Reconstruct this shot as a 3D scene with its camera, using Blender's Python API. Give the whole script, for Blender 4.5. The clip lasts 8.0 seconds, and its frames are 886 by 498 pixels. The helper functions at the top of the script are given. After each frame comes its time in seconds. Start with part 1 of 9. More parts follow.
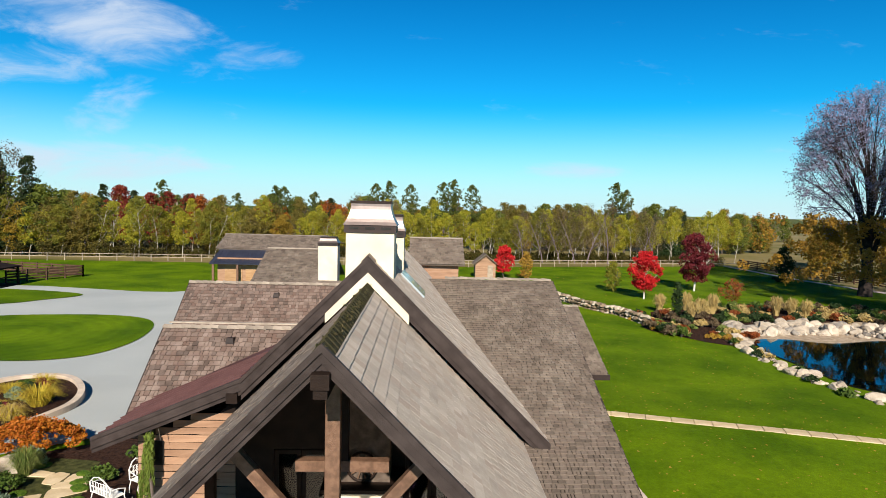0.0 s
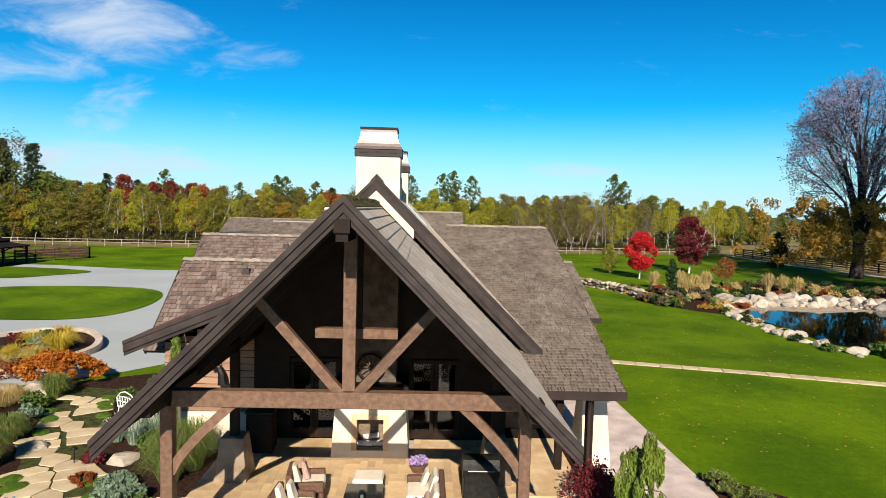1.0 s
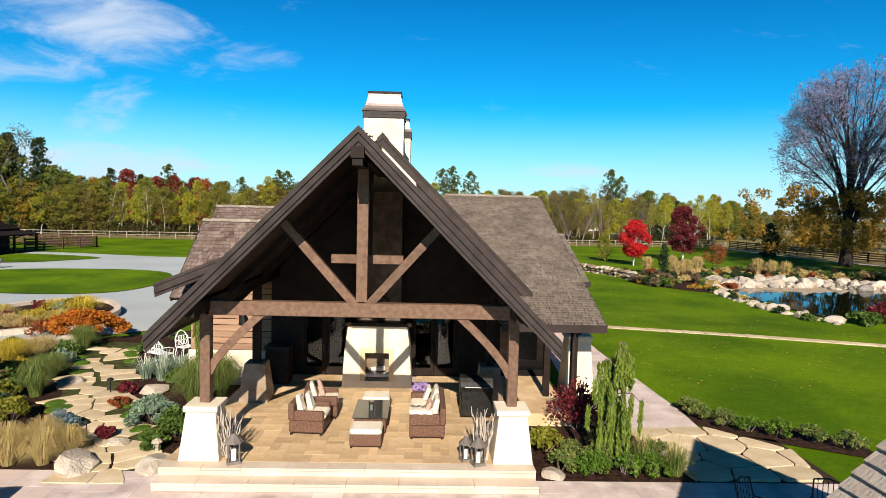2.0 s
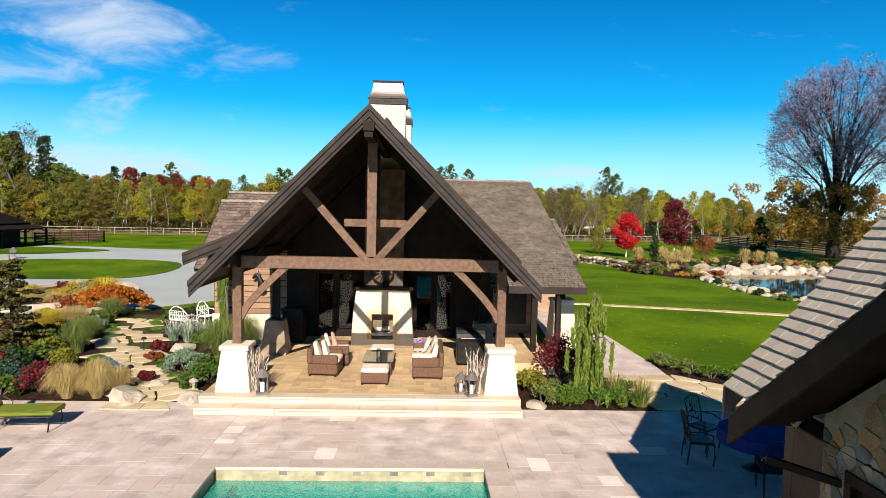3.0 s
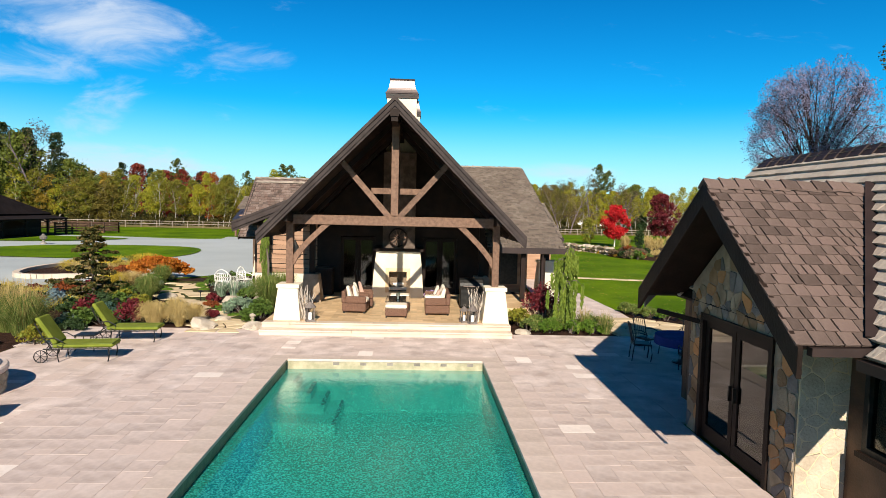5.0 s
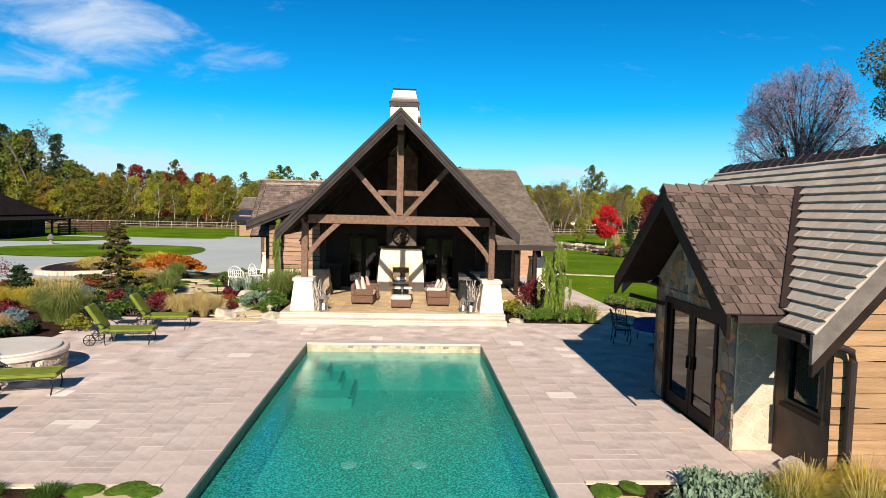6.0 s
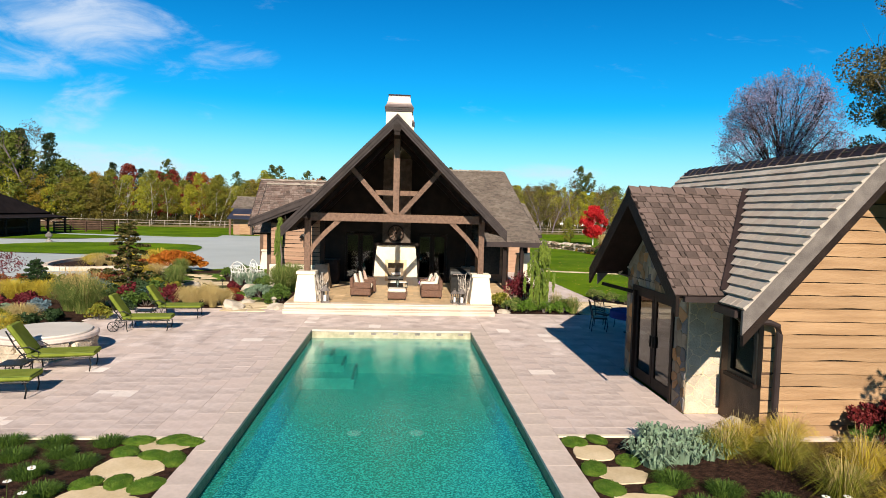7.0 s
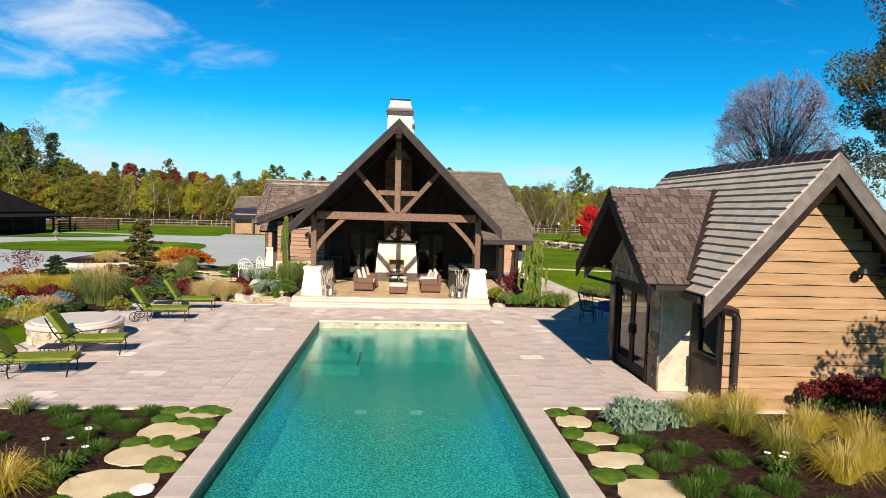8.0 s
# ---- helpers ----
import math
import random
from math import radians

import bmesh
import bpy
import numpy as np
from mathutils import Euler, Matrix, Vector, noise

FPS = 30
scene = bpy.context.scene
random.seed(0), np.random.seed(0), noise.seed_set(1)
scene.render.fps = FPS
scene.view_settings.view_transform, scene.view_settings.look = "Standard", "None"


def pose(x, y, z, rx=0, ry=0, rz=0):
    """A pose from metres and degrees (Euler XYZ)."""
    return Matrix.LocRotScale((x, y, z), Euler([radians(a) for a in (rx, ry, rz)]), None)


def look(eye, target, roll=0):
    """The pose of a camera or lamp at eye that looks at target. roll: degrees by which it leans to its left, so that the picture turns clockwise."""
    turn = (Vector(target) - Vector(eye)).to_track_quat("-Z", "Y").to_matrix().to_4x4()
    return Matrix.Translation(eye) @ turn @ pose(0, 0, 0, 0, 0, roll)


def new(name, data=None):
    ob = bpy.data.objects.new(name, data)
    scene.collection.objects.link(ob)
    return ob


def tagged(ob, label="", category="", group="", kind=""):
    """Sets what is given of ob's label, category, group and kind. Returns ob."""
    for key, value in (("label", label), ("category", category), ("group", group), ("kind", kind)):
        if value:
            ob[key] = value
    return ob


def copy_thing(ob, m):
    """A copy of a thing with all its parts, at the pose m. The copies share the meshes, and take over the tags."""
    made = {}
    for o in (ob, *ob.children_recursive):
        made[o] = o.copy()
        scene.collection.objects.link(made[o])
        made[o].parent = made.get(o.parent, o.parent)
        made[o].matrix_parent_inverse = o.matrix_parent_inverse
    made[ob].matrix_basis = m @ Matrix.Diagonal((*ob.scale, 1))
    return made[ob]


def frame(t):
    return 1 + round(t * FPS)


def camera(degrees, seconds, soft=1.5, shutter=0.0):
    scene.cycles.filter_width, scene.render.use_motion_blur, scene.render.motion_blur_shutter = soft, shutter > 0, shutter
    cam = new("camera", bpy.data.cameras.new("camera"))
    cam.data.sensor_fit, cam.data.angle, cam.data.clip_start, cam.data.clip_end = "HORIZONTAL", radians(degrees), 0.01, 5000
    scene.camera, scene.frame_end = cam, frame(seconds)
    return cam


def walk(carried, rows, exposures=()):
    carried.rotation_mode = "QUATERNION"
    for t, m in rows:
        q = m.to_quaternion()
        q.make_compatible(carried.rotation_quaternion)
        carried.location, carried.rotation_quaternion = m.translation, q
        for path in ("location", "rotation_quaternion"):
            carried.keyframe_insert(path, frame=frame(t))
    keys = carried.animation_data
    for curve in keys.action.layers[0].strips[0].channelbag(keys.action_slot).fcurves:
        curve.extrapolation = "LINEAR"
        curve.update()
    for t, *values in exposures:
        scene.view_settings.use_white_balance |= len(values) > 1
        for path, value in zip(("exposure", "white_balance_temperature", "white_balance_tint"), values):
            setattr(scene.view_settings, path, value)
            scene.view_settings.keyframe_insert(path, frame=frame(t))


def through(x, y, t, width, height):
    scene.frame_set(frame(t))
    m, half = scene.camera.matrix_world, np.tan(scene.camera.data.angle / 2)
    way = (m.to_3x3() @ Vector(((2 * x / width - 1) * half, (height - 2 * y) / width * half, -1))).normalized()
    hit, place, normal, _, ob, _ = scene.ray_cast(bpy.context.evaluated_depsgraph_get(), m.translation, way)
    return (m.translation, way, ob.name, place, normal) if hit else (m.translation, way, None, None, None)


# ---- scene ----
cam = camera(72.3, 8.0, soft=0.6)
PATH = [
    (0, (0.106, 0.921, 9.226), (0.17, 2.915, 9.092), 1.4),
    (0.5, (0.062, 0.125, 8.159), (0.128, 2.119, 8.022), 1.5),
    (1, (0.044, -0.686, 7.144), (0.11, 1.308, 7.01), 1.5),
    (1.5, (0.018, -1.588, 6.318), (0.085, 0.406, 6.185), 1.5),
    (3, (-0.036, -4.846, 4.943), (0.038, -2.851, 4.814), 1.3),
    (3.5, (-0.144, -5.936, 4.442), (-0.063, -3.942, 4.311), 1.4),
    (4, (-0.245, -6.976, 4.121), (-0.161, -4.982, 3.991), 1.4),
    (4.5, (-0.372, -8.115, 3.986), (-0.287, -6.121, 3.856), 1.4),
    (6, (-0.851, -11.191, 3.946), (-0.745, -9.198, 3.818), 1.3),
    (6.5, (-0.965, -12.105, 3.937), (-0.834, -10.113, 3.809), 1.5),
    (7, (-1.042, -12.886, 3.897), (-0.904, -10.895, 3.77), 1.5),
    (7.5, (-1.09, -13.567, 3.891), (-0.95, -11.576, 3.764), 1.6),
    (8, (-1.131, -14.272, 3.863), (-0.989, -12.281, 3.736), 1.6),
]
walk(cam, [(t, look(eye, target, roll)) for t, eye, target, roll in PATH], [(0, 0.68), (3, 0.74), (8, 0.74)])

# ---- world, sun ----
SUN_ELEV, SUN_TURN = radians(31.2), radians(180.9)
world = bpy.data.worlds.new("sky")
scene.world = world
world.use_nodes = True
wn, wl = world.node_tree.nodes, world.node_tree.links
wn.clear()
sky = wn.new("ShaderNodeTexSky")
sky.sky_type, sky.sun_disc = "NISHITA", False
sky.sun_elevation, sky.sun_rotation = SUN_ELEV, SUN_TURN
sky.air_density, sky.dust_density, sky.ozone_density = 1.0, 0.0, 4.0
sat = wn.new("ShaderNodeHueSaturation")
sat.inputs["Saturation"].default_value, sat.inputs["Value"].default_value = 1.35, 1.0
wl.new(sky.outputs[0], sat.inputs["Color"])
tint = wn.new("ShaderNodeMix")
tint.data_type, tint.blend_type = "RGBA", "MULTIPLY"
tint.inputs["Factor"].default_value = 1.0
tint.inputs["B"].default_value = (0.1, 1.2, 1.36, 1)
wl.new(sat.outputs[0], tint.inputs["A"])
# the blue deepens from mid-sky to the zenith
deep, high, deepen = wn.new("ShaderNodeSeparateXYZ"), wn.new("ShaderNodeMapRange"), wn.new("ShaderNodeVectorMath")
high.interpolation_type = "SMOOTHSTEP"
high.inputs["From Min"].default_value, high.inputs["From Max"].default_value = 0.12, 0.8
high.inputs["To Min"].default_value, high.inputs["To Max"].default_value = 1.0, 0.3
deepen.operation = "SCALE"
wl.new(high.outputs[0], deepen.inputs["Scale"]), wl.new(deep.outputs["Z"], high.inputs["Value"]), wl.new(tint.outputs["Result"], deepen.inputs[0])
geo = wn.new("ShaderNodeTexCoord")
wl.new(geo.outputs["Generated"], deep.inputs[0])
# thin cirrus: stretched noise inside a few long banks in the north-west, as slopes u = x / y and v = z / y
sep = wn.new("ShaderNodeSeparateXYZ")
wl.new(geo.outputs["Generated"], sep.inputs[0])


def sky_math(op, a, b):
    k = wn.new("ShaderNodeMath")
    k.operation = op
    for i, q in enumerate((a, b)):
        if isinstance(q, (int, float)):
            k.inputs[i].default_value = q
        else:
            wl.new(q, k.inputs[i])
    return k.outputs[0]


ahead = sky_math("MAXIMUM", sep.outputs["Y"], 0.15)
slope_u, slope_v = sky_math("DIVIDE", sep.outputs["X"], ahead), sky_math("DIVIDE", sep.outputs["Z"], ahead)
plane = wn.new("ShaderNodeCombineXYZ")
wl.new(slope_u, plane.inputs["X"]), wl.new(slope_v, plane.inputs["Y"])
mp = wn.new("ShaderNodeMapping")
mp.inputs["Rotation"].default_value = (0.0, 0.0, radians(-9))
mp.inputs["Scale"].default_value = (7.0, 21.0, 1.0)
wl.new(plane.outputs[0], mp.inputs["Vector"])
nz = wn.new("ShaderNodeTexNoise")
nz.inputs["Scale"].default_value, nz.inputs["Detail"].default_value, nz.inputs["Roughness"].default_value = 1.0, 10.0, 0.62
nz.inputs["Distortion"].default_value = 0.5
wl.new(mp.outputs[0], nz.inputs["Vector"])
banks = None
for cu, cv, ru, rv, lean, amp in ((-0.52, 0.285, 0.22, 0.085, -0.15, 0.43), (-0.66, 0.215, 0.22, 0.045, 0.0, 0.36), (-0.51, 0.145, 0.1, 0.06, 0.5, 0.34), (-0.31, 0.225, 0.13, 0.04, 0.1, 0.24), (-0.56, 0.062, 0.3, 0.045, 0.0, 0.42), (0.24, 0.066, 0.13, 0.02, 0.0, 0.42), (-0.9, 0.2, 0.22, 0.13, 0.0, 0.4), (0.8, 0.1, 0.3, 0.03, 0.0, 0.3)):
    du = sky_math("SUBTRACT", slope_u, cu)
    dv = sky_math("SUBTRACT", sky_math("SUBTRACT", slope_v, cv), sky_math("MULTIPLY", du, lean))
    rr = sky_math("ADD", sky_math("POWER", sky_math("ABSOLUTE", sky_math("DIVIDE", du, ru), 0), 2.0), sky_math("POWER", sky_math("ABSOLUTE", sky_math("DIVIDE", dv, rv), 0), 2.0))
    one = sky_math("MULTIPLY", sky_math("MAXIMUM", sky_math("SUBTRACT", 1.0, rr), 0.0), amp)
    banks = one if banks is None else sky_math("MAXIMUM", banks, one)
summ = wn.new("ShaderNodeMath")
summ.operation = "ADD"
wl.new(nz.outputs["Fac"], summ.inputs[0]), wl.new(banks, summ.inputs[1])
ramp = wn.new("ShaderNodeMapRange")
ramp.interpolation_type = "SMOOTHSTEP"
ramp.inputs["From Min"].default_value, ramp.inputs["From Max"].default_value = 0.6, 1.12
ramp.inputs["To Max"].default_value = 0.86
wl.new(summ.outputs[0], ramp.inputs["Value"])
# pale haze low over the horizon
haze = wn.new("ShaderNodeMapRange")
haze.interpolation_type = "SMOOTHSTEP"
haze.inputs["From Min"].default_value, haze.inputs["From Max"].default_value = 0.17, -0.02
haze.inputs["To Min"].default_value, haze.inputs["To Max"].default_value = 0.0, 0.9
wl.new(sep.outputs["Z"], haze.inputs["Value"])
hzm = wn.new("ShaderNodeMix")
hzm.data_type = "RGBA"
hzm.inputs["B"].default_value = (7.4, 9.0, 10.2, 1)
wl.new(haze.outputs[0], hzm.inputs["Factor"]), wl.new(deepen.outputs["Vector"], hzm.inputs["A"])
mixc = wn.new("ShaderNodeMix")
mixc.data_type = "RGBA"
wl.new(ramp.outputs[0], mixc.inputs["Factor"]), wl.new(hzm.outputs["Result"], mixc.inputs["A"])
mixc.inputs["B"].default_value = (7.2, 8.2, 9.6, 1)
bg = wn.new("ShaderNodeBackground")
bg.inputs["Strength"].default_value = 0.06
wl.new(mixc.outputs["Result"], bg.inputs["Color"])
out = wn.new("ShaderNodeOutputWorld")
wl.new(bg.outputs[0], out.inputs["Surface"])
sun = new("sun", bpy.data.lights.new("sun", "SUN"))
sun.data.energy, sun.data.angle, sun.data.color = 5.0, radians(0.53), (1.0, 0.895, 0.745)
sun.matrix_world = look((0, 0, 0), (0.015, 1.0, -0.607))

# ---- materials ----
MATS = {}


def mat(name, a, b, scale=6.0, rough=0.8, bump=0.3, fine=40.0, metal=0.0, vary=0.0, spec=0.4, c=None, squash=(1, 1, 1), through=0.0, dist=0.02):
    """A surface of two colours mixed by coarse noise, with fine grain, relief, and a shift of value from piece to piece."""
    m = bpy.data.materials.new(name)
    m.use_nodes = True
    n, l = m.node_tree.nodes, m.node_tree.links
    bsdf = n["Principled BSDF"]
    tc, mpn = n.new("ShaderNodeTexCoord"), n.new("ShaderNodeMapping")
    mpn.inputs["Scale"].default_value = squash
    l.new(tc.outputs["Object"], mpn.inputs["Vector"])
    big, small = n.new("ShaderNodeTexNoise"), n.new("ShaderNodeTexNoise")
    for t, s in ((big, scale), (small, fine)):
        t.inputs["Scale"].default_value, t.inputs["Detail"].default_value = s, 4.0
        l.new(mpn.outputs[0], t.inputs["Vector"])
    info, isl = n.new("ShaderNodeObjectInfo"), n.new("ShaderNodeNewGeometry")
    rnd = n.new("ShaderNodeMath")
    rnd.operation = "ADD"
    l.new(info.outputs["Random"], rnd.inputs[0]), l.new(isl.outputs["Random Per Island"], rnd.inputs[1])
    fr = n.new("ShaderNodeMath")
    fr.operation = "FRACT"
    l.new(rnd.outputs[0], fr.inputs[0])
    rg = n.new("ShaderNodeMapRange")
    rg.inputs["From Min"].default_value, rg.inputs["From Max"].default_value = 0.35, 0.65
    l.new(big.outputs["Fac"], rg.inputs["Value"])
    mx = n.new("ShaderNodeMix")
    mx.data_type = "RGBA"
    mx.inputs["A"].default_value, mx.inputs["B"].default_value = (*a, 1), (*b, 1)
    l.new(rg.outputs[0], mx.inputs["Factor"])
    col = mx.outputs["Result"]
    if c:
        mc = n.new("ShaderNodeMix")
        mc.data_type = "RGBA"
        rc = n.new("ShaderNodeMapRange")
        rc.inputs["From Min"].default_value, rc.inputs["From Max"].default_value = 0.45, 1.0
        l.new(fr.outputs[0], rc.inputs["Value"])
        l.new(rc.outputs[0], mc.inputs["Factor"]), l.new(col, mc.inputs["A"])
        mc.inputs["B"].default_value = (*c, 1)
        col = mc.outputs["Result"]
    hs = n.new("ShaderNodeHueSaturation")
    v = n.new("ShaderNodeMath")
    v.operation = "MULTIPLY_ADD"
    l.new(fr.outputs[0], v.inputs[0])
    v.inputs[1].default_value, v.inputs[2].default_value = 2 * vary, 1 - vary - 0.12
    v2 = n.new("ShaderNodeMath")
    v2.operation = "MULTIPLY_ADD"
    l.new(small.outputs["Fac"], v2.inputs[0])
    v2.inputs[1].default_value = 0.24
    l.new(v.outputs[0], v2.inputs[2])
    l.new(v2.outputs[0], hs.inputs["Value"]), l.new(col, hs.inputs["Color"])
    l.new(hs.outputs[0], bsdf.inputs["Base Color"])
    bsdf.inputs["Roughness"].default_value, bsdf.inputs["Metallic"].default_value = rough, metal
    bsdf.inputs["Specular IOR Level"].default_value = min(spec, 0.12) if rough > 0.78 else spec
    if bump:
        bp = n.new("ShaderNodeBump")
        bp.inputs["Strength"].default_value, bp.inputs["Distance"].default_value = bump, dist
        l.new(small.outputs["Fac"], bp.inputs["Height"]), l.new(bp.outputs[0], bsdf.inputs["Normal"])
    if through:
        tr, ms = n.new("ShaderNodeBsdfTranslucent"), n.new("ShaderNodeMixShader")
        l.new(hs.outputs[0], tr.inputs["Color"])
        ms.inputs[0].default_value = through
        l.new(bsdf.outputs[0], ms.inputs[1]), l.new(tr.outputs[0], ms.inputs[2])
        l.new(ms.outputs[0], n["Material Output"].inputs["Surface"])
    MATS[name] = m
    return m


def leafy(name, a, b, c=None, vary=0.35, through=0.25):
    return mat(name, a, b, 0.9, 0.65, 0.0, 14.0, vary=vary, c=c, spec=0.25, through=through)


def clear(name, tint, rough=0.02, ior=1.45, wave=0.0, wscale=3.0, coat=1.0, murk=0.0, body=(0, 0, 0), ripple_body=(0, 0, 0), power=4.5):
    """A pane or a water surface: sees through, with a gloss that grows at low angles."""
    m = bpy.data.materials.new(name)
    m.use_nodes = True
    n, l = m.node_tree.nodes, m.node_tree.links
    n.remove(n["Principled BSDF"])
    tr, gl = n.new("ShaderNodeBsdfTransparent"), n.new("ShaderNodeBsdfGlossy")
    fz, ms = n.new("ShaderNodeLayerWeight"), n.new("ShaderNodeMixShader")
    pw, sc = n.new("ShaderNodeMath"), n.new("ShaderNodeMath")
    pw.operation, sc.operation = "POWER", "MULTIPLY_ADD"
    pw.inputs[1].default_value = power
    f0 = ((ior - 1) / (ior + 1)) ** 2
    sc.inputs[1].default_value, sc.inputs[2].default_value = 1 - f0, f0
    l.new(fz.outputs["Facing"], pw.inputs[0]), l.new(pw.outputs[0], sc.inputs[0])
    tr.inputs["Color"].default_value = (*tint, 1)
    gl.inputs["Roughness"].default_value = rough
    gl.inputs["Color"].default_value = (coat, coat, coat, 1)
    if wave:
        tc, nt, bp = n.new("ShaderNodeTexCoord"), n.new("ShaderNodeTexNoise"), n.new("ShaderNodeBump")
        nt.inputs["Scale"].default_value, nt.inputs["Detail"].default_value = wscale, 3.0
        l.new(tc.outputs["Object"], nt.inputs["Vector"]), l.new(nt.outputs["Fac"], bp.inputs["Height"])
        bp.inputs["Strength"].default_value, bp.inputs["Distance"].default_value = wave, 0.03
        l.new(bp.outputs[0], gl.inputs["Normal"]), l.new(bp.outputs[0], fz.inputs["Normal"])
    under = tr
    if murk:
        # speckled diffuse body: the play of light on fine ripples, put into colour
        df, mk, nb, mb, tb = n.new("ShaderNodeBsdfDiffuse"), n.new("ShaderNodeMixShader"), n.new("ShaderNodeTexNoise"), n.new("ShaderNodeMix"), n.new("ShaderNodeTexCoord")
        mb.data_type = "RGBA"
        mb.inputs["A"].default_value, mb.inputs["B"].default_value = (*body, 1), (*ripple_body, 1)
        nb.inputs["Scale"].default_value, nb.inputs["Detail"].default_value = 32.0, 6.0
        st = n.new("ShaderNodeMapRange")
        st.inputs["From Min"].default_value, st.inputs["From Max"].default_value = 0.38, 0.66
        l.new(tb.outputs["Object"], nb.inputs["Vector"]), l.new(nb.outputs["Fac"], st.inputs["Value"]), l.new(st.outputs[0], mb.inputs["Factor"]), l.new(mb.outputs["Result"], df.inputs["Color"])
        mk.inputs[0].default_value = murk
        l.new(tr.outputs[0], mk.inputs[1]), l.new(df.outputs[0], mk.inputs[2])
        under = mk
    l.new(sc.outputs[0], ms.inputs[0]), l.new(under.outputs[0], ms.inputs[1]), l.new(gl.outputs[0], ms.inputs[2])
    l.new(ms.outputs[0], n["Material Output"].inputs["Surface"])
    MATS[name] = m
    return m


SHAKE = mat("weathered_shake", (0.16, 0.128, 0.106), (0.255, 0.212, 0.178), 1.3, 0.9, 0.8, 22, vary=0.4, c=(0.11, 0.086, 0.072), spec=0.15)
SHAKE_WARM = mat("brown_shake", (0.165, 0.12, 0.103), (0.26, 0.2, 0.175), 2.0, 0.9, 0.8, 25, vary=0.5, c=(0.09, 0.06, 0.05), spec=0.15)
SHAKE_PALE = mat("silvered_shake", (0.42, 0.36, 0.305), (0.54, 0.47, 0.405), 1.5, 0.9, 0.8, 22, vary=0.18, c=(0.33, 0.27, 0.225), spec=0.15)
SHAKE_PLUM = mat("plum_brown_shake", (0.112, 0.08, 0.07), (0.17, 0.125, 0.11), 2.0, 0.9, 0.8, 25, vary=0.42, c=(0.1, 0.07, 0.062), spec=0.15)
MOSS_CAP = mat("mossy_ridge_wood", (0.028, 0.028, 0.012), (0.055, 0.048, 0.028), 5, 0.95, 0.8, 30, vary=0.3)
CAP_PALE = mat("pale_ridge_shake", (0.25, 0.21, 0.175), (0.36, 0.31, 0.26), 3, 0.85, 0.5, 25, vary=0.25)
# dark stain, deepened further to hold the shade under porch and eaves
DARKWOOD = mat("dark_stained_shaded_timber", (0.011, 0.0065, 0.005), (0.021, 0.0125, 0.0095), 3, 0.6, 0.35, 40, vary=0.1, spec=0.15)
BARGE = mat("dark_brown_bargeboard", (0.03, 0.022, 0.0205), (0.05, 0.038, 0.036), 3, 0.65, 0.3, 45, vary=0.12, spec=0.2)
BARGE_GREY = mat("weathered_grey_board", (0.1, 0.082, 0.074), (0.155, 0.13, 0.117), 4, 0.75, 0.4, 40, vary=0.12)
TIMBER = mat("brown_timber", (0.105, 0.056, 0.034), (0.175, 0.098, 0.062), 9.0, 0.6, 0.45, 60, vary=0.16)
CEDAR = mat("honey_cedar_board", (0.27, 0.155, 0.075), (0.36, 0.22, 0.115), 2.2, 0.7, 0.5, 26, vary=0.12, squash=(0.4, 1, 4))
CEDAR_DULL = mat("brown_cedar_board", (0.25, 0.14, 0.085), (0.34, 0.205, 0.13), 1.6, 0.7, 0.35, 30, vary=0.12, squash=(0.5, 1, 4))
STUCCO = mat("cream_stucco", (0.62, 0.535, 0.41), (0.74, 0.655, 0.52), 1.2, 0.9, 0.25, 60)
STONE_WALL = mat("fieldstone", (0.2, 0.125, 0.07), (0.31, 0.205, 0.12), 3.0, 0.85, 0.9, 25, vary=0.35, c=(0.38, 0.18, 0.07))
STONE_BLUE = mat("blue_grey_fieldstone", (0.11, 0.1, 0.098), (0.19, 0.172, 0.16), 3.0, 0.85, 0.9, 25, vary=0.35)
STONE_TAN = mat("buff_fieldstone", (0.2, 0.152, 0.105), (0.32, 0.25, 0.175), 3.0, 0.85, 0.9, 25, vary=0.3)
MORTAR = mat("mortar", (0.22, 0.175, 0.13), (0.3, 0.245, 0.185), 6, 0.95, 0.4, 60)
PAVER = mat("travertine_paver", (0.43, 0.343, 0.31), (0.7, 0.588, 0.545), 1.6, 0.65, 0.15, 14, vary=0.1, c=(0.5, 0.4, 0.36), spec=0.25)
PAVER_PALE = mat("pale_travertine_paver", (0.66, 0.57, 0.52), (0.78, 0.69, 0.64), 1.6, 0.65, 0.15, 14, vary=0.05, spec=0.25)
PAVER_WARM = mat("honey_travertine", (0.5, 0.34, 0.185), (0.68, 0.5, 0.31), 1.6, 0.45, 0.18, 12, vary=0.2)
COPING = mat("limestone_coping", (0.46, 0.372, 0.325), (0.6, 0.495, 0.44), 1.5, 0.6, 0.15, 12, vary=0.05, spec=0.25)
# tan in place of cream, so that the rear piers carry the porch's shade
PIER = mat("shaded_tan_pier", (0.2, 0.145, 0.1), (0.33, 0.25, 0.18), 2.4, 0.85, 0.5, 18, vary=0.1)
STEP = mat("buff_limestone_step", (0.52, 0.42, 0.33), (0.62, 0.51, 0.41), 1.6, 0.6, 0.15, 20, vary=0.07)
JOINT = mat("sanded_joint", (0.42, 0.33, 0.29), (0.5, 0.4, 0.35), 8, 0.95, 0.3, 60)
FLAG = mat("sand_flagstone", (0.5, 0.385, 0.235), (0.62, 0.5, 0.335), 1.6, 0.8, 0.35, 25, vary=0.14)
ROCK = mat("pale_boulder", (0.34, 0.285, 0.225), (0.52, 0.45, 0.37), 1.8, 0.85, 0.7, 14, vary=0.2, dist=0.06)
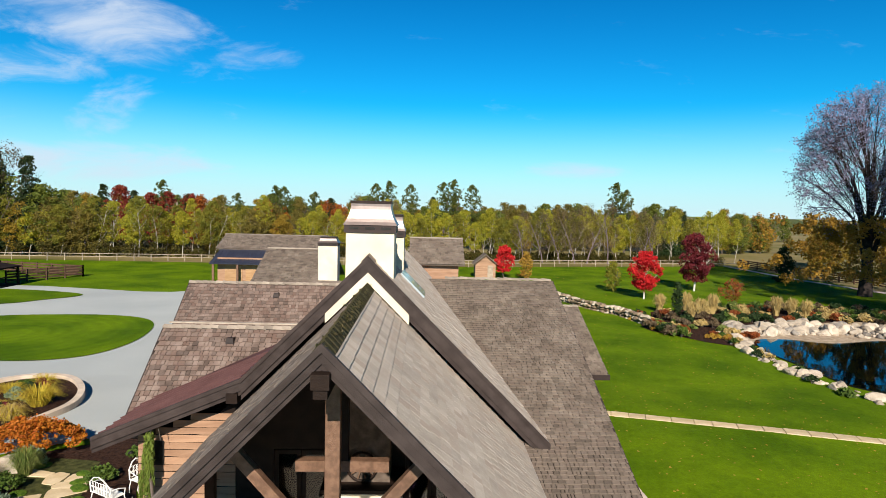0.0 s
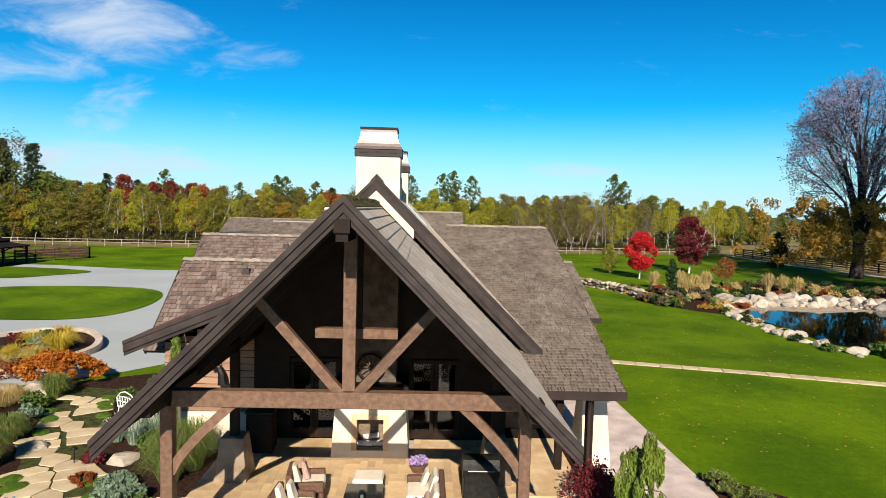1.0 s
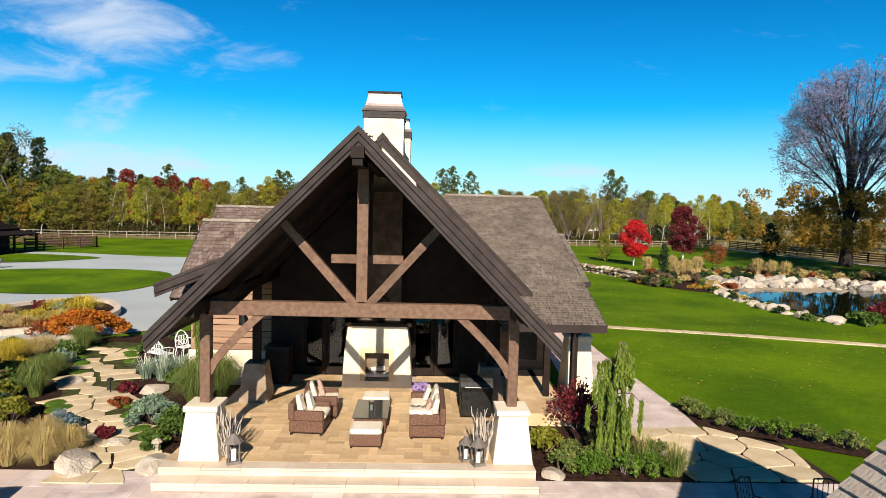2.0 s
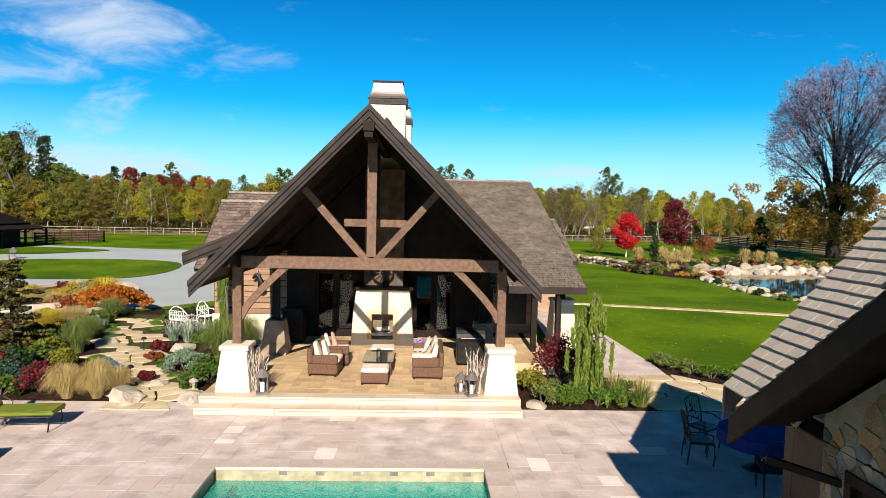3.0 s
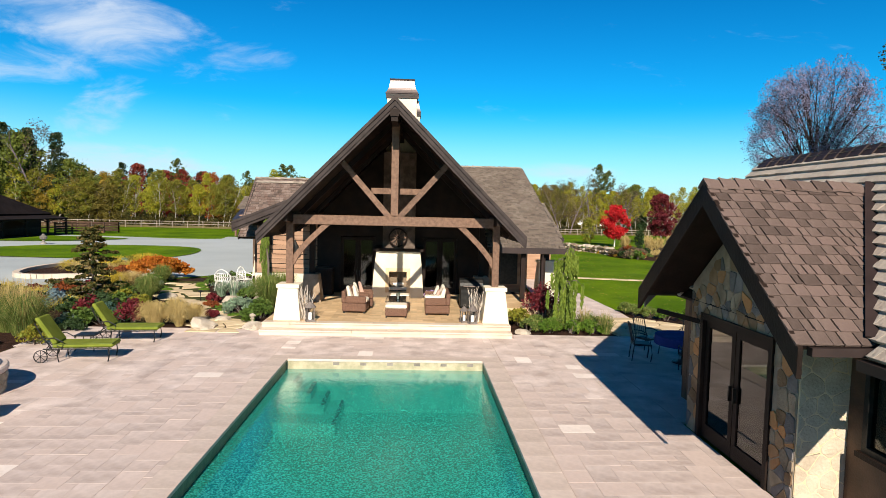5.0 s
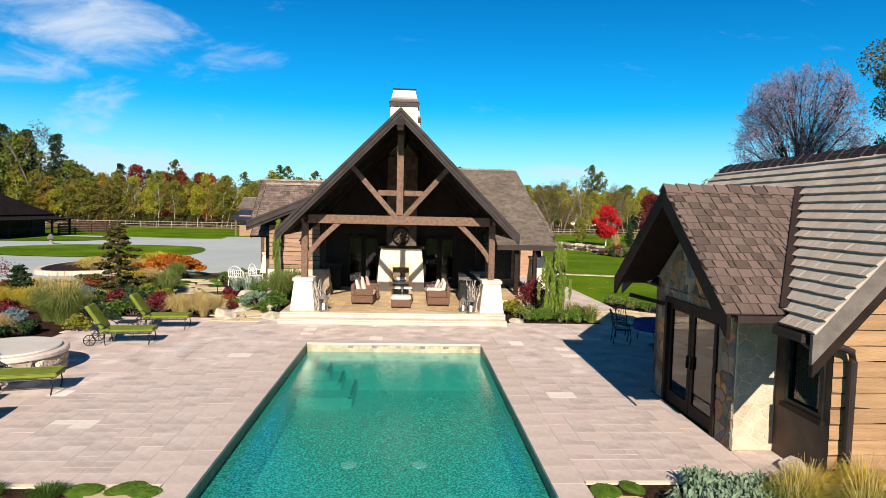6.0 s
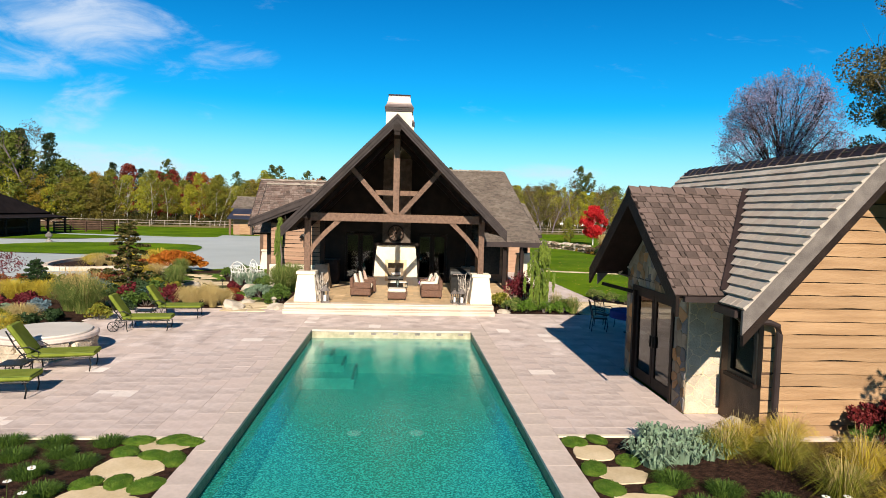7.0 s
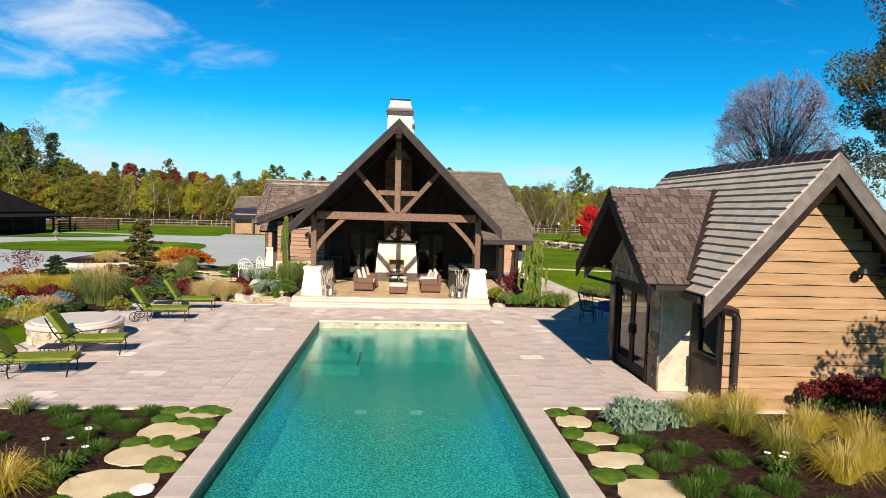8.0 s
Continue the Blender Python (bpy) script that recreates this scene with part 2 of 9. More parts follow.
ROCK_BROWN = mat("brown_wall_stone", (0.17, 0.125, 0.085), (0.3, 0.23, 0.16), 1.8, 0.85, 0.7, 14, vary=0.3, dist=0.06)
ROCK_DARK = mat("grey_boulder", (0.16, 0.145, 0.13), (0.3, 0.27, 0.24), 1.8, 0.85, 0.7, 14, vary=0.25, dist=0.06)


def lawn_mat(name, centre=None):
    """Mown grass: wide soft patches, clumps and fine blades; round centre, faint rings of mowing."""
    m = mat(name, (0.052, 0.106, 0.001), (0.11, 0.183, 0.002), 0.22, 0.9, 0.7, 34, spec=0.06, dist=0.03)
    n, l = m.node_tree.nodes, m.node_tree.links
    bsdf = n["Principled BSDF"]
    old = bsdf.inputs["Base Color"].links[0].from_socket
    tc, hs, ad = n.new("ShaderNodeTexCoord"), n.new("ShaderNodeHueSaturation"), None
    for sc, lo, hi in ((2.2, 0.86, 1.16), (9.0, 0.8, 1.2), (70.0, 0.7, 1.32)):
        nt, rg = n.new("ShaderNodeTexNoise"), n.new("ShaderNodeMapRange")
        nt.inputs["Scale"].default_value, nt.inputs["Detail"].default_value, nt.inputs["Roughness"].default_value = sc, 5.0, 0.7
        l.new(tc.outputs["Object"], nt.inputs["Vector"])
        rg.inputs["From Min"].default_value, rg.inputs["From Max"].default_value = 0.3, 0.7
        rg.inputs["To Min"].default_value, rg.inputs["To Max"].default_value = lo, hi
        l.new(nt.outputs["Fac"], rg.inputs["Value"])
        if ad is None:
            ad = rg.outputs[0]
        else:
            k = n.new("ShaderNodeMath")
            k.operation = "MULTIPLY"
            l.new(ad, k.inputs[0]), l.new(rg.outputs[0], k.inputs[1])
            ad = k.outputs[0]
    if centre:
        mpn, wv, rg, k = n.new("ShaderNodeMapping"), n.new("ShaderNodeTexWave"), n.new("ShaderNodeMapRange"), n.new("ShaderNodeMath")
        mpn.inputs["Location"].default_value = (-centre[0], -centre[1], 0)
        l.new(tc.outputs["Object"], mpn.inputs["Vector"]), l.new(mpn.outputs[0], wv.inputs["Vector"])
        wv.wave_type, wv.rings_direction = "RINGS", "Z"
        wv.inputs["Scale"].default_value, wv.inputs["Distortion"].default_value, wv.inputs["Detail Scale"].default_value = 0.32, 1.2, 0.4
        rg.inputs["To Min"].default_value, rg.inputs["To Max"].default_value = 0.93, 1.07
        k.operation = "MULTIPLY"
        l.new(wv.outputs["Fac"], rg.inputs["Value"]), l.new(rg.outputs[0], k.inputs[0]), l.new(ad, k.inputs[1])
        ad = k.outputs[0]
    l.new(ad, hs.inputs["Value"]), l.new(old, hs.inputs["Color"]), l.new(hs.outputs[0], bsdf.inputs["Base Color"])
    return m


LAWN = lawn_mat("mown_lawn")
LAWN_RINGS = lawn_mat("ring_mown_lawn", (-29.0, 43.5))
FIELD = mat("rough_field", (0.13, 0.12, 0.035), (0.24, 0.19, 0.09), 0.06, 0.95, 0.5, 4)
DRIVE = mat("pale_asphalt_drive", (0.35, 0.38, 0.39), (0.41, 0.44, 0.445), 0.12, 0.9, 0.25, 50)
MULCH = mat("bark_mulch", (0.016, 0.0075, 0.005), (0.06, 0.029, 0.019), 9, 0.95, 1.0, 30, dist=0.06)
MOSS = mat("green_moss", (0.06, 0.13, 0.012), (0.13, 0.2, 0.025), 3, 0.9, 0.9, 40, dist=0.04)
POOL = mat("turquoise_plaster", (0.045, 0.34, 0.285), (0.1, 0.5, 0.42), 6.0, 0.6, 0.25, 14)
POOL_PALE = mat("pale_pool_plaster", (0.22, 0.44, 0.34), (0.3, 0.54, 0.42), 3.0, 0.6, 0.2, 14)
POOL_TILE = mat("mottled_pool_tile", (0.26, 0.24, 0.15), (0.4, 0.35, 0.24), 5, 0.35, 0.2, 30)
# darker copy of the waterline tile; the shade of the long sides is in its colour
POOL_TILE_SHADE = mat("shaded_pool_tile", (0.05, 0.07, 0.045), (0.13, 0.14, 0.09), 7, 0.4, 0.25, 30)
METAL_CAP = mat("bronze_sheet", (0.15, 0.12, 0.115), (0.23, 0.19, 0.18), 2, 0.4, 0.05, 20, metal=0.8)
METAL_DARK = mat("dark_bronze_sheet", (0.022, 0.014, 0.013), (0.035, 0.022, 0.02), 2, 0.55, 0.1, 20, spec=0.3)
ROOF_METAL = mat("blue_grey_standing_seam", (0.035, 0.04, 0.065), (0.05, 0.055, 0.085), 1, 0.4, 0.1, 20, metal=0.3)
PLUM_METAL = mat("plum_sheet_roof", (0.07, 0.032, 0.032), (0.095, 0.046, 0.046), 1.5, 0.6, 0.15, 20, spec=0.2)
IRON = mat("black_iron", (0.012, 0.012, 0.012), (0.025, 0.024, 0.022), 8, 0.45, 0.2, 60, metal=0.5)
GREEN_FABRIC = mat("olive_cushion_cloth", (0.13, 0.16, 0.02), (0.175, 0.205, 0.03), 4, 0.9, 0.3, 90)
CREAM_FABRIC = mat("cream_cushion_cloth", (0.66, 0.58, 0.47), (0.74, 0.66, 0.55), 4, 0.9, 0.3, 90)
PINK_FABRIC = mat("rose_cushion_cloth", (0.46, 0.3, 0.24), (0.54, 0.38, 0.31), 6, 0.9, 0.3, 90)
LILAC = mat("lilac_cloth", (0.3, 0.2, 0.42), (0.38, 0.27, 0.5), 6, 0.9, 0.3, 90)
BLUE_CLOTH = mat("blue_tablecloth", (0.02, 0.035, 0.16), (0.03, 0.05, 0.22), 4, 0.85, 0.2, 60)
# brown boards of the pool house; on the house walls the brown stands for eaves shade
BROWN_BOARD = mat("brown_stain_shade_board", (0.06, 0.032, 0.018), (0.11, 0.06, 0.034), 2.5, 0.65, 0.35, 35, vary=0.1)
WICKER = mat("brown_wicker", (0.1, 0.05, 0.032), (0.19, 0.1, 0.065), 30, 0.7, 1.0, 60, dist=0.03)
WHITE_PAINT = mat("white_paint", (0.76, 0.75, 0.72), (0.82, 0.81, 0.79), 6, 0.5, 0.1, 40)
FENCE_PALE = mat("weathered_fence_wood", (0.27, 0.22, 0.17), (0.38, 0.32, 0.26), 2, 0.9, 0.3, 20)
FENCE_DARK = mat("dark_fence_wood", (0.06, 0.035, 0.025), (0.11, 0.065, 0.045), 2, 0.85, 0.3, 20)
BARK = mat("grey_brown_bark", (0.09, 0.07, 0.058), (0.17, 0.14, 0.12), 3, 0.95, 0.8, 18, dist=0.04)
DRIFT = mat("bleached_branch", (0.36, 0.31, 0.26), (0.5, 0.44, 0.38), 6, 0.85, 0.5, 30)
BIRCH = mat("white_birch_bark", (0.5, 0.47, 0.42), (0.68, 0.65, 0.6), 3, 0.85, 0.5, 12)
TWIG = mat("purple_grey_twigs", (0.13, 0.1, 0.11), (0.2, 0.16, 0.18), 3, 0.9, 0.3, 18)
SOIL = mat("dark_soil", (0.03, 0.02, 0.014), (0.05, 0.034, 0.024), 5, 0.95, 0.6, 40)
# near-black colour stands in for the lack of light indoors
DARK_ROOM = mat("painted_dim_interior", (0.012, 0.009, 0.008), (0.022, 0.017, 0.015), 1, 0.9, 0.1, 20)
GLASS = clear("window_glass", (0.45, 0.5, 0.48), 0.01, 1.6)
WATER = clear("pool_water", (0.34, 0.8, 0.74), 0.03, 1.33, 0.13, 21.0, 1.0, 0.74, (0.003, 0.12, 0.1), (0.045, 0.4, 0.34), 3.8)
POND = clear("pond_water", (0.2, 0.24, 0.22), 0.03, 1.33, 0.1, 1.2, 0.75)
POND_BED = mat("pond_bed", (0.02, 0.022, 0.014), (0.035, 0.035, 0.022), 1, 0.9, 0.3, 10)
L_GREEN = leafy("mid_green_leaves", (0.075, 0.13, 0.018), (0.12, 0.18, 0.03), (0.045, 0.085, 0.015))
L_DARK = leafy("dark_green_needles", (0.022, 0.048, 0.014), (0.045, 0.08, 0.022), (0.018, 0.035, 0.012))
L_YELLOW = leafy("yellow_green_leaves", (0.2, 0.2, 0.02), (0.28, 0.23, 0.025), (0.12, 0.15, 0.02))
L_GOLD = leafy("golden_leaves", (0.36, 0.21, 0.025), (0.44, 0.29, 0.04), (0.26, 0.14, 0.03))
L_ORANGE = leafy("orange_leaves", (0.42, 0.13, 0.012), (0.5, 0.19, 0.015), (0.3, 0.07, 0.012))
L_RUST = leafy("rust_leaves", (0.24, 0.06, 0.018), (0.32, 0.1, 0.02), (0.14, 0.035, 0.015))
L_RED = leafy("scarlet_leaves", (0.55, 0.012, 0.018), (0.65, 0.03, 0.03), (0.36, 0.008, 0.014))
L_WINE = leafy("wine_red_leaves", (0.13, 0.012, 0.02), (0.2, 0.025, 0.03), (0.07, 0.01, 0.015))
L_STRAW = leafy("straw_blades", (0.46, 0.34, 0.13), (0.58, 0.45, 0.2), (0.34, 0.25, 0.09))
L_GOLDGRASS = leafy("golden_grass_blades", (0.52, 0.37, 0.035), (0.6, 0.45, 0.055), (0.34, 0.29, 0.03))
L_GREENGRASS = leafy("green_grass_blades", (0.09, 0.15, 0.025), (0.15, 0.21, 0.045), (0.2, 0.19, 0.06))
L_SAGE = leafy("sage_leaves", (0.17, 0.24, 0.155), (0.27, 0.345, 0.24), (0.16, 0.24, 0.15))
L_BLUE = leafy("blue_grey_needles", (0.12, 0.19, 0.22), (0.2, 0.28, 0.32), (0.09, 0.13, 0.15))
L_TEAL = leafy("teal_needles", (0.05, 0.11, 0.085), (0.08, 0.16, 0.12), (0.035, 0.075, 0.06))
L_WHITE = leafy("whitish_plumes", (0.62, 0.6, 0.5), (0.75, 0.73, 0.64))
L_HEATH = leafy("deep_green_tufts", (0.03, 0.07, 0.01), (0.06, 0.115, 0.014), (0.085, 0.14, 0.018))
L_MOSS = leafy("moss_tips", (0.08, 0.16, 0.012), (0.15, 0.24, 0.022), (0.05, 0.1, 0.012))
L_SEDUM = leafy("sedum_red", (0.13, 0.012, 0.014), (0.21, 0.024, 0.022), (0.1, 0.012, 0.015))
L_TWIGGY = leafy("brown_bare_twig_leaves", (0.12, 0.085, 0.05), (0.18, 0.13, 0.07), (0.08, 0.06, 0.04))

# ---- helpers of this scene ----
rng = np.random.default_rng(7)


def lawn_z(y):
    return -0.05 if y < 26 else -0.3 if y > 34 else -0.05 - 0.25 * (y - 26) / 8


def thing(name, label, category, at=(0, 0, 0), turn=0.0, group="", kind=""):
    ob = new(name)
    ob.empty_display_size = 0.2
    ob.matrix_basis = pose(*at, 0, 0, turn)
    return tagged(ob, label, category, group, kind)


def link(name, me, material, parent=None, label="", at=None):
    if material and not me.materials:
        me.materials.append(material)
    ob = new(name, me)
    if parent:
        ob.parent = parent
    if at is not None:
        ob.matrix_basis = at
    if label:
        ob["label"] = label
    return ob


def part(name, bm, material, parent=None, label="", bevel=0.0):
    if bevel:
        bmesh.ops.bevel(bm, geom=list(bm.edges), offset=bevel, segments=1, affect="EDGES", clamp_overlap=True)
    bmesh.ops.recalc_face_normals(bm, faces=list(bm.faces))
    me = bpy.data.meshes.new(name)
    bm.to_mesh(me)
    bm.free()
    return link(name, me, material, parent, label)


def raw(name, verts, faces, material, parent=None, label="", smooth=False):
    me = bpy.data.meshes.new(name)
    me.from_pydata([tuple(v) for v in verts], [], faces)
    if smooth:
        me.polygons.foreach_set("use_smooth", [True] * len(me.polygons))
    me.update()
    return link(name, me, material, parent, label)


def hexa(bm, lower, upper):
    """A six-sided block from four lower and four upper corners."""
    a = [bm.verts.new(p) for p in lower]
    b = [bm.verts.new(p) for p in upper]
    bm.faces.new(a[::-1]), bm.faces.new(b)
    for i in range(4):
        bm.faces.new((a[i], a[(i + 1) % 4], b[(i + 1) % 4], b[i]))


def box(x0, x1, y0, y1, z0, z1, bm=None):
    bm = bm or bmesh.new()
    hexa(bm, [(x0, y0, z0), (x1, y0, z0), (x1, y1, z0), (x0, y1, z0)], [(x0, y0, z1), (x1, y0, z1), (x1, y1, z1), (x0, y1, z1)])
    return bm


def taper(x, y, z0, z1, w0, d0, w1, d1, bm=None):
    bm = bm or bmesh.new()
    q = ((-0.5, -0.5), (0.5, -0.5), (0.5, 0.5), (-0.5, 0.5))
    hexa(bm, [(x + w0 * a, y + d0 * b, z0) for a, b in q], [(x + w1 * a, y + d1 * b, z1) for a, b in q])
    return bm


def beam(p, q, w, h, bm=None, up=(0, 0, 1)):
    """A squared timber from p to q, w wide and h high."""
    bm = bm or bmesh.new()
    p, q = Vector(p), Vector(q)
    d = (q - p).normalized()
    u = Vector(up)
    side = d.cross(u)
    side = (side if side.length > 1e-4 else d.cross(Vector((0, 1, 0)))).normalized()
    u = side.cross(d)
    k = [side * (w / 2 * a) + u * (h / 2 * b) for a, b in ((-1, -1), (1, -1), (1, 1), (-1, 1))]
    hexa(bm, [p + o for o in k], [q + o for o in k])
    return bm


def tube(points, radii, sides=8, bm=None, cap=True):
    bm = bm or bmesh.new()
    pts = [Vector(p) for p in points]
    rings = []
    for i, p in enumerate(pts):
        d = (pts[min(i + 1, len(pts) - 1)] - pts[max(i - 1, 0)]).normalized()
        s = d.cross(Vector((0, 0, 1)))
        s = (s if s.length > 0.05 else d.cross(Vector((0, 1, 0)))).normalized()
        u = s.cross(d)
        r = radii[i] if hasattr(radii, "__len__") else radii
        rings.append([bm.verts.new(p + (s * math.cos(a) + u * math.sin(a)) * r) for a in (2 * math.pi * k / sides for k in range(sides))])
    for a, b in zip(rings, rings[1:]):
        for k in range(sides):
            bm.faces.new((a[k], a[(k + 1) % sides], b[(k + 1) % sides], b[k]))
    if cap:
        bm.faces.new(rings[0][::-1]), bm.faces.new(rings[-1])
    return bm


def lathe(profile, sides=20, at=(0, 0, 0), bm=None):
    """A turned form: profile is (radius, height) from below."""
    bm = bm or bmesh.new()
    rings = [[bm.verts.new((at[0] + r * math.cos(2 * math.pi * k / sides), at[1] + r * math.sin(2 * math.pi * k / sides), at[2] + z)) for k in range(sides)] for r, z in profile]
    for a, b in zip(rings, rings[1:]):
        for k in range(sides):
            bm.faces.new((a[k], a[(k + 1) % sides], b[(k + 1) % sides], b[k]))
    bm.faces.new(rings[0][::-1]), bm.faces.new(rings[-1])
    return bm


def outline(points, z0, z1, bm=None):
    """A flat slab over a plan outline."""
    bm = bm or bmesh.new()
    n = len(points)
    a, b = [bm.verts.new((x, y, z0)) for x, y in points], [bm.verts.new((x, y, z1)) for x, y in points]
    bm.faces.new(a[::-1]), bm.faces.new(b)
    for i in range(n):
        bm.faces.new((a[i], a[(i + 1) % n], b[(i + 1) % n], b[i]))
    return bm


def sheet(points, off):
    """A sheet that lies on the lawn's fall, off above it, over a plan outline."""
    bm = bmesh.new()
    bm.faces.new([bm.verts.new((x, y, 0)) for x, y in points])
    for cut in (26, 34):
        bmesh.ops.bisect_plane(bm, geom=bm.verts[:] + bm.edges[:] + bm.faces[:], plane_co=(0, cut, 0), plane_no=(0, 1, 0))
    bmesh.ops.triangulate(bm, faces=bm.faces[:])
    for v in bm.verts:
        v.co.z = lawn_z(v.co.y) + off
    return bm


def smooth_loop(points, n=6):
    """A closed rounded outline through the points."""
    out_pts, k = [], len(points)
    for i in range(k):
        a, b, c, d = (Vector((*points[(i + j) % k], 0)) for j in (-1, 0, 1, 2))
        for s in range(n):
            t = s / n
            p = 0.5 * (2 * b + (c - a) * t + (2 * a - 5 * b + 4 * c - d) * t * t + (3 * b - a - 3 * c + d) * t ** 3)
            out_pts.append((p.x, p.y))
    return out_pts


def cells(seeds, bounds, inset):
    """Irregular pieces that fill a convex outline: the cells round the seeds, each drawn in by inset."""
    made = []
    for i, p in enumerate(seeds):
        poly = [Vector(q) for q in bounds]
        p = Vector(p)
        near = sorted((q for j, q in enumerate(seeds) if j != i), key=lambda q: (q[0] - p.x) ** 2 + (q[1] - p.y) ** 2)[:14]
        sides = [((Vector(q) + p) / 2, (Vector(q) - p).normalized()) for q in near]
        k = len(bounds)
        ccw = sum(bounds[a][0] * bounds[(a + 1) % k][1] - bounds[(a + 1) % k][0] * bounds[a][1] for a in range(k)) > 0
        for a in range(k):
            e = Vector(bounds[(a + 1) % k]) - Vector(bounds[a])
            sides.append((Vector(bounds[a]), Vector((e.y, -e.x)).normalized() * (1 if ccw else -1)))
        for m, d in sides:
            m = m - d * inset
            out_poly = []
            for a, b in zip(poly, poly[1:] + poly[:1]):
                da, db = (a - m).dot(d), (b - m).dot(d)
                if da <= 0:
                    out_poly.append(a)
                if (da < 0 < db) or (db < 0 < da):
                    out_poly.append(a.lerp(b, da / (da - db)))
            poly = out_poly
            if len(poly) < 3:
                break
        if len(poly) >= 3:
            made.append([(q.x, q.y) for q in poly])
    return made


def worn(poly, r, step=0.14, wob=0.02, clip=0.07):
    """The outline of a broken stone: corners clipped, edges uneven."""
    pts, k = [], len(poly)
    for i in range(k):
        a, b, c = (Vector(poly[(i + j) % k]) for j in (-1, 0, 1))
        la, lc = (a - b).length, (c - b).length
        cutoff = min(clip, la * 0.3, lc * 0.3)
        p, q = b + (a - b).normalized() * cutoff, b + (c - b).normalized() * cutoff
        pts += [p, q]
    out_pts = []
    for a, b in zip(pts, pts[1:] + pts[:1]):
        n = max(1, int((b - a).length / step))
        for i in range(n):
            q = a.lerp(b, i / n)
            out_pts.append((q.x + r.uniform(-wob, wob), q.y + r.uniform(-wob, wob)))
    return out_pts


def rock(name, at, size, material, label, category="rock", group="", turn=0.0, seed=0, flat=0.7):
    """An uneven boulder, sunk a little into the ground."""
    bm = bmesh.new()
    bmesh.ops.create_icosphere(bm, subdivisions=2, radius=0.5)
    rq = random.Random(seed * 7 + 1)
    cuts = [(Vector((rq.gauss(0, 1), rq.gauss(0, 1), rq.gauss(0.2, 0.8))).normalized(), rq.uniform(0.26, 0.42)) for _ in range(9)]
    for v in bm.verts:
        k = 1 + 0.35 * noise.noise(v.co * 2.2 + Vector((seed * 3.1, 0, 0))) + 0.12 * noise.noise(v.co * 6 + Vector((0, seed, 0)))
        c = v.co * k
        for pn, pd in cuts:
            over = c.dot(pn) - pd
            if over > 0:
                c = c - pn * over
        c = c * 1.2
        v.co = Vector((round(c.x * 4, 0) / 4 * 0.3 + c.x * 0.7, c.y, c.z * flat + 0.22))
    ob = part(name, bm, material)
    ob.matrix_basis = pose(*at, 0, 0, turn) @ Matrix.Diagonal((*size, 1))
    return tagged(ob, label, category, group)


# ---- planting ----
def leaf_cloud(centres, radii, count, size, flat=1.0, aspect=1.6, up=0.0):
    """Small leaf blades scattered over clumps: verts and faces."""
    centres, radii = np.asarray(centres, float), np.asarray(radii, float)
    pick = rng.integers(0, len(centres), count)
    d = rng.normal(size=(count, 3))
    d /= np.linalg.norm(d, axis=1)[:, None]
    r = radii[pick] * rng.uniform(0.25, 1.0, count) ** 0.5
    p = centres[pick] + d * r[:, None] * np.array((1, 1, flat))
    a = rng.normal(size=(count, 3)) + np.array((0, 0, up))
    a /= np.linalg.norm(a, axis=1)[:, None]
    b = np.cross(a, rng.normal(size=(count, 3)))
    b /= np.linalg.norm(b, axis=1)[:, None]
    s = size * rng.uniform(0.6, 1.4, count)[:, None]
    v = np.stack((p - a * s * aspect / 2, p + b * s / 2, p + a * s * aspect / 2, p - b * s / 2), 1).reshape(-1, 3)
    f = np.arange(count * 4).reshape(-1, 4).tolist()
    return v, f


def blades(count, radius, height, lean, width, spread=0.3):
    """A tuft of grass blades that rise, arch over and droop."""
    verts, faces = [], []
    for _ in range(count):
        a, r0 = rng.uniform(0, 2 * math.pi), radius * spread * rng.uniform(0, 1) ** 0.5
        h, k = height * rng.uniform(0.5, 1.1), lean * rng.uniform(0.05, 1.0) ** 0.7
        o = np.array((math.cos(a), math.sin(a), 0.0))
        a2 = a + rng.normal() * 0.5
        s = np.array((-math.sin(a2), math.cos(a2), 0.0)) * width / 2
        base = o * r0
        up = np.array((0, 0, 1.0))
        pts = [base, base + o * radius * k * 0.22 + up * h * 0.5, base + o * radius * k * 0.62 + up * h * (0.93 - 0.16 * k), base + o * radius * k * 1.12 + up * h * (1.0 - 0.55 * k)]
        i = len(verts)
        verts += [pts[0] - s, pts[0] + s, pts[1] - s, pts[1] + s, pts[2] - s * 0.7, pts[2] + s * 0.7, pts[3]]
        faces += [(i, i + 1, i + 3, i + 2), (i + 2, i + 3, i + 5, i + 4), (i + 4, i + 5, i + 6)]
    return verts, faces


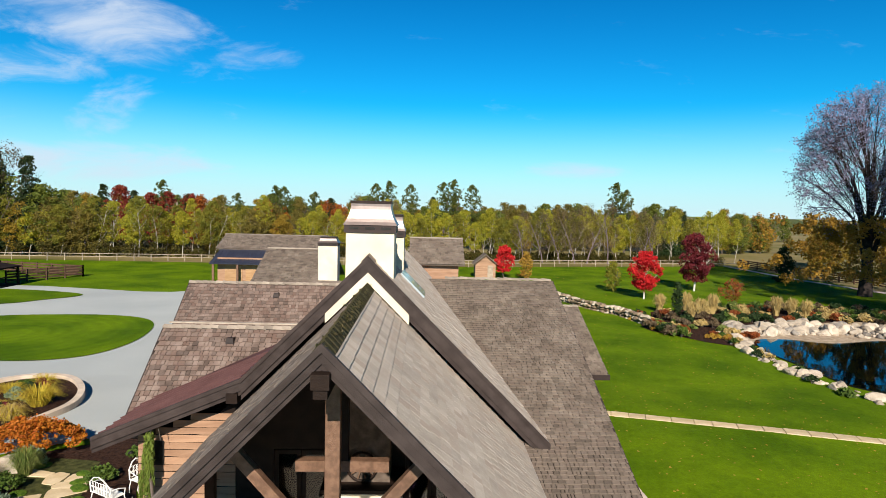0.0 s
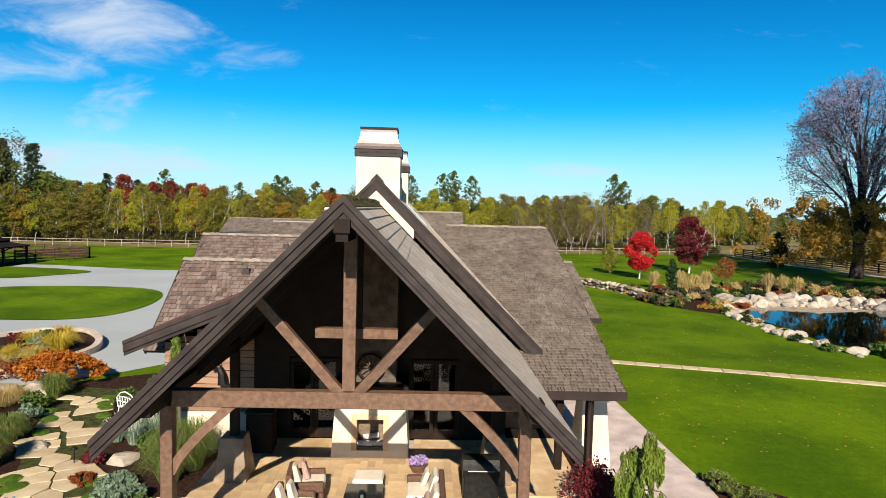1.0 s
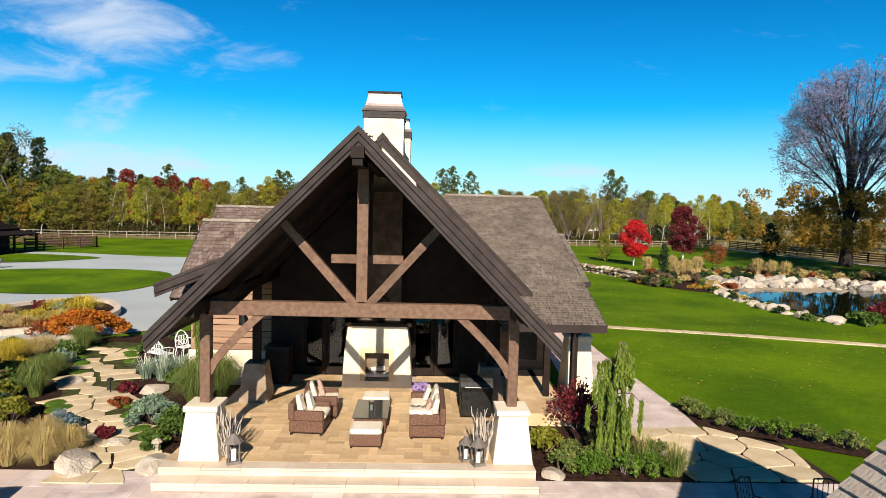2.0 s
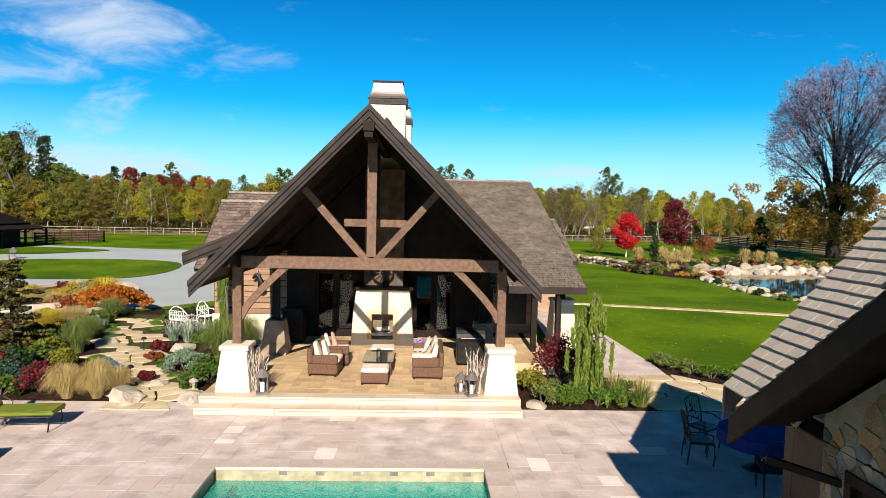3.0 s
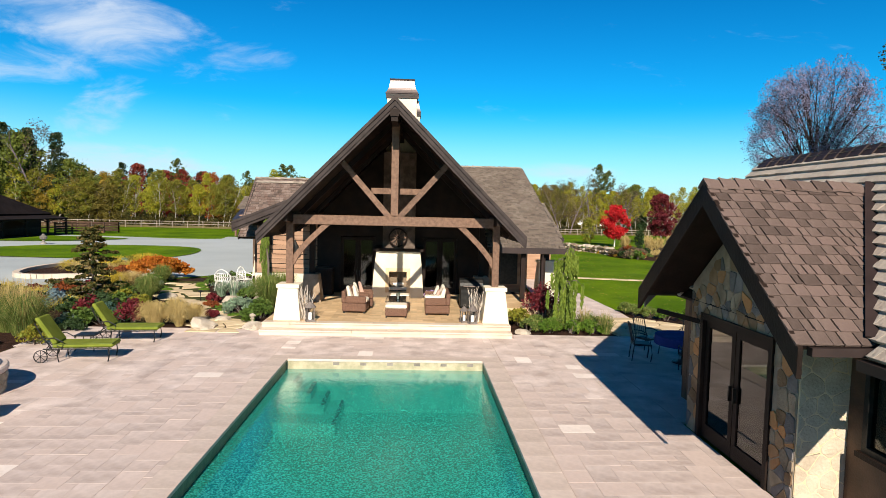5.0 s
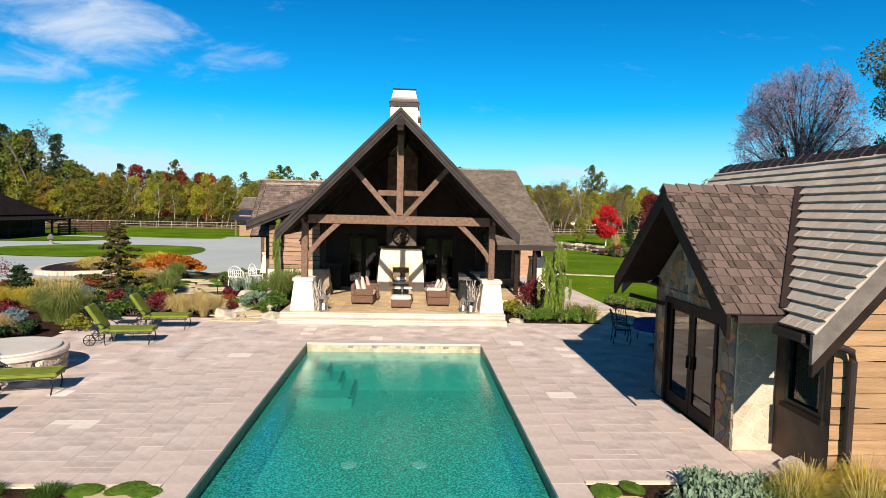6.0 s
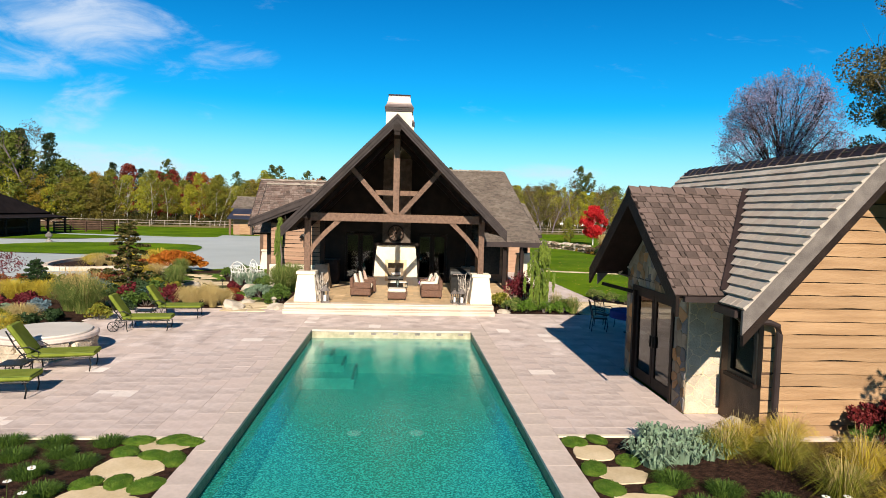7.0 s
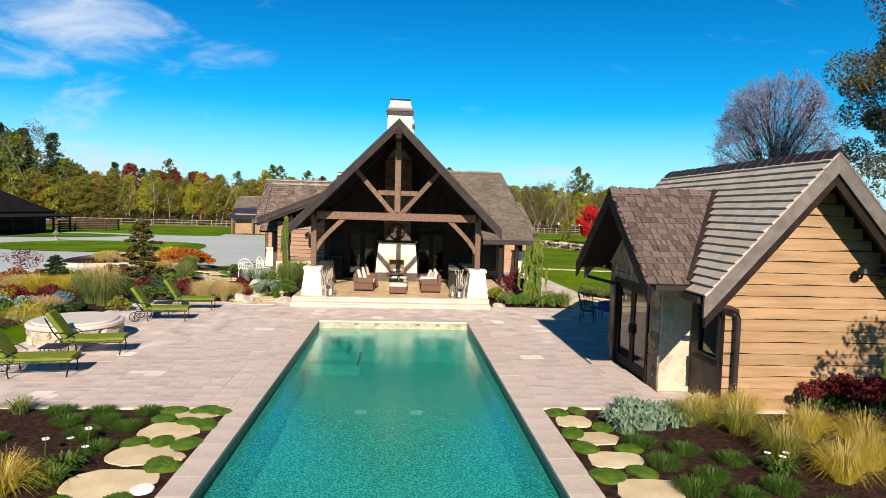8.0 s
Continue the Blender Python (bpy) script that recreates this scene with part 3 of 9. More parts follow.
def limbs(base, height, radius, levels, spread, seed, forks=4, lift=0.55, start=0.3, arm=1.0):
    """A tapered trunk with limbs: a bmesh and the limb tips."""
    r = random.Random(seed)
    bm, tips = bmesh.new(), []

    def grow(p, d, length, rad, level):
        pts, q, dd = [p], p, d
        for i in range(4):
            dd = (dd + Vector((r.gauss(0, 0.1), r.gauss(0, 0.1), 0.04))).normalized()
            q = q + dd * length / 4
            pts.append(q)
        tube(pts, [rad * (1 - 0.16 * i) for i in range(5)], 7 if level == 0 else 5 if level == 1 else 3, bm, cap=False)
        if level >= levels:
            tips.append(pts[-1]), tips.append(pts[2])
            return
        k = forks + (3 if level == 0 else 0)
        for j in range(k):
            f = start + (1 - start) * (j + r.random()) / k if level == 0 else 0.35 + 0.65 * (j + r.random()) / k
            idx = min(3, int(f * 4))
            s = pts[idx].lerp(pts[idx + 1], f * 4 - idx)
            a = r.uniform(0, 2 * math.pi) if level else j * 2.4 + r.uniform(-0.4, 0.4)
            side = Vector((math.cos(a), math.sin(a), lift + r.uniform(-0.15, 0.25)))
            nd = (dd * (0.5 if level else 0.25) + side * spread).normalized()
            grow(s, nd, length * (arm if level == 0 else 1.0) * r.uniform(0.42, 0.62) * (1.15 - 0.4 * f if level == 0 else 1), rad * (1 - 0.6 * f) * 0.5, level + 1)

    grow(Vector(base), Vector((0, 0, 1)), height, radius, 0)
    return bm, tips


def crown_cloud(low, high, radius, count, size, seed, shape=1.0, gap=0.0):
    """Leaves in many uneven clumps within an egg-shaped crown, with gaps between the clumps."""
    r = random.Random(seed)
    cs, rs = [], []
    for i in range(int(56 + 22 * (high - low) / radius)):
        t = r.uniform(0.02, 1.0)
        w = radius * math.sin(math.pi * min(1, t ** shape * 0.9 + 0.08)) ** 0.7
        a, k = r.uniform(0, 6.2832), r.uniform(0.05, 1) ** 0.6
        q = radius * r.uniform(0.15, 0.32) * (1 - gap * 2)
        cs.append((math.cos(a) * k * w, math.sin(a) * k * w, low + (high - low) * t - q * 0.5)), rs.append(q)
    return leaf_cloud(cs, rs, count, size, 0.85, 1.6)


def tree(name, label, at, height, trunk, bark, leaf, leaves, size, radius, low=0.3, levels=2, spread=0.8, seed=1, start=0.3, lift=0.55, forks=4, group="", category="tree", shape=1.0, gap=0.0, reach=0.8):
    """A trunk with limbs and an uneven crown of leaves from low (a share of the height) to the top."""
    t = thing(name, label, category, at, 0, group)
    bm, tips = limbs((0, 0, -0.15), height * reach, trunk, levels, spread, seed, forks, lift, start, min(1.0, radius * 2.2 / (height * reach)))
    part("trunk", bm, bark, t)
    if leaves:
        raw("crown", *crown_cloud(height * low, height, radius, int(leaves * 1.4), size * 0.8, seed, shape, gap), leaf, t)
    return t


def shrub(name, label, at, w, h, leaf, count=900, size=0.06, group="", seed=0, category="shrub", up=0.3, lumps=14):
    """A mound of leaves on a few short stems."""
    r = random.Random(seed)
    t = thing(name, label, category, at, r.uniform(0, 360), group)
    cs, bm = [], bmesh.new()
    for i in range(lumps):
        a, k = r.uniform(0, 6.28), r.uniform(0, 1) ** 0.5
        x, y = math.cos(a) * k * w * 0.36, math.sin(a) * k * w * 0.36
        z = h * (0.3 + 0.45 * (1 - k * k) * r.uniform(0.7, 1.15))
        cs.append((x, y, z))
        if i < 6:
            tube([(x * 0.2, y * 0.2, -0.05), (x * 0.7, y * 0.7, z * 0.6), (x, y, z)], [0.02, 0.014, 0.008], 4, bm, False)
    part("stem", bm, BARK, t)
    v, f = leaf_cloud(cs, [min(w, h) * r.uniform(0.2, 0.34) for _ in cs], count, size, 0.8, 1.7, up)
    raw("foliage", v, f, leaf, t)
    return t


def tuft(name, label, at, r, h, leaf, count=160, width=0.014, lean=0.9, group="", plumes=None, category="grass"):
    t = thing(name, label, category, at, 0, group)
    v, f = blades(count, r, h, lean, width)
    raw("blades", v, f, leaf, t)
    if plumes:
        v, f = blades(count // 4, r * 0.95, h * 1.3, lean * 0.8, width * 0.8)
        raw("plume", v, f, plumes, t)
    return t


def shake_field(parent, o, u, v, width, length, course, w_range, thick, material, inside=None, singles=0, seed=3, name="shake", rough=0.012, gap=0.014):
    """Split shakes in courses up a roof plane from its eave corner o, u along the eave and v up the slope. The first courses' pieces
    up to singles are objects of their own; the rest is one mesh."""
    r = random.Random(seed)
    o, u, v = Vector(o), Vector(u).normalized(), Vector(v).normalized()
    n = u.cross(v).normalized()
    if n.z < 0:
        n = -n
    kinds, verts, faces, made = {}, [], [], 0
    rows = int(length / course) + 1
    for i in range(rows):
        x = -r.uniform(0, w_range[1])
        y0 = i * course
        while x < width:
            w = r.uniform(*w_range)
            a, b = max(x, 0.0), min(x + w - gap, width)
            x += w
            if b - a < 0.03 or (inside and not inside((a + b) / 2, y0 + course * 0.5)):
                continue
            yl = y0 + r.uniform(-rough, rough) if i else y0 - 0.02
            top = min(y0 + course * 1.35, length + 0.02)
            t = thick * (r.uniform(0.75, 1.3) if rough > 0.01 else r.uniform(0.97, 1.03))
            if made < singles:
                wk = max(1, round((b - a) / 0.02))
                key = (wk, i == rows - 1)
                if key not in kinds:
                    ww, ll = wk * 0.02, top - y0
                    q = [(0, 0, 0), (ww, 0, 0), (ww, ll, 0), (0, ll, 0), (0.003, 0.004, thick), (ww - 0.003, 0.0, thick), (ww, ll, 0.004), (0, ll, 0.004)]
                    me = bpy.data.meshes.new(name)
                    me.from_pydata(q, [], [(0, 1, 5, 4), (1, 2, 6, 5), (3, 0, 4, 7), (4, 5, 6, 7), (3, 2, 1, 0)])
                    me.materials.append(material)
                    kinds[key] = me
                m = Matrix((u, v, n)).transposed().to_4x4()
                m.translation = o + u * a + v * yl + n * r.uniform(0, 0.002)
                link(name, kinds[key], None, parent, at=m)
                made += 1
                continue
            j = len(verts)
            e = r.uniform(-0.006, 0.006)
            for px, py, pz in ((a, yl, 0), (b, yl + e, 0), (b, top, 0), (a, top, 0), (a, yl, t), (b, yl + e, t), (b, top, 0.004), (a, top, 0.004)):
                verts.append(o + u * px + v * py + n * pz)
            faces += [(j, j + 1, j + 5, j + 4), (j + 1, j + 2, j + 6, j + 5), (j + 3, j, j + 4, j + 7), (j + 4, j + 5, j + 6, j + 7)]
    if faces:
        tagged(raw(name + "s", verts, faces, material, parent), kind="stuff")


def barge(name, parent, apex, end, drop, thick, material, label="", axis="y"):
    """A raking board with plumb cuts, its upper edge from apex to end."""
    o = Vector((0, thick, 0)) if axis == "y" else Vector((thick, 0, 0))
    a, b, d = Vector(apex), Vector(end), Vector((0, 0, -drop))
    bm = bmesh.new()
    hexa(bm, [a + d, b + d, b + d + o, a + d + o], [a, b, b + o, a + o])
    return part(name, bm, material, parent, label)


def slab_roof(parent, name, corners, thick, material, label=""):
    """The boarded deck under a roof plane; corners run round its upper face."""
    bm = bmesh.new()
    c = [Vector(p) for p in corners]
    n = (c[1] - c[0]).cross(c[2] - c[0]).normalized()
    n = n if n.z > 0 else -n
    a = [bm.verts.new(p - n * thick) for p in c]
    b = [bm.verts.new(p) for p in c]
    bm.faces.new(a[::-1]), bm.faces.new(b)
    for i in range(len(c)):
        bm.faces.new((a[i], a[(i + 1) % len(c)], b[(i + 1) % len(c)], b[i]))
    return part(name, bm, material, parent, label)

# ---- ground ----
CX = -1.27
POOL_X0, POOL_X1, POOL_Y0, POOL_Y1 = -3.84, 1.29, -9.0, 6.46
xs, ys = (-1500, -60, -3.9, 1.5, 60, 1500), (-600, -9.3, 6.7, 26, 34, 2500)
gv = [(x, y, lawn_z(y)) for y in ys for x in xs]
gf = [(j * 6 + i, j * 6 + i + 1, j * 6 + i + 7, j * 6 + i + 6) for j in range(5) for i in range(5) if not (i == 2 and j == 1)]
tagged(raw("ground", gv, gf, LAWN), "wide mown green lawn round the house", "lawn", kind="structure")
tagged(part("field", sheet([(-900, 101), (-66, 97), (4, 99), (58, 112), (60, 78), (62, 20), (1400, 20), (1400, 1800), (-900, 1800)], 0.02), FIELD), "rough dry field grass beyond the fence", "field", kind="structure")
drive = [(-90, 71), (-46, 68.1), (-41, 67.9), (-36.2, 66.8), (-32.8, 66), (-29.4, 65.2), (-26.5, 65.3), (-24.6, 66.5), (-25.4, 71.8), (-10, 71.8), (-9, 45), (-9.2, 30), (-11.0, 26.3), (-12.6, 24.4), (-15.2, 22.6), (-17, 21.2), (-20, 18), (-30, 16), (-90, 14)]
tagged(part("road", sheet(drive, 0.02), DRIVE), "pale grey smooth driveway with curving edges", "driveway", kind="structure")
isle = smooth_loop([(-20.4, 47.5), (-19.3, 41.8), (-20.6, 37.6), (-25, 36.4), (-34, 37.5), (-38, 43), (-35, 49.5), (-28, 51.4), (-23, 50.6)])
tagged(part("lawn_island", sheet(isle, 0.07), LAWN_RINGS), "rounded mown lawn island inside the driveway", "lawn", kind="structure")
isle2 = smooth_loop([(-34, 62.4), (-35.4, 58.6), (-39, 55.2), (-52, 53), (-60, 58), (-52, 64.5), (-42, 64.8)])
tagged(part("lawn_island", sheet(isle2, 0.07), LAWN), "second mown lawn island beside the stable", "lawn", kind="structure")
tagged(part("garden_bed", sheet([(-5.3, 10.25), (-5.3, 16.9), (-7.3, 16.9), (-8.9, 20), (-9.6, 25.3), (-12.4, 23.7), (-15.2, 22.0), (-17.2, 20.5), (-20.2, 17.2), (-40, 15.2), (-40, -2.7), (-11.3, -2.7), (-11.3, 9.0), (-10.4, 10.26)], 0.035), MULCH), "dark mulched garden bed between terrace and driveway", "garden bed", kind="structure")
tagged(part("garden_bed", sheet([(2.52, 9.95), (6.05, 9.95), (5.75, 11.6), (5.3, 13.4), (4.9, 17.2), (3.2, 17.2), (2.52, 14.0)], 0.035), MULCH), "mulched bed beside the porch steps", "garden bed", kind="structure")
tagged(part("garden_bed", sheet([(9.3, 12.3), (11.4, 11.2), (11.4, 12.6), (8.6, 14.9), (7.75, 15.3), (7.62, 13.9), (7.85, 13.35)], 0.03), MULCH), "narrow mulched bed along the walkway", "garden bed", kind="structure")
tagged(part("garden_bed", sheet([(-13, -9.4), (-4.24, -9.4), (-4.24, -2.72), (-13, -2.72)], 0.043), MULCH), "dark bark mulch bed along the pool", "garden bed", kind="structure")
tagged(part("garden_bed", sheet([(1.74, -9.4), (12, -9.4), (12, -2.86), (5.3, -2.86), (4.9, -2.62), (1.74, -2.62)], 0.043), MULCH), "dark bark mulch bed beside the pool house", "garden bed", kind="structure")
tagged(part("garden_bed", sheet(smooth_loop([(18.6, 50.5), (20.2, 47.0), (22.0, 44.5), (24.5, 44.0), (34, 46), (48, 47), (50, 62), (30, 63), (22, 59)]), 0.03), MULCH), "planted bed round the pond", "garden bed", kind="structure")
tagged(part("garden_bed", sheet([(6.05, 9.96), (9.35, 9.96), (9.3, 12.5), (7.7, 13.3), (5.4, 13.3), (5.75, 11.6)], 0.03), SOIL), "dark soil between the corner flagstones", "garden bed", kind="structure")
tagged(part("walkway", sheet([(5.35, 13.3), (6.2, 12.6), (7.6, 12.2), (7.75, 14.6), (7.5, 22.2), (7.6, 27.6), (5.7, 27.6), (4.9, 17.2)], 0.035), PAVER), "pinkish paved walkway beside the house", "walkway", kind="structure")

tagged(part("walkway", sheet([(55.6, 111), (56.0, 90), (58.6, 76), (62, 66), (63.4, 66.4), (60, 76.6), (57.2, 90.4), (56.8, 111)], 0.07), PAVER), "pale gravel track along the paddock fence", "track", kind="structure")

# ---- terrace base and pool ----
terrace = thing("terrace", "pinkish travertine terrace laid round the swimming pool", "terrace", kind="structure")
for nm, (a, b, c, d) in (("west", (-11.25, POOL_X0 - 0.42, -2.72, 10.25)), ("east", (POOL_X1 + 0.47, 4.6, -2.62, 9.95)), ("nook", (4.6, 5.32, -2.62, -1.46)), ("north", (POOL_X0 - 0.42, POOL_X1 + 0.47, POOL_Y1 + 0.35, 9.35)), ("court", (4.6, 11.5, 2.0, 9.95))):
    part("bedding", box(a, b, c, d, -0.3, -0.005), JOINT, terrace)
pool = thing("swimming_pool", "long rectangular swimming pool with turquoise water", "pool", kind="structure")
shell = bmesh.new()
for q in ((POOL_X0 - 0.25, POOL_X0, POOL_Y0, POOL_Y1), (POOL_X1, POOL_X1 + 0.25, POOL_Y0, POOL_Y1), (POOL_X0 - 0.25, POOL_X1 + 0.25, POOL_Y1, POOL_Y1 + 0.25), (POOL_X0 - 0.25, POOL_X1 + 0.25, POOL_Y0 - 0.25, POOL_Y0)):
    box(*q, -1.75, -0.34, shell)
box(POOL_X0 - 0.25, POOL_X1 + 0.25, POOL_Y0 - 0.25, POOL_Y1 + 0.25, -1.7, -1.4, shell)
part("shell", shell, POOL, pool)
band, flank = bmesh.new(), bmesh.new()
for q in ((POOL_X0 - 0.25, POOL_X0, POOL_Y0, POOL_Y1), (POOL_X1, POOL_X1 + 0.25, POOL_Y0, POOL_Y1), (POOL_X0 - 0.25, POOL_X1 + 0.25, POOL_Y1, POOL_Y1 + 0.25), (POOL_X0 - 0.25, POOL_X1 + 0.25, POOL_Y0 - 0.25, POOL_Y0)):
    box(*q, -0.34, -0.04, band if q[3] - q[2] < 1 else flank)
part("tile_band", band, POOL_TILE, pool, "mottled buff waterline tile")
part("tile_band", flank, POOL_TILE_SHADE, pool, "mottled waterline tile, flank shade put into its dark green")
for i in range(4):
    yl = POOL_Y1 - (0.8, 0.9, 1.05, 1.75)[i]
    xe = POOL_X0 + 0.42 + 0.36 * i
    part("pool_step", box(POOL_X0 - 0.004 * i, xe, yl, POOL_Y1 + 0.01, -1.45, -0.36 - 0.24 * i), POOL_PALE if i < 1 else POOL, pool, "pale plastered pool step")
    part("step_edge", box(xe - 0.085, xe + 0.004, yl - 0.01, POOL_Y1 + 0.008, -0.39 - 0.24 * i, -0.352 - 0.24 * i), METAL_DARK, pool, "dark tile strip")
raw("water", [(POOL_X0, POOL_Y0, -0.26), (POOL_X1, POOL_Y0, -0.26), (POOL_X1, POOL_Y1, -0.26), (POOL_X0, POOL_Y1, -0.26)], [(0, 1, 2, 3)], WATER, pool, "turquoise water with ripple light in its body colour").visible_shadow = False
for i in range(6):
    x = POOL_X0 + 1.2 + i * 0.7
    part("accent_tile", box(x, x + 0.16, POOL_Y1 - 0.006, POOL_Y1 + 0.02, -0.15, -0.075), ROCK_DARK, pool, "small dark accent tile")
for x in (-2.05, -0.58):
    part("drain_cover", lathe([(0.17, 0), (0.17, 0.02), (0.12, 0.03)], 16, (x, 1.2, -1.4)), WHITE_PAINT, pool, "round white drain cover")

# ---- porch with timber frame ----
porch = thing("timber_porch", "tall open timber porch with gabled shake roof", "porch")
FLOOR = 0.34
part("plinth", box(-5.3, 2.5, 9.7, 16.7, -0.3, FLOOR - 0.008), JOINT, porch)
part("side_floor", box(2.51, 4.15, 13.3, 17.75, -0.3, FLOOR - 0.012), PAVER_WARM, porch, "warm paved floor beside the porch", 0.01)
part("step_core", box(-5.26, 2.46, 9.36, 10.0, -0.2, 0.12), JOINT, porch)
part("step_core", box(-5.26, 2.46, 9.71, 10.02, 0.12, FLOOR - 0.06), JOINT, porch)
for y0, y1, z, seed in ((9.31, 9.74, 0.165, 3), (9.66, 10.0, FLOOR, 4)):
    rs, x = random.Random(seed), -5.3
    while x < 2.49:
        x1 = min(2.5, x + rs.uniform(0.75, 1.25))
        x1 = 2.5 if 2.5 - x1 < 0.4 else x1
        part("tread", box(x + 0.002, x1 - 0.002, y0, y1, z - 0.055, z), STEP, porch, "buff limestone tread", 0.008)
        part("riser", box(x + 0.002, x1 - 0.002, y0 + 0.03, y0 + 0.06, z - 0.168, z - 0.056), STEP, porch)
        x = x1
RZ, RK, EAVE, RY0, RY1 = 7.24, 1.01, 4.05, 9.3, 16.72
for s in (-1, 1):
    ez = RZ - RK * EAVE
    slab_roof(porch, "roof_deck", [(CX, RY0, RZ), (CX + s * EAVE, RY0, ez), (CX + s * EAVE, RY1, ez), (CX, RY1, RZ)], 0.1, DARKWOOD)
    for dy, dz, h, w in ((-0.1, 0.09, 0.13, 0.08), (-0.06, -0.04, 0.165, 0.07), (-0.02, -0.205, 0.1, 0.06)):
        barge("bargeboard", porch, (CX, RY0 + dy, RZ + dz), (CX + s * (EAVE + 0.06), RY0 + dy, ez + dz - 0.06), h, w, BARGE, "dark brown stained bargeboard")
    part("plate_beam", beam((CX + s * 3.32, 9.45, 3.62), (CX + s * 3.32, RY1, 3.62), 0.22, 0.26), DARKWOOD, porch)
    part("plate_block", box(CX + s * 3.32 - 0.14, CX + s * 3.32 + 0.14, 9.38, 9.75, 3.66, 3.86), DARKWOOD, porch)
    part("fascia", beam((CX + s * (EAVE + 0.02), RY0 + 0.05, ez - 0.1), (CX + s * (EAVE + 0.02), RY1 - 0.6, ez - 0.1), 0.05, 0.2), BARGE, porch)
    x = CX + s * 3.32
    post = part("post", box(x - 0.11, x + 0.11, 10.34, 10.56, 1.48, 3.5), TIMBER, porch, "brown timber post", 0.01)
    ped = taper(x, 10.4, FLOOR, 1.36, 0.86, 0.9, 0.62, 0.62)
    part("pedestal", ped, STUCCO, porch, "tapered cream stucco pedestal", 0.015)
    part("pedestal_cap", box(x - 0.36, x + 0.36, 10.06, 10.76, 1.36, 1.48), STUCCO, porch, "cream cap slab", 0.012)
    kb = bmesh.new()
    arc = [(0.06 + 1.16 * (k / 8) ** 1.12, 2.12 + 1.34 * (k / 8) ** 0.86) for k in range(9)]
    rings = []
    for k, (dx, dz) in enumerate(arc):
        a, b = arc[max(k - 1, 0)], arc[min(k + 1, 8)]
        tx, tz = b[0] - a[0], b[1] - a[1]
        ln = math.hypot(tx, tz)
        nx, nz2 = -tz / ln * 0.085, tx / ln * 0.085
        rings.append([kb.verts.new((x - s * (dx + e * nx), yy, dz + e * nz2)) for e, yy in ((-1, 10.385), (1, 10.385), (1, 10.515), (-1, 10.515))])
    for a, b in zip(rings, rings[1:]):
        for k in range(4):
            kb.faces.new((a[k], a[(k + 1) % 4], b[(k + 1) % 4], b[k]))
    kb.faces.new(rings[0]), kb.faces.new(rings[-1][::-1])
    part("knee_brace", kb, TIMBER, porch, "curved brown knee brace")
    part("brace", beam((CX + s * 0.1, 10.45, 3.6), (CX + s * 1.72, 10.45, 5.44), 0.16, 0.18), TIMBER, porch, "diagonal brown timber brace")
    part("rear_pedestal", taper(CX + s * 3.25, 14.2, FLOOR, 1.4, 0.8, 0.8, 0.55, 0.55), PIER, porch, "tapered pier, porch shade put into its tan", 0.012)
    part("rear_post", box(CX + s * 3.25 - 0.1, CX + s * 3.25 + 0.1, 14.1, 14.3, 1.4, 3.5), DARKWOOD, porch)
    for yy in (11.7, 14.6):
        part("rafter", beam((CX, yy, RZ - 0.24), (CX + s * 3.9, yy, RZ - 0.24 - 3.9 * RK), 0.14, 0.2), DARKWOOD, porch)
part("tie_beam", box(CX - 3.32, CX + 3.32, 10.34, 10.56, 3.39, 3.7), TIMBER, porch, "broad brown tie beam", 0.012)
part("king_post", box(CX - 0.12, CX + 0.12, 10.35, 10.55, 3.72, 6.7), TIMBER, porch, "upright brown king post", 0.01)
part("collar_beam", box(CX - 0.84, CX + 0.84, 11.6, 11.8, 4.44, 4.64), TIMBER, porch, "brown collar beam")
part("rear_king_post", box(CX - 0.1, CX + 0.1, 11.61, 11.79, 4.64, 6.6), DARKWOOD, porch)
part("ridge_beam", box(CX - 0.13, CX + 0.13, 9.1, RY1, 6.7, 6.92), DARKWOOD, porch, "dark ridge beam end")
part("ridge_bracket", box(CX - 0.1, CX + 0.1, 9.14, 10.4, 6.56, 6.698), DARKWOOD, porch)

# ---- house ----
house = thing("house", "low brown cedar house with shake roofs and cream chimneys", "house")
Y_WALL = 16.75
BACK = Y_WALL + 0.25
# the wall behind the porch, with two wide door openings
# near-black timber here has the porch's shade in its colour
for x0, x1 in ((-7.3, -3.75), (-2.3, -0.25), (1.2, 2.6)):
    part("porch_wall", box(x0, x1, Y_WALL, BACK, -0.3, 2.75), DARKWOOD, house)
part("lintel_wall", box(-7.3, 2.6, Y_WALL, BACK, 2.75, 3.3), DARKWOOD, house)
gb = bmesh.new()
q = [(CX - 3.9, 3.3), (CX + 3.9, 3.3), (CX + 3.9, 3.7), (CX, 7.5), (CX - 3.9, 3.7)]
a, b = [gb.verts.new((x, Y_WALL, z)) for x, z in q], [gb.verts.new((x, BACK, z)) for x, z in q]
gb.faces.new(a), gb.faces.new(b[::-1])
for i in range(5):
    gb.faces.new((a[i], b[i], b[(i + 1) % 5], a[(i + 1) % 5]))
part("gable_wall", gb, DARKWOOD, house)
ow = bmesh.new()
box(-7.3, -7.05, BACK, 30, -0.3, 3.0, ow), box(4.2, 4.45, 18.0, 30, -0.3, 2.6, ow), box(2.35, 4.45, 17.8, 18.0, -0.3, 2.6, ow), box(-7.3, 4.45, 29.8, 30, -0.3, 2.6, ow)
box(-9.69, -7.3, 25.9, 26.1, -0.3, 3.1, ow), box(4.45, 7.4, 26.3, 26.5, -0.3, 2.5, ow), box(7.2, 7.4, 26.5, 35, -0.3, 2.5, ow), box(2.35, 2.6, 16.9, 17.8, -0.3, 2.7, ow)
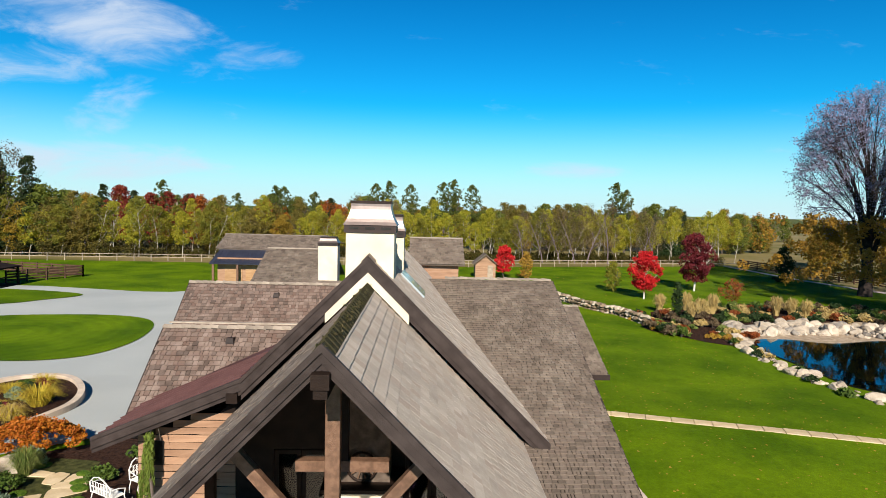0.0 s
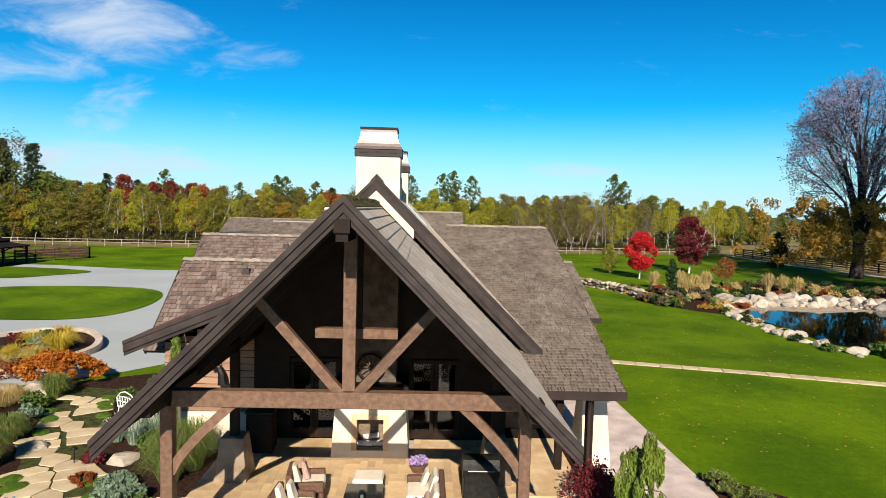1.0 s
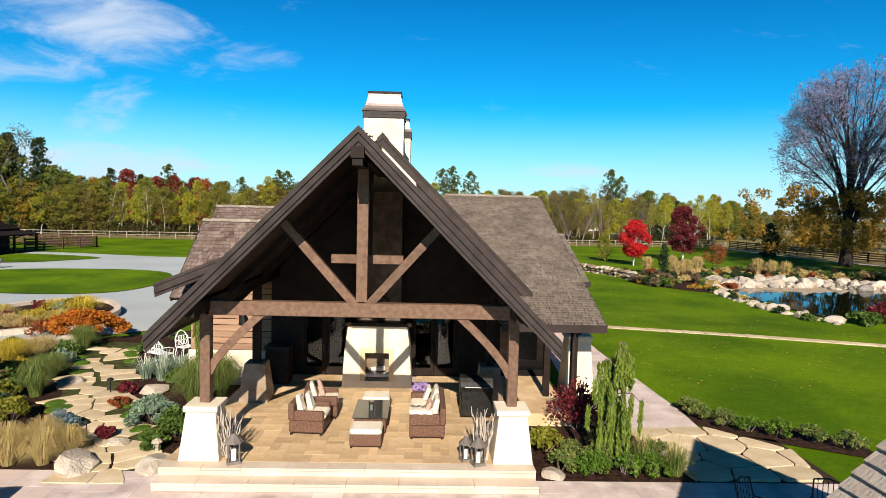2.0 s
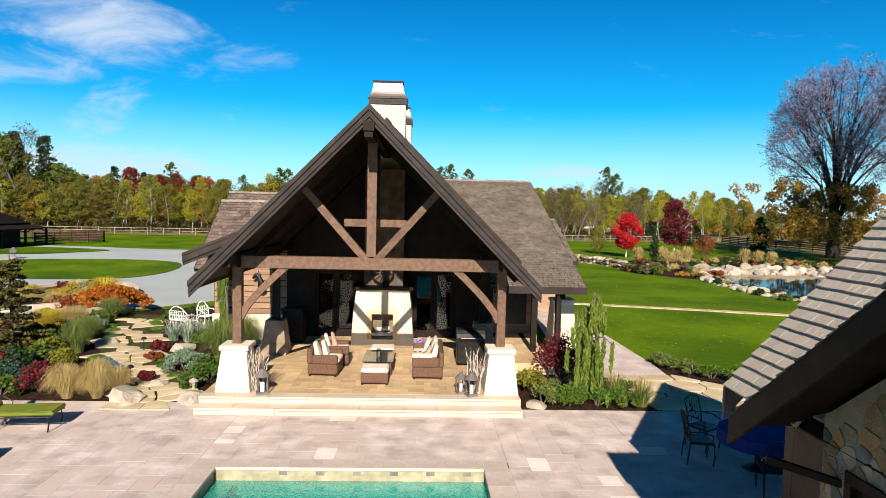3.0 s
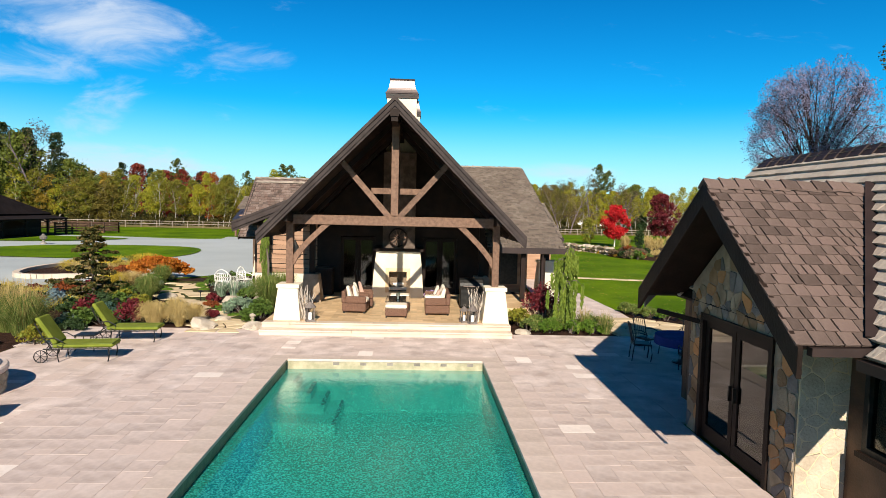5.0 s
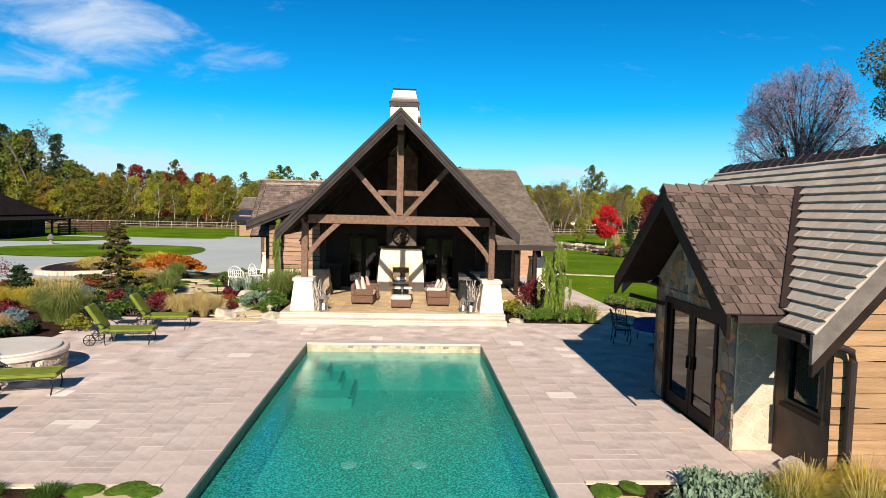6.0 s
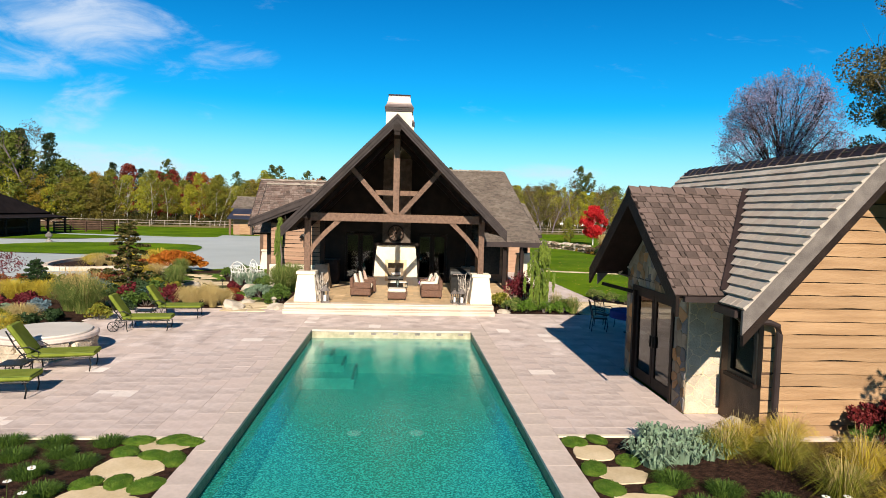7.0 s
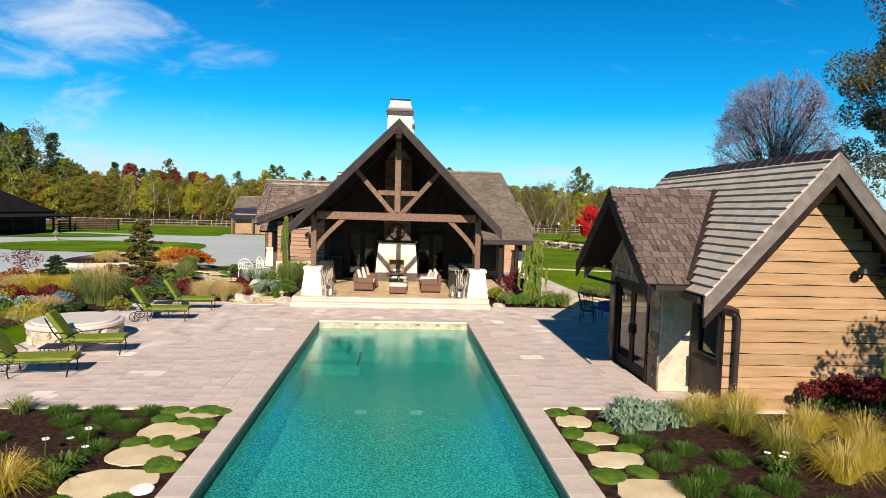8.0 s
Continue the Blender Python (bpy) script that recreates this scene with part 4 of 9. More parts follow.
part("outer_wall", ow, CEDAR_DULL, house, "brown cedar wall")
# floor, wall and ceiling with the room's dimness painted in
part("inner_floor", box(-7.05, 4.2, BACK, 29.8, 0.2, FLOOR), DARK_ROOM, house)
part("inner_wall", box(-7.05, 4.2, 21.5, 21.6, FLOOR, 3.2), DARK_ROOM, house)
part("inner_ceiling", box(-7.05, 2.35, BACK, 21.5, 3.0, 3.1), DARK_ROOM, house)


def glazed_door(name, parent, x0, x1, y, z0, z1, leaves, material, along="x", glass=GLASS):
    """A framed pair of glass doors set in an opening."""
    w = (x1 - x0) / leaves
    for i in range(leaves):
        bm = bmesh.new()
        a, b = x0 + i * w + 0.01, x0 + (i + 1) * w - 0.01
        cuts = [(a, a + 0.11, z0, z1), (b - 0.11, b, z0, z1), (a + 0.11, b - 0.11, z0, z0 + 0.25), (a + 0.11, b - 0.11, z1 - 0.12, z1)]
        for u0, u1, w0, w1 in cuts:
            if along == "x":
                box(u0, u1, y, y + 0.06, w0, w1, bm)
            else:
                box(y, y + 0.06, u0, u1, w0, w1, bm)
        d = part(name, bm, material, parent)
        pane = box(a + 0.11, b - 0.11, y + 0.02, y + 0.035, z0 + 0.25, z1 - 0.12) if along == "x" else box(y + 0.02, y + 0.035, a + 0.11, b - 0.11, z0 + 0.25, z1 - 0.12)
        part("pane", pane, glass, d, "clear glass").visible_shadow = False
        hx = b - 0.06 if i % 2 == 0 else a + 0.06
        hb = box(hx - 0.012, hx + 0.012, y - 0.05, y, 1.05, 1.3) if along == "x" else box(y - 0.05, y, hx - 0.012, hx + 0.012, 0.95, 1.2)
        part("handle", hb, IRON, d, "black iron handle")


# darker tint and weaker gloss than the window glass, to keep the doors dark
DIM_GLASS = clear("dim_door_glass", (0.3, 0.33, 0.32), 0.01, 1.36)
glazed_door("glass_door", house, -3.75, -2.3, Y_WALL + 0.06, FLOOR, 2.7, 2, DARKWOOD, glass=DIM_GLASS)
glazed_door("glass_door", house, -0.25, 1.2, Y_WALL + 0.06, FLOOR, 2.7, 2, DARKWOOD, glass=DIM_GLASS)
# roofs
GZ, GY = 7.95, 16.1


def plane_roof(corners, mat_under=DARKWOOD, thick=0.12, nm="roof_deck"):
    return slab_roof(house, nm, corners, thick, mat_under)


MAIN_R = [(CX, GY, GZ), (CX + 4.7, GY, GZ - 4.7), (CX + 4.7, 22.5, GZ - 4.7), (CX + 1.4, 27.5, GZ - 1.4), (CX, 27.5, GZ)]
plane_roof(MAIN_R)
plane_roof([(CX, GY, GZ), (CX, 27.5, GZ), (CX - 3.15, 27.5, GZ - 3.15), (CX - 3.15, GY, GZ - 3.15)])
plane_roof([(CX - 3.15, GY, GZ - 3.15), (CX - 3.15, 20.4, GZ - 3.15), (-8.1, 18.9, 3.25), (-8.1, GY, 3.25)], PLUM_METAL, nm="metal_roof")
for i in range(8):
    y = GY + 0.2 + i * 0.38
    part("seam", beam((CX - 3.2, y, GZ - 3.13), (-8.08, y, 3.28), 0.03, 0.05), PLUM_METAL, house)
for s, x1, z1 in ((1, CX + 4.75, GZ - 4.75), (-1, CX - 3.15, GZ - 3.15)):
    for dy, dz, h, w in ((-0.08, 0.04, 0.12, 0.08), (-0.05, -0.08, 0.3, 0.07), (0.0, -0.38, 0.16, 0.08)):
        barge("bargeboard", house, (CX, GY + dy, GZ + dz), (x1, GY + dy, z1 + dz), h, w, BARGE, "dark brown stained bargeboard")
for dy, dz, h, w in ((-0.08, 0.04, 0.1, 0.08), (-0.05, -0.06, 0.22, 0.07), (0.0, -0.28, 0.12, 0.08)):
    barge("bargeboard", house, (CX - 3.15, GY + dy, GZ - 3.15 + dz), (-8.15, GY + dy, 3.24 + dz), h, w, BARGE, "dark brown stained bargeboard")
for s in (-1, 1):
    barge("gable_plaster", house, (CX, GY - 0.1, GZ - 0.37), (CX + s * 1.05, GY - 0.1, GZ - 1.42), 0.25, 0.05, STUCCO, "cream plastered board under the gable")
part("bracket", box(CX - 3.5, CX - 3.22, GY - 0.1, GY + 0.4, 4.2, 4.45), DARKWOOD, house)
WING = [(2.3, 14.6, 2.53), (5.35, 14.6, 2.53), (5.35, 25.3, 6.37), (0.25, 25.3, 6.37), (2.3, 18.5, 3.93)]
plane_roof(WING)
plane_roof([(-1, 25.3, 6.37), (5.35, 25.3, 6.37), (5.35, 36, 2.53), (-1, 36, 2.53)], SHAKE)
part("wing_fascia", box(2.35, 5.4, 14.5, 14.6, 2.3, 2.53), METAL_DARK, house, "dark metal eaves gutter")
part("wing_verge", beam((5.36, 14.6, 2.46), (5.36, 25.3, 6.3), 0.05, 0.2), BARGE, house)
part("downpipe", tube([(4.5, 14.55, 2.35), (4.5, 14.7, 2.2), (4.5, 14.75, 2.0), (4.5, 14.75, 0.1)], 0.045, 8), METAL_DARK, house)
LOW_R = [(5.35, 25.5, 2.5), (7.9, 25.5, 2.5), (7.9, 30.9, 4.46), (5.35, 30.9, 4.46)]
plane_roof(LOW_R)
plane_roof([(5.0, 30.9, 4.46), (7.9, 30.9, 4.46), (7.9, 36, 2.6), (5.0, 36, 2.6)], SHAKE)
part("low_fascia", box(5.4, 7.95, 25.4, 25.5, 2.28, 2.5), METAL_DARK, house, "dark metal eaves gutter")
L1 = [(-8.42, 18.0, 2.55), (-3.4, 18.0, 2.55), (-3.4, 21.1, 5.06), (-8.42, 21.1, 5.06)]
L2 = [(-10.44, 25.2, 2.72), (-2.4, 25.2, 2.72), (-2.4, 28.6, 5.58), (-10.44, 28.6, 5.58)]
plane_roof(L1), plane_roof(L2)
plane_roof([(-8.42, 21.1, 5.06), (-3.4, 21.1, 5.06), (-3.4, 24.2, 2.55), (-8.42, 24.2, 2.55)], SHAKE)
plane_roof([(-10.44, 28.6, 5.58), (-2.4, 28.6, 5.58), (-2.4, 32.2, 2.6), (-10.44, 32.2, 2.6)], SHAKE)
for p, q in (((-8.44, 18.0, 2.49), (-8.44, 21.1, 5.0)), ((-8.44, 24.2, 2.49), (-8.44, 21.1, 5.0)), ((-10.46, 25.2, 2.66), (-10.46, 28.6, 5.52)), ((-10.46, 32.2, 2.54), (-10.46, 28.6, 5.52))):
    part("verge", beam(p, q, 0.05, 0.18), BARGE, house)
# end and front walls browner than the cedar, with the eaves' shade in the colour
for x0, y0, y1, yr, z0, zr in ((-7.9, 18.7, 23.6, 21.1, 3.0, 4.85), (-9.9, 25.9, 31.5, 28.6, 3.15, 5.35)):
    gw = bmesh.new()
    q = [(y0, -0.3), (y1, -0.3), (y1, z0), (yr, zr), (y0, z0)]
    a, b = [gw.verts.new((x0, y, z)) for y, z in q], [gw.verts.new((x0 + 0.2, y, z)) for y, z in q]
    gw.faces.new(a), gw.faces.new(b[::-1])
    for i in range(5):
        gw.faces.new((a[i], b[i], b[(i + 1) % 5], a[(i + 1) % 5]))
    part("end_wall", gw, BROWN_BOARD, house, "boarded end wall, eaves shade put into its brown")
part("front_wall", box(-7.69, -7.31, 18.7, 18.9, -0.3, 2.9), BROWN_BOARD, house, "boards under the eaves, their shade put into the brown")
# rear wings, far side of the house
plane_roof([(-12.4, 44, 3.1), (-7, 44, 3.1), (-7, 50, 5.65), (-12.4, 50, 5.65)], SHAKE)
plane_roof([(-12.4, 50, 5.65), (-7, 50, 5.65), (-7, 56, 3.1), (-12.4, 56, 3.1)], SHAKE)
plane_roof([(-1.0, 46.5, 5.0), (3.25, 46.5, 5.0), (3.25, 50, 6.75), (-1.0, 50, 6.75)], SHAKE)
plane_roof([(-1.0, 50, 6.75), (3.25, 50, 6.75), (3.25, 54, 4.8), (-1.0, 54, 4.8)], SHAKE)
plane_roof([(-7, 34, 2.6), (-1, 34, 2.6), (-1, 40, 4.4), (-7, 40, 4.4)], SHAKE)
plane_roof([(-7, 40, 4.4), (-1, 40, 4.4), (-1, 46, 2.6), (-7, 46, 2.6)], SHAKE)
rw = bmesh.new()
box(-11.9, -7.4, 44.6, 55.4, -0.3, 3.3, rw), box(-7, 3.0, 34.8, 45.5, -0.3, 3.2, rw), box(-0.6, 2.8, 47.0, 53.5, -0.3, 5.1, rw)
part("rear_wall", rw, CEDAR_DULL, house)


def chimney(x, y, w, d, z0, z1, zt, nm="chimney"):
    c = part(nm, box(x - w / 2, x + w / 2, y, y + d, z0, z1), STUCCO, house, "cream stucco chimney", 0.01)
    yc = y + d / 2
    part("cap_band", taper(x, yc, z1, z1 + 0.2, w + 0.08, d + 0.08, w + 0.08, d + 0.08), METAL_DARK, c, "dark bronze band")
    for i in (-1, 0, 1):
        part("vent_slot", box(x + i * 0.33 * w - 0.1 * w, x + i * 0.33 * w + 0.1 * w, y - 0.05, y + 0.02, z1 + 0.09, z1 + 0.15), IRON, c)
    bm, k = bmesh.new(), 7
    rows = []
    for i in range(k + 1):
        t = i / k
        s = 1.12 - 0.3 * (1 - (1 - t) ** 2.2)
        z = z1 + 0.2 + (zt - z1 - 0.26) * t
        rows.append([bm.verts.new((x + a * s * w / 2, yc + b * s * d / 2, z)) for a, b in ((-1, -1), (1, -1), (1, 1), (-1, 1))])
    for a, b in zip(rows, rows[1:]):
        for j in range(4):
            bm.faces.new((a[j], a[(j + 1) % 4], b[(j + 1) % 4], b[j]))
    bm.faces.new(rows[-1]), bm.faces.new(rows[0][::-1])
    part("flared_cap", bm, METAL_CAP, c, "flared bronze sheet-metal cap")
    part("cap_rim", taper(x, yc, zt - 0.07, zt, w * 0.84, d * 0.84, w * 0.86, d * 0.86), METAL_DARK, c)


chimney(CX, 16.5, 1.24, 1.1, 5.5, 8.55, 9.37)
chimney(-0.85, 19.6, 0.7, 0.8, 5.5, 8.3, 9.0)
chimney(-6.35, 42, 1.3, 1.1, 2.5, 6.5, 7.1)

# fireplace on the porch wall
fire = thing("fireplace", "tapered cream stucco fireplace with dark mantel under the porch", "fireplace", (CX, 15.4, FLOOR))
for x0, x1, t0, t1, z0, z1 in ((-1.05, -0.5, -0.97, -0.5, 0, 1.2), (0.5, 1.05, 0.5, 0.97, 0, 1.2), (-0.97, 0.97, -0.88, 0.88, 1.2, 1.88), (-0.5, 0.5, -0.5, 0.5, 0, 0.2)):
    fb = bmesh.new()
    hexa(fb, [(x0, 0, z0), (x1, 0, z0), (x1, 1.3, z0), (x0, 1.3, z0)], [(t0, 0.0, z1), (t1, 0.0, z1), (t1, 1.3, z1), (t0, 1.3, z1)])
    part("surround", fb, STUCCO, fire)

for a, b, c, d in ((-0.5, -0.36, 0.2, 1.2), (0.36, 0.5, 0.2, 1.2), (-0.36, 0.36, 1.06, 1.2)):
    part("stone_lining", box(a, b, -0.02, 0.5, c, d), PAVER_WARM, fire, "tan stone lining")
part("firebox", box(-0.5, 0.5, 0.45, 0.5, 0.2, 1.2), ROCK_BROWN, fire, "brown stone firebox back")
for i, (x, z) in enumerate(((-0.16, 0.33), (0.14, 0.32), (0.0, 0.5))):
    part("log", tube([(x - 0.2, 0.2, z), (x + 0.22, 0.12 + 0.08 * i, z + 0.03)], 0.075, 8), BIRCH, fire, "pale split log")
part("grate", beam((-0.34, 0.1, 0.27), (0.34, 0.1, 0.27), 0.03, 0.03), IRON, fire)
part("mantel", box(-1.02, 1.02, -0.1, 1.3, 1.88, 1.99), DARKWOOD, fire, "thick dark wooden mantel", 0.01)
part("chimney_breast", box(-0.66, 0.66, 0.35, 1.34, 1.99, 5.9), mat("dark_ledgestone", (0.06, 0.045, 0.036), (0.11, 0.085, 0.07), 4, 0.85, 0.8, 18, vary=0.2), fire, "dark ledgestone breast")
wheel = thing("wagon_wheel", "dark iron-rimmed wagon wheel hung above the mantel", "wagon wheel", (CX - 0.03, 15.62, 2.78))
wb = bmesh.new()
tube([(0.36 * math.cos(a), 0, 0.36 * math.sin(a)) for a in (2 * math.pi * k / 20 for k in range(21))], 0.035, 6, wb, False)
part("rim", wb, DARKWOOD, wheel)
part("hub", tube([(0, -0.08, 0), (0, 0.08, 0)], 0.07, 10), DARKWOOD, wheel)
for k in range(10):
    a = 2 * math.pi * k / 10
    part("spoke", tube([(0.05 * math.cos(a), 0, 0.05 * math.sin(a)), (0.34 * math.cos(a), 0, 0.34 * math.sin(a))], 0.018, 5), TIMBER, wheel)

# ---- pool house ----
hut = thing("pool_house", "small cedar and fieldstone pool house with shake roof", "pool house")
HX, HZ, HE, HEZ, HY0, HY1 = 7.0, 5.12, 4.6, 2.41, -3.4, 3.88
hk = (HZ - HEZ) / (HX - HE)
for s in (-1, 1):
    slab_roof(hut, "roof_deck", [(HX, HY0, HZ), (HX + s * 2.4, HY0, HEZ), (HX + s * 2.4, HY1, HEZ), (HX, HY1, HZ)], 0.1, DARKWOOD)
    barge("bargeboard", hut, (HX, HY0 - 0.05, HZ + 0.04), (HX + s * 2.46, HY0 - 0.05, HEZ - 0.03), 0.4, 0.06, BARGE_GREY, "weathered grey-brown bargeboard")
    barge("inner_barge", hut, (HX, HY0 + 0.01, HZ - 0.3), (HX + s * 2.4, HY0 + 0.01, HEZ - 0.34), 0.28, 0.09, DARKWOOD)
    barge("bargeboard", hut, (HX, HY1, HZ + 0.04), (HX + s * 2.46, HY1, HEZ - 0.03), 0.46, 0.06, BARGE_GREY)
WX = 5.32
hb = bmesh.new()
box(WX, WX + 0.2, -2.8, -2.66, 0, 2.95, hb), box(WX, WX + 0.2, -1.75, 3.39, 0, 2.95, hb), box(WX, WX + 0.2, -2.66, -1.75, 0, 0.95, hb), box(WX, WX + 0.2, -2.66, -1.75, 2.1, 2.95, hb)
bmesh.ops.remove_doubles(hb, verts=hb.verts[:], dist=0.0005)
part("side_wall", hb, BROWN_BOARD, hut)
part("east_wall", box(8.5, 8.7, -2.8, 3.39, 0, 2.95), BROWN_BOARD, hut)
part("north_wall", box(WX, 8.7, 3.4, 3.6, 0, 2.95), BROWN_BOARD, hut)
gw = bmesh.new()
q = [(WX + 0.02, 0.0), (8.68, 0.0), (8.68, 2.9), (HX, HZ - 0.15), (WX + 0.02, 2.95)]
a, b = [gw.verts.new((x, -2.78, z)) for x, z in q], [gw.verts.new((x, -2.6, z)) for x, z in q]
gw.faces.new(a), gw.faces.new(b[::-1])
for i in range(5):
    gw.faces.new((a[i], b[i], b[(i + 1) % 5], a[(i + 1) % 5]))
# dark backing shows in the board gaps and replaces the lips' shadow lines
part("gable_wall", gw, SOIL, hut)
win = bmesh.new()
for u0, u1, w0, w1 in ((-2.66, -2.58, 0.95, 2.1), (-1.83, -1.75, 0.95, 2.1), (-2.58, -1.83, 0.95, 1.03), (-2.58, -1.83, 2.02, 2.1)):
    box(WX - 0.03, WX + 0.1, u0, u1, w0, w1, win)
wf = part("window", win, IRON, hut, "dark framed casement window")
part("pane", box(WX + 0.03, WX + 0.045, -2.58, -1.83, 1.03, 2.02), GLASS, wf).visible_shadow = False
part("sill", box(WX - 0.08, WX + 0.02, -2.7, -1.7, 0.88, 0.95), DARKWOOD, wf)
# near-black sheet in place of the unlit room behind the window
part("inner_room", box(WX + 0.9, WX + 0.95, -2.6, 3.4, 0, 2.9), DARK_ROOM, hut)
# entry gable towards the pool
EY, EZ, EH, EEZ, EX0 = -0.15, 4.44, 2.43, 2.52, 3.84
ek = (EZ - EEZ) / EH
for s in (-1, 1):
    xe = HX - (HZ - EEZ) / hk
    xr = HX - (HZ - EZ) / hk
    slab_roof(hut, "entry_roof", [(EX0, EY, EZ), (EX0, EY + s * EH, EEZ), (xe + 0.05, EY + s * EH, EEZ), (xr + 0.05, EY, EZ)], 0.08, DARKWOOD)
    barge("entry_barge", hut, (EX0 - 0.05, EY, EZ + 0.03), (EX0 - 0.05, EY + s * (EH + 0.05), EEZ - 0.02), 0.36, 0.06, DARKWOOD, "dark bargeboard", "x")
    part("entry_gutter", box(EX0 + 0.1, xe, EY + s * (EH + 0.03) - 0.05, EY + s * (EH + 0.03) + 0.05, EEZ - 0.12, EEZ - 0.02), METAL_DARK, hut)
    if s > 0:
        part("entry_bracket", beam((EX0 + 0.1, EY + s * 1.9, 2.2), (4.62, EY + s * 1.6, 2.05), 0.07, 0.08), DARKWOOD, hut)
SX = 4.6
for q in ((SX + 0.02, SX + 0.3, -1.42, -0.86, 0, 2.7), (SX + 0.02, SX + 0.3, 1.36, 1.78, 0, 2.7), (SX + 0.02, SX + 0.3, -0.86, 1.36, 2.24, 2.7), (SX + 0.3, WX, -1.42, -1.2, 0, 2.7), (SX + 0.3, WX, 1.56, 1.78, 0, 2.7)):
    part("mortar_bed", box(*q), MORTAR, hut)
sb = bmesh.new()
hexa(sb, [(SX + 0.02, -1.42, 2.7), (SX + 0.3, -1.42, 2.7), (SX + 0.3, 1.78, 2.7), (SX + 0.02, 1.78, 2.7)], [(SX + 0.02, EY - 0.35, 3.95), (SX + 0.3, EY - 0.35, 3.95), (SX + 0.3, EY + 0.35, 3.95), (SX + 0.02, EY + 0.35, 3.95)])
part("stone_core", sb, MORTAR, hut)
# pale backing of the south return, its sunlight put into the colour
part("return_core", box(SX + 0.03, WX + 0.02, -1.445, -1.425, 0, 2.7), FLAG, hut)
db = bmesh.new()
box(SX - 0.02, SX + 0.16, -0.86, -0.76, 0, 2.24, db), box(SX - 0.02, SX + 0.16, 1.26, 1.36, 0, 2.24, db), box(SX - 0.02, SX + 0.16, -0.76, 1.26, 2.12, 2.24, db)
part("door_frame", db, DARKWOOD, hut)
glazed_door("glass_door", hut, -0.76, 1.26, SX + 0.05, 0.02, 2.12, 2, DARKWOOD, "y")
part("gutter", box(HE - 0.12, HE + 0.02, HY0 + 0.1, EY - EH - 0.05, HEZ - 0.16, HEZ - 0.04), METAL_DARK, hut)
part("downpipe", tube([(4.62, -3.0, 2.3), (4.8, -3.0, 2.16), (5.3, -2.98, 2.12), (5.46, -2.96, 2.06), (5.52, -2.93, 1.9), (5.52, -2.92, 0.1)], 0.055, 10), METAL_DARK, hut, "dark bronze downpipe")
for x in (7.95, 8.38):
    lamp = thing("wall_lamp", "small black shaded lamp on the cedar gable", "wall lamp", (x, -2.9, 2.86), 0, "gable wall lamps")
    part("arm", tube([(0, 0.02, -0.12), (0, -0.08, -0.1), (0, -0.12, 0.02)], 0.025, 6), IRON, lamp)
    part("shade", lathe([(0.1, -0.02), (0.11, 0.0), (0.09, 0.09), (0.03, 0.14)], 12, (0, -0.12, 0)), IRON, lamp)
part("plinth", box(5.25, 8.8, -2.9, -2.78, -0.1, 0.06), COPING, hut)

# ---- trees and far distance ----
r3 = random.Random(11)


def wood_tree(name, label, leaf, bark, h, tr, seed, leaves, size, radius, low, spread=0.6, shape=1.0, gap=0.0, lift=0.6, start=0.25):
    return tree(name, label, (0, 0, 0), h, tr, bark, leaf, leaves, size, radius, low, 2, spread, seed, start, lift, 4, "woodland edge", "tree", shape, gap)


WOOD_BIRCH = mat("pale_grey_bark", (0.33, 0.3, 0.25), (0.48, 0.45, 0.4), 3, 0.85, 0.5, 12)
L_BIRCH = leafy("birch_yellow_leaves", (0.37, 0.35, 0.028), (0.5, 0.43, 0.036), (0.2, 0.24, 0.028), 0.4, 0.4)
L_OLIVE = leafy("olive_green_leaves", (0.204, 0.1956, 0.02664), (0.2928, 0.258, 0.03108), (0.1248, 0.1416, 0.0222), 0.4, 0.4)
L_FIERY = leafy("rust_red_leaves", (0.3552, 0.09768, 0.01776), (0.444, 0.1776, 0.0222), (0.2304, 0.0444, 0.01596), 0.4, 0.35)
# leaf colour lowered to include the shadow at trunk level
L_SCRUB = leafy("shaded_scrub_leaves", (0.0693, 0.0649, 0.01221), (0.1056, 0.0814, 0.01628), (0.03663, 0.0407, 0.00814), 0.45, 0.35)
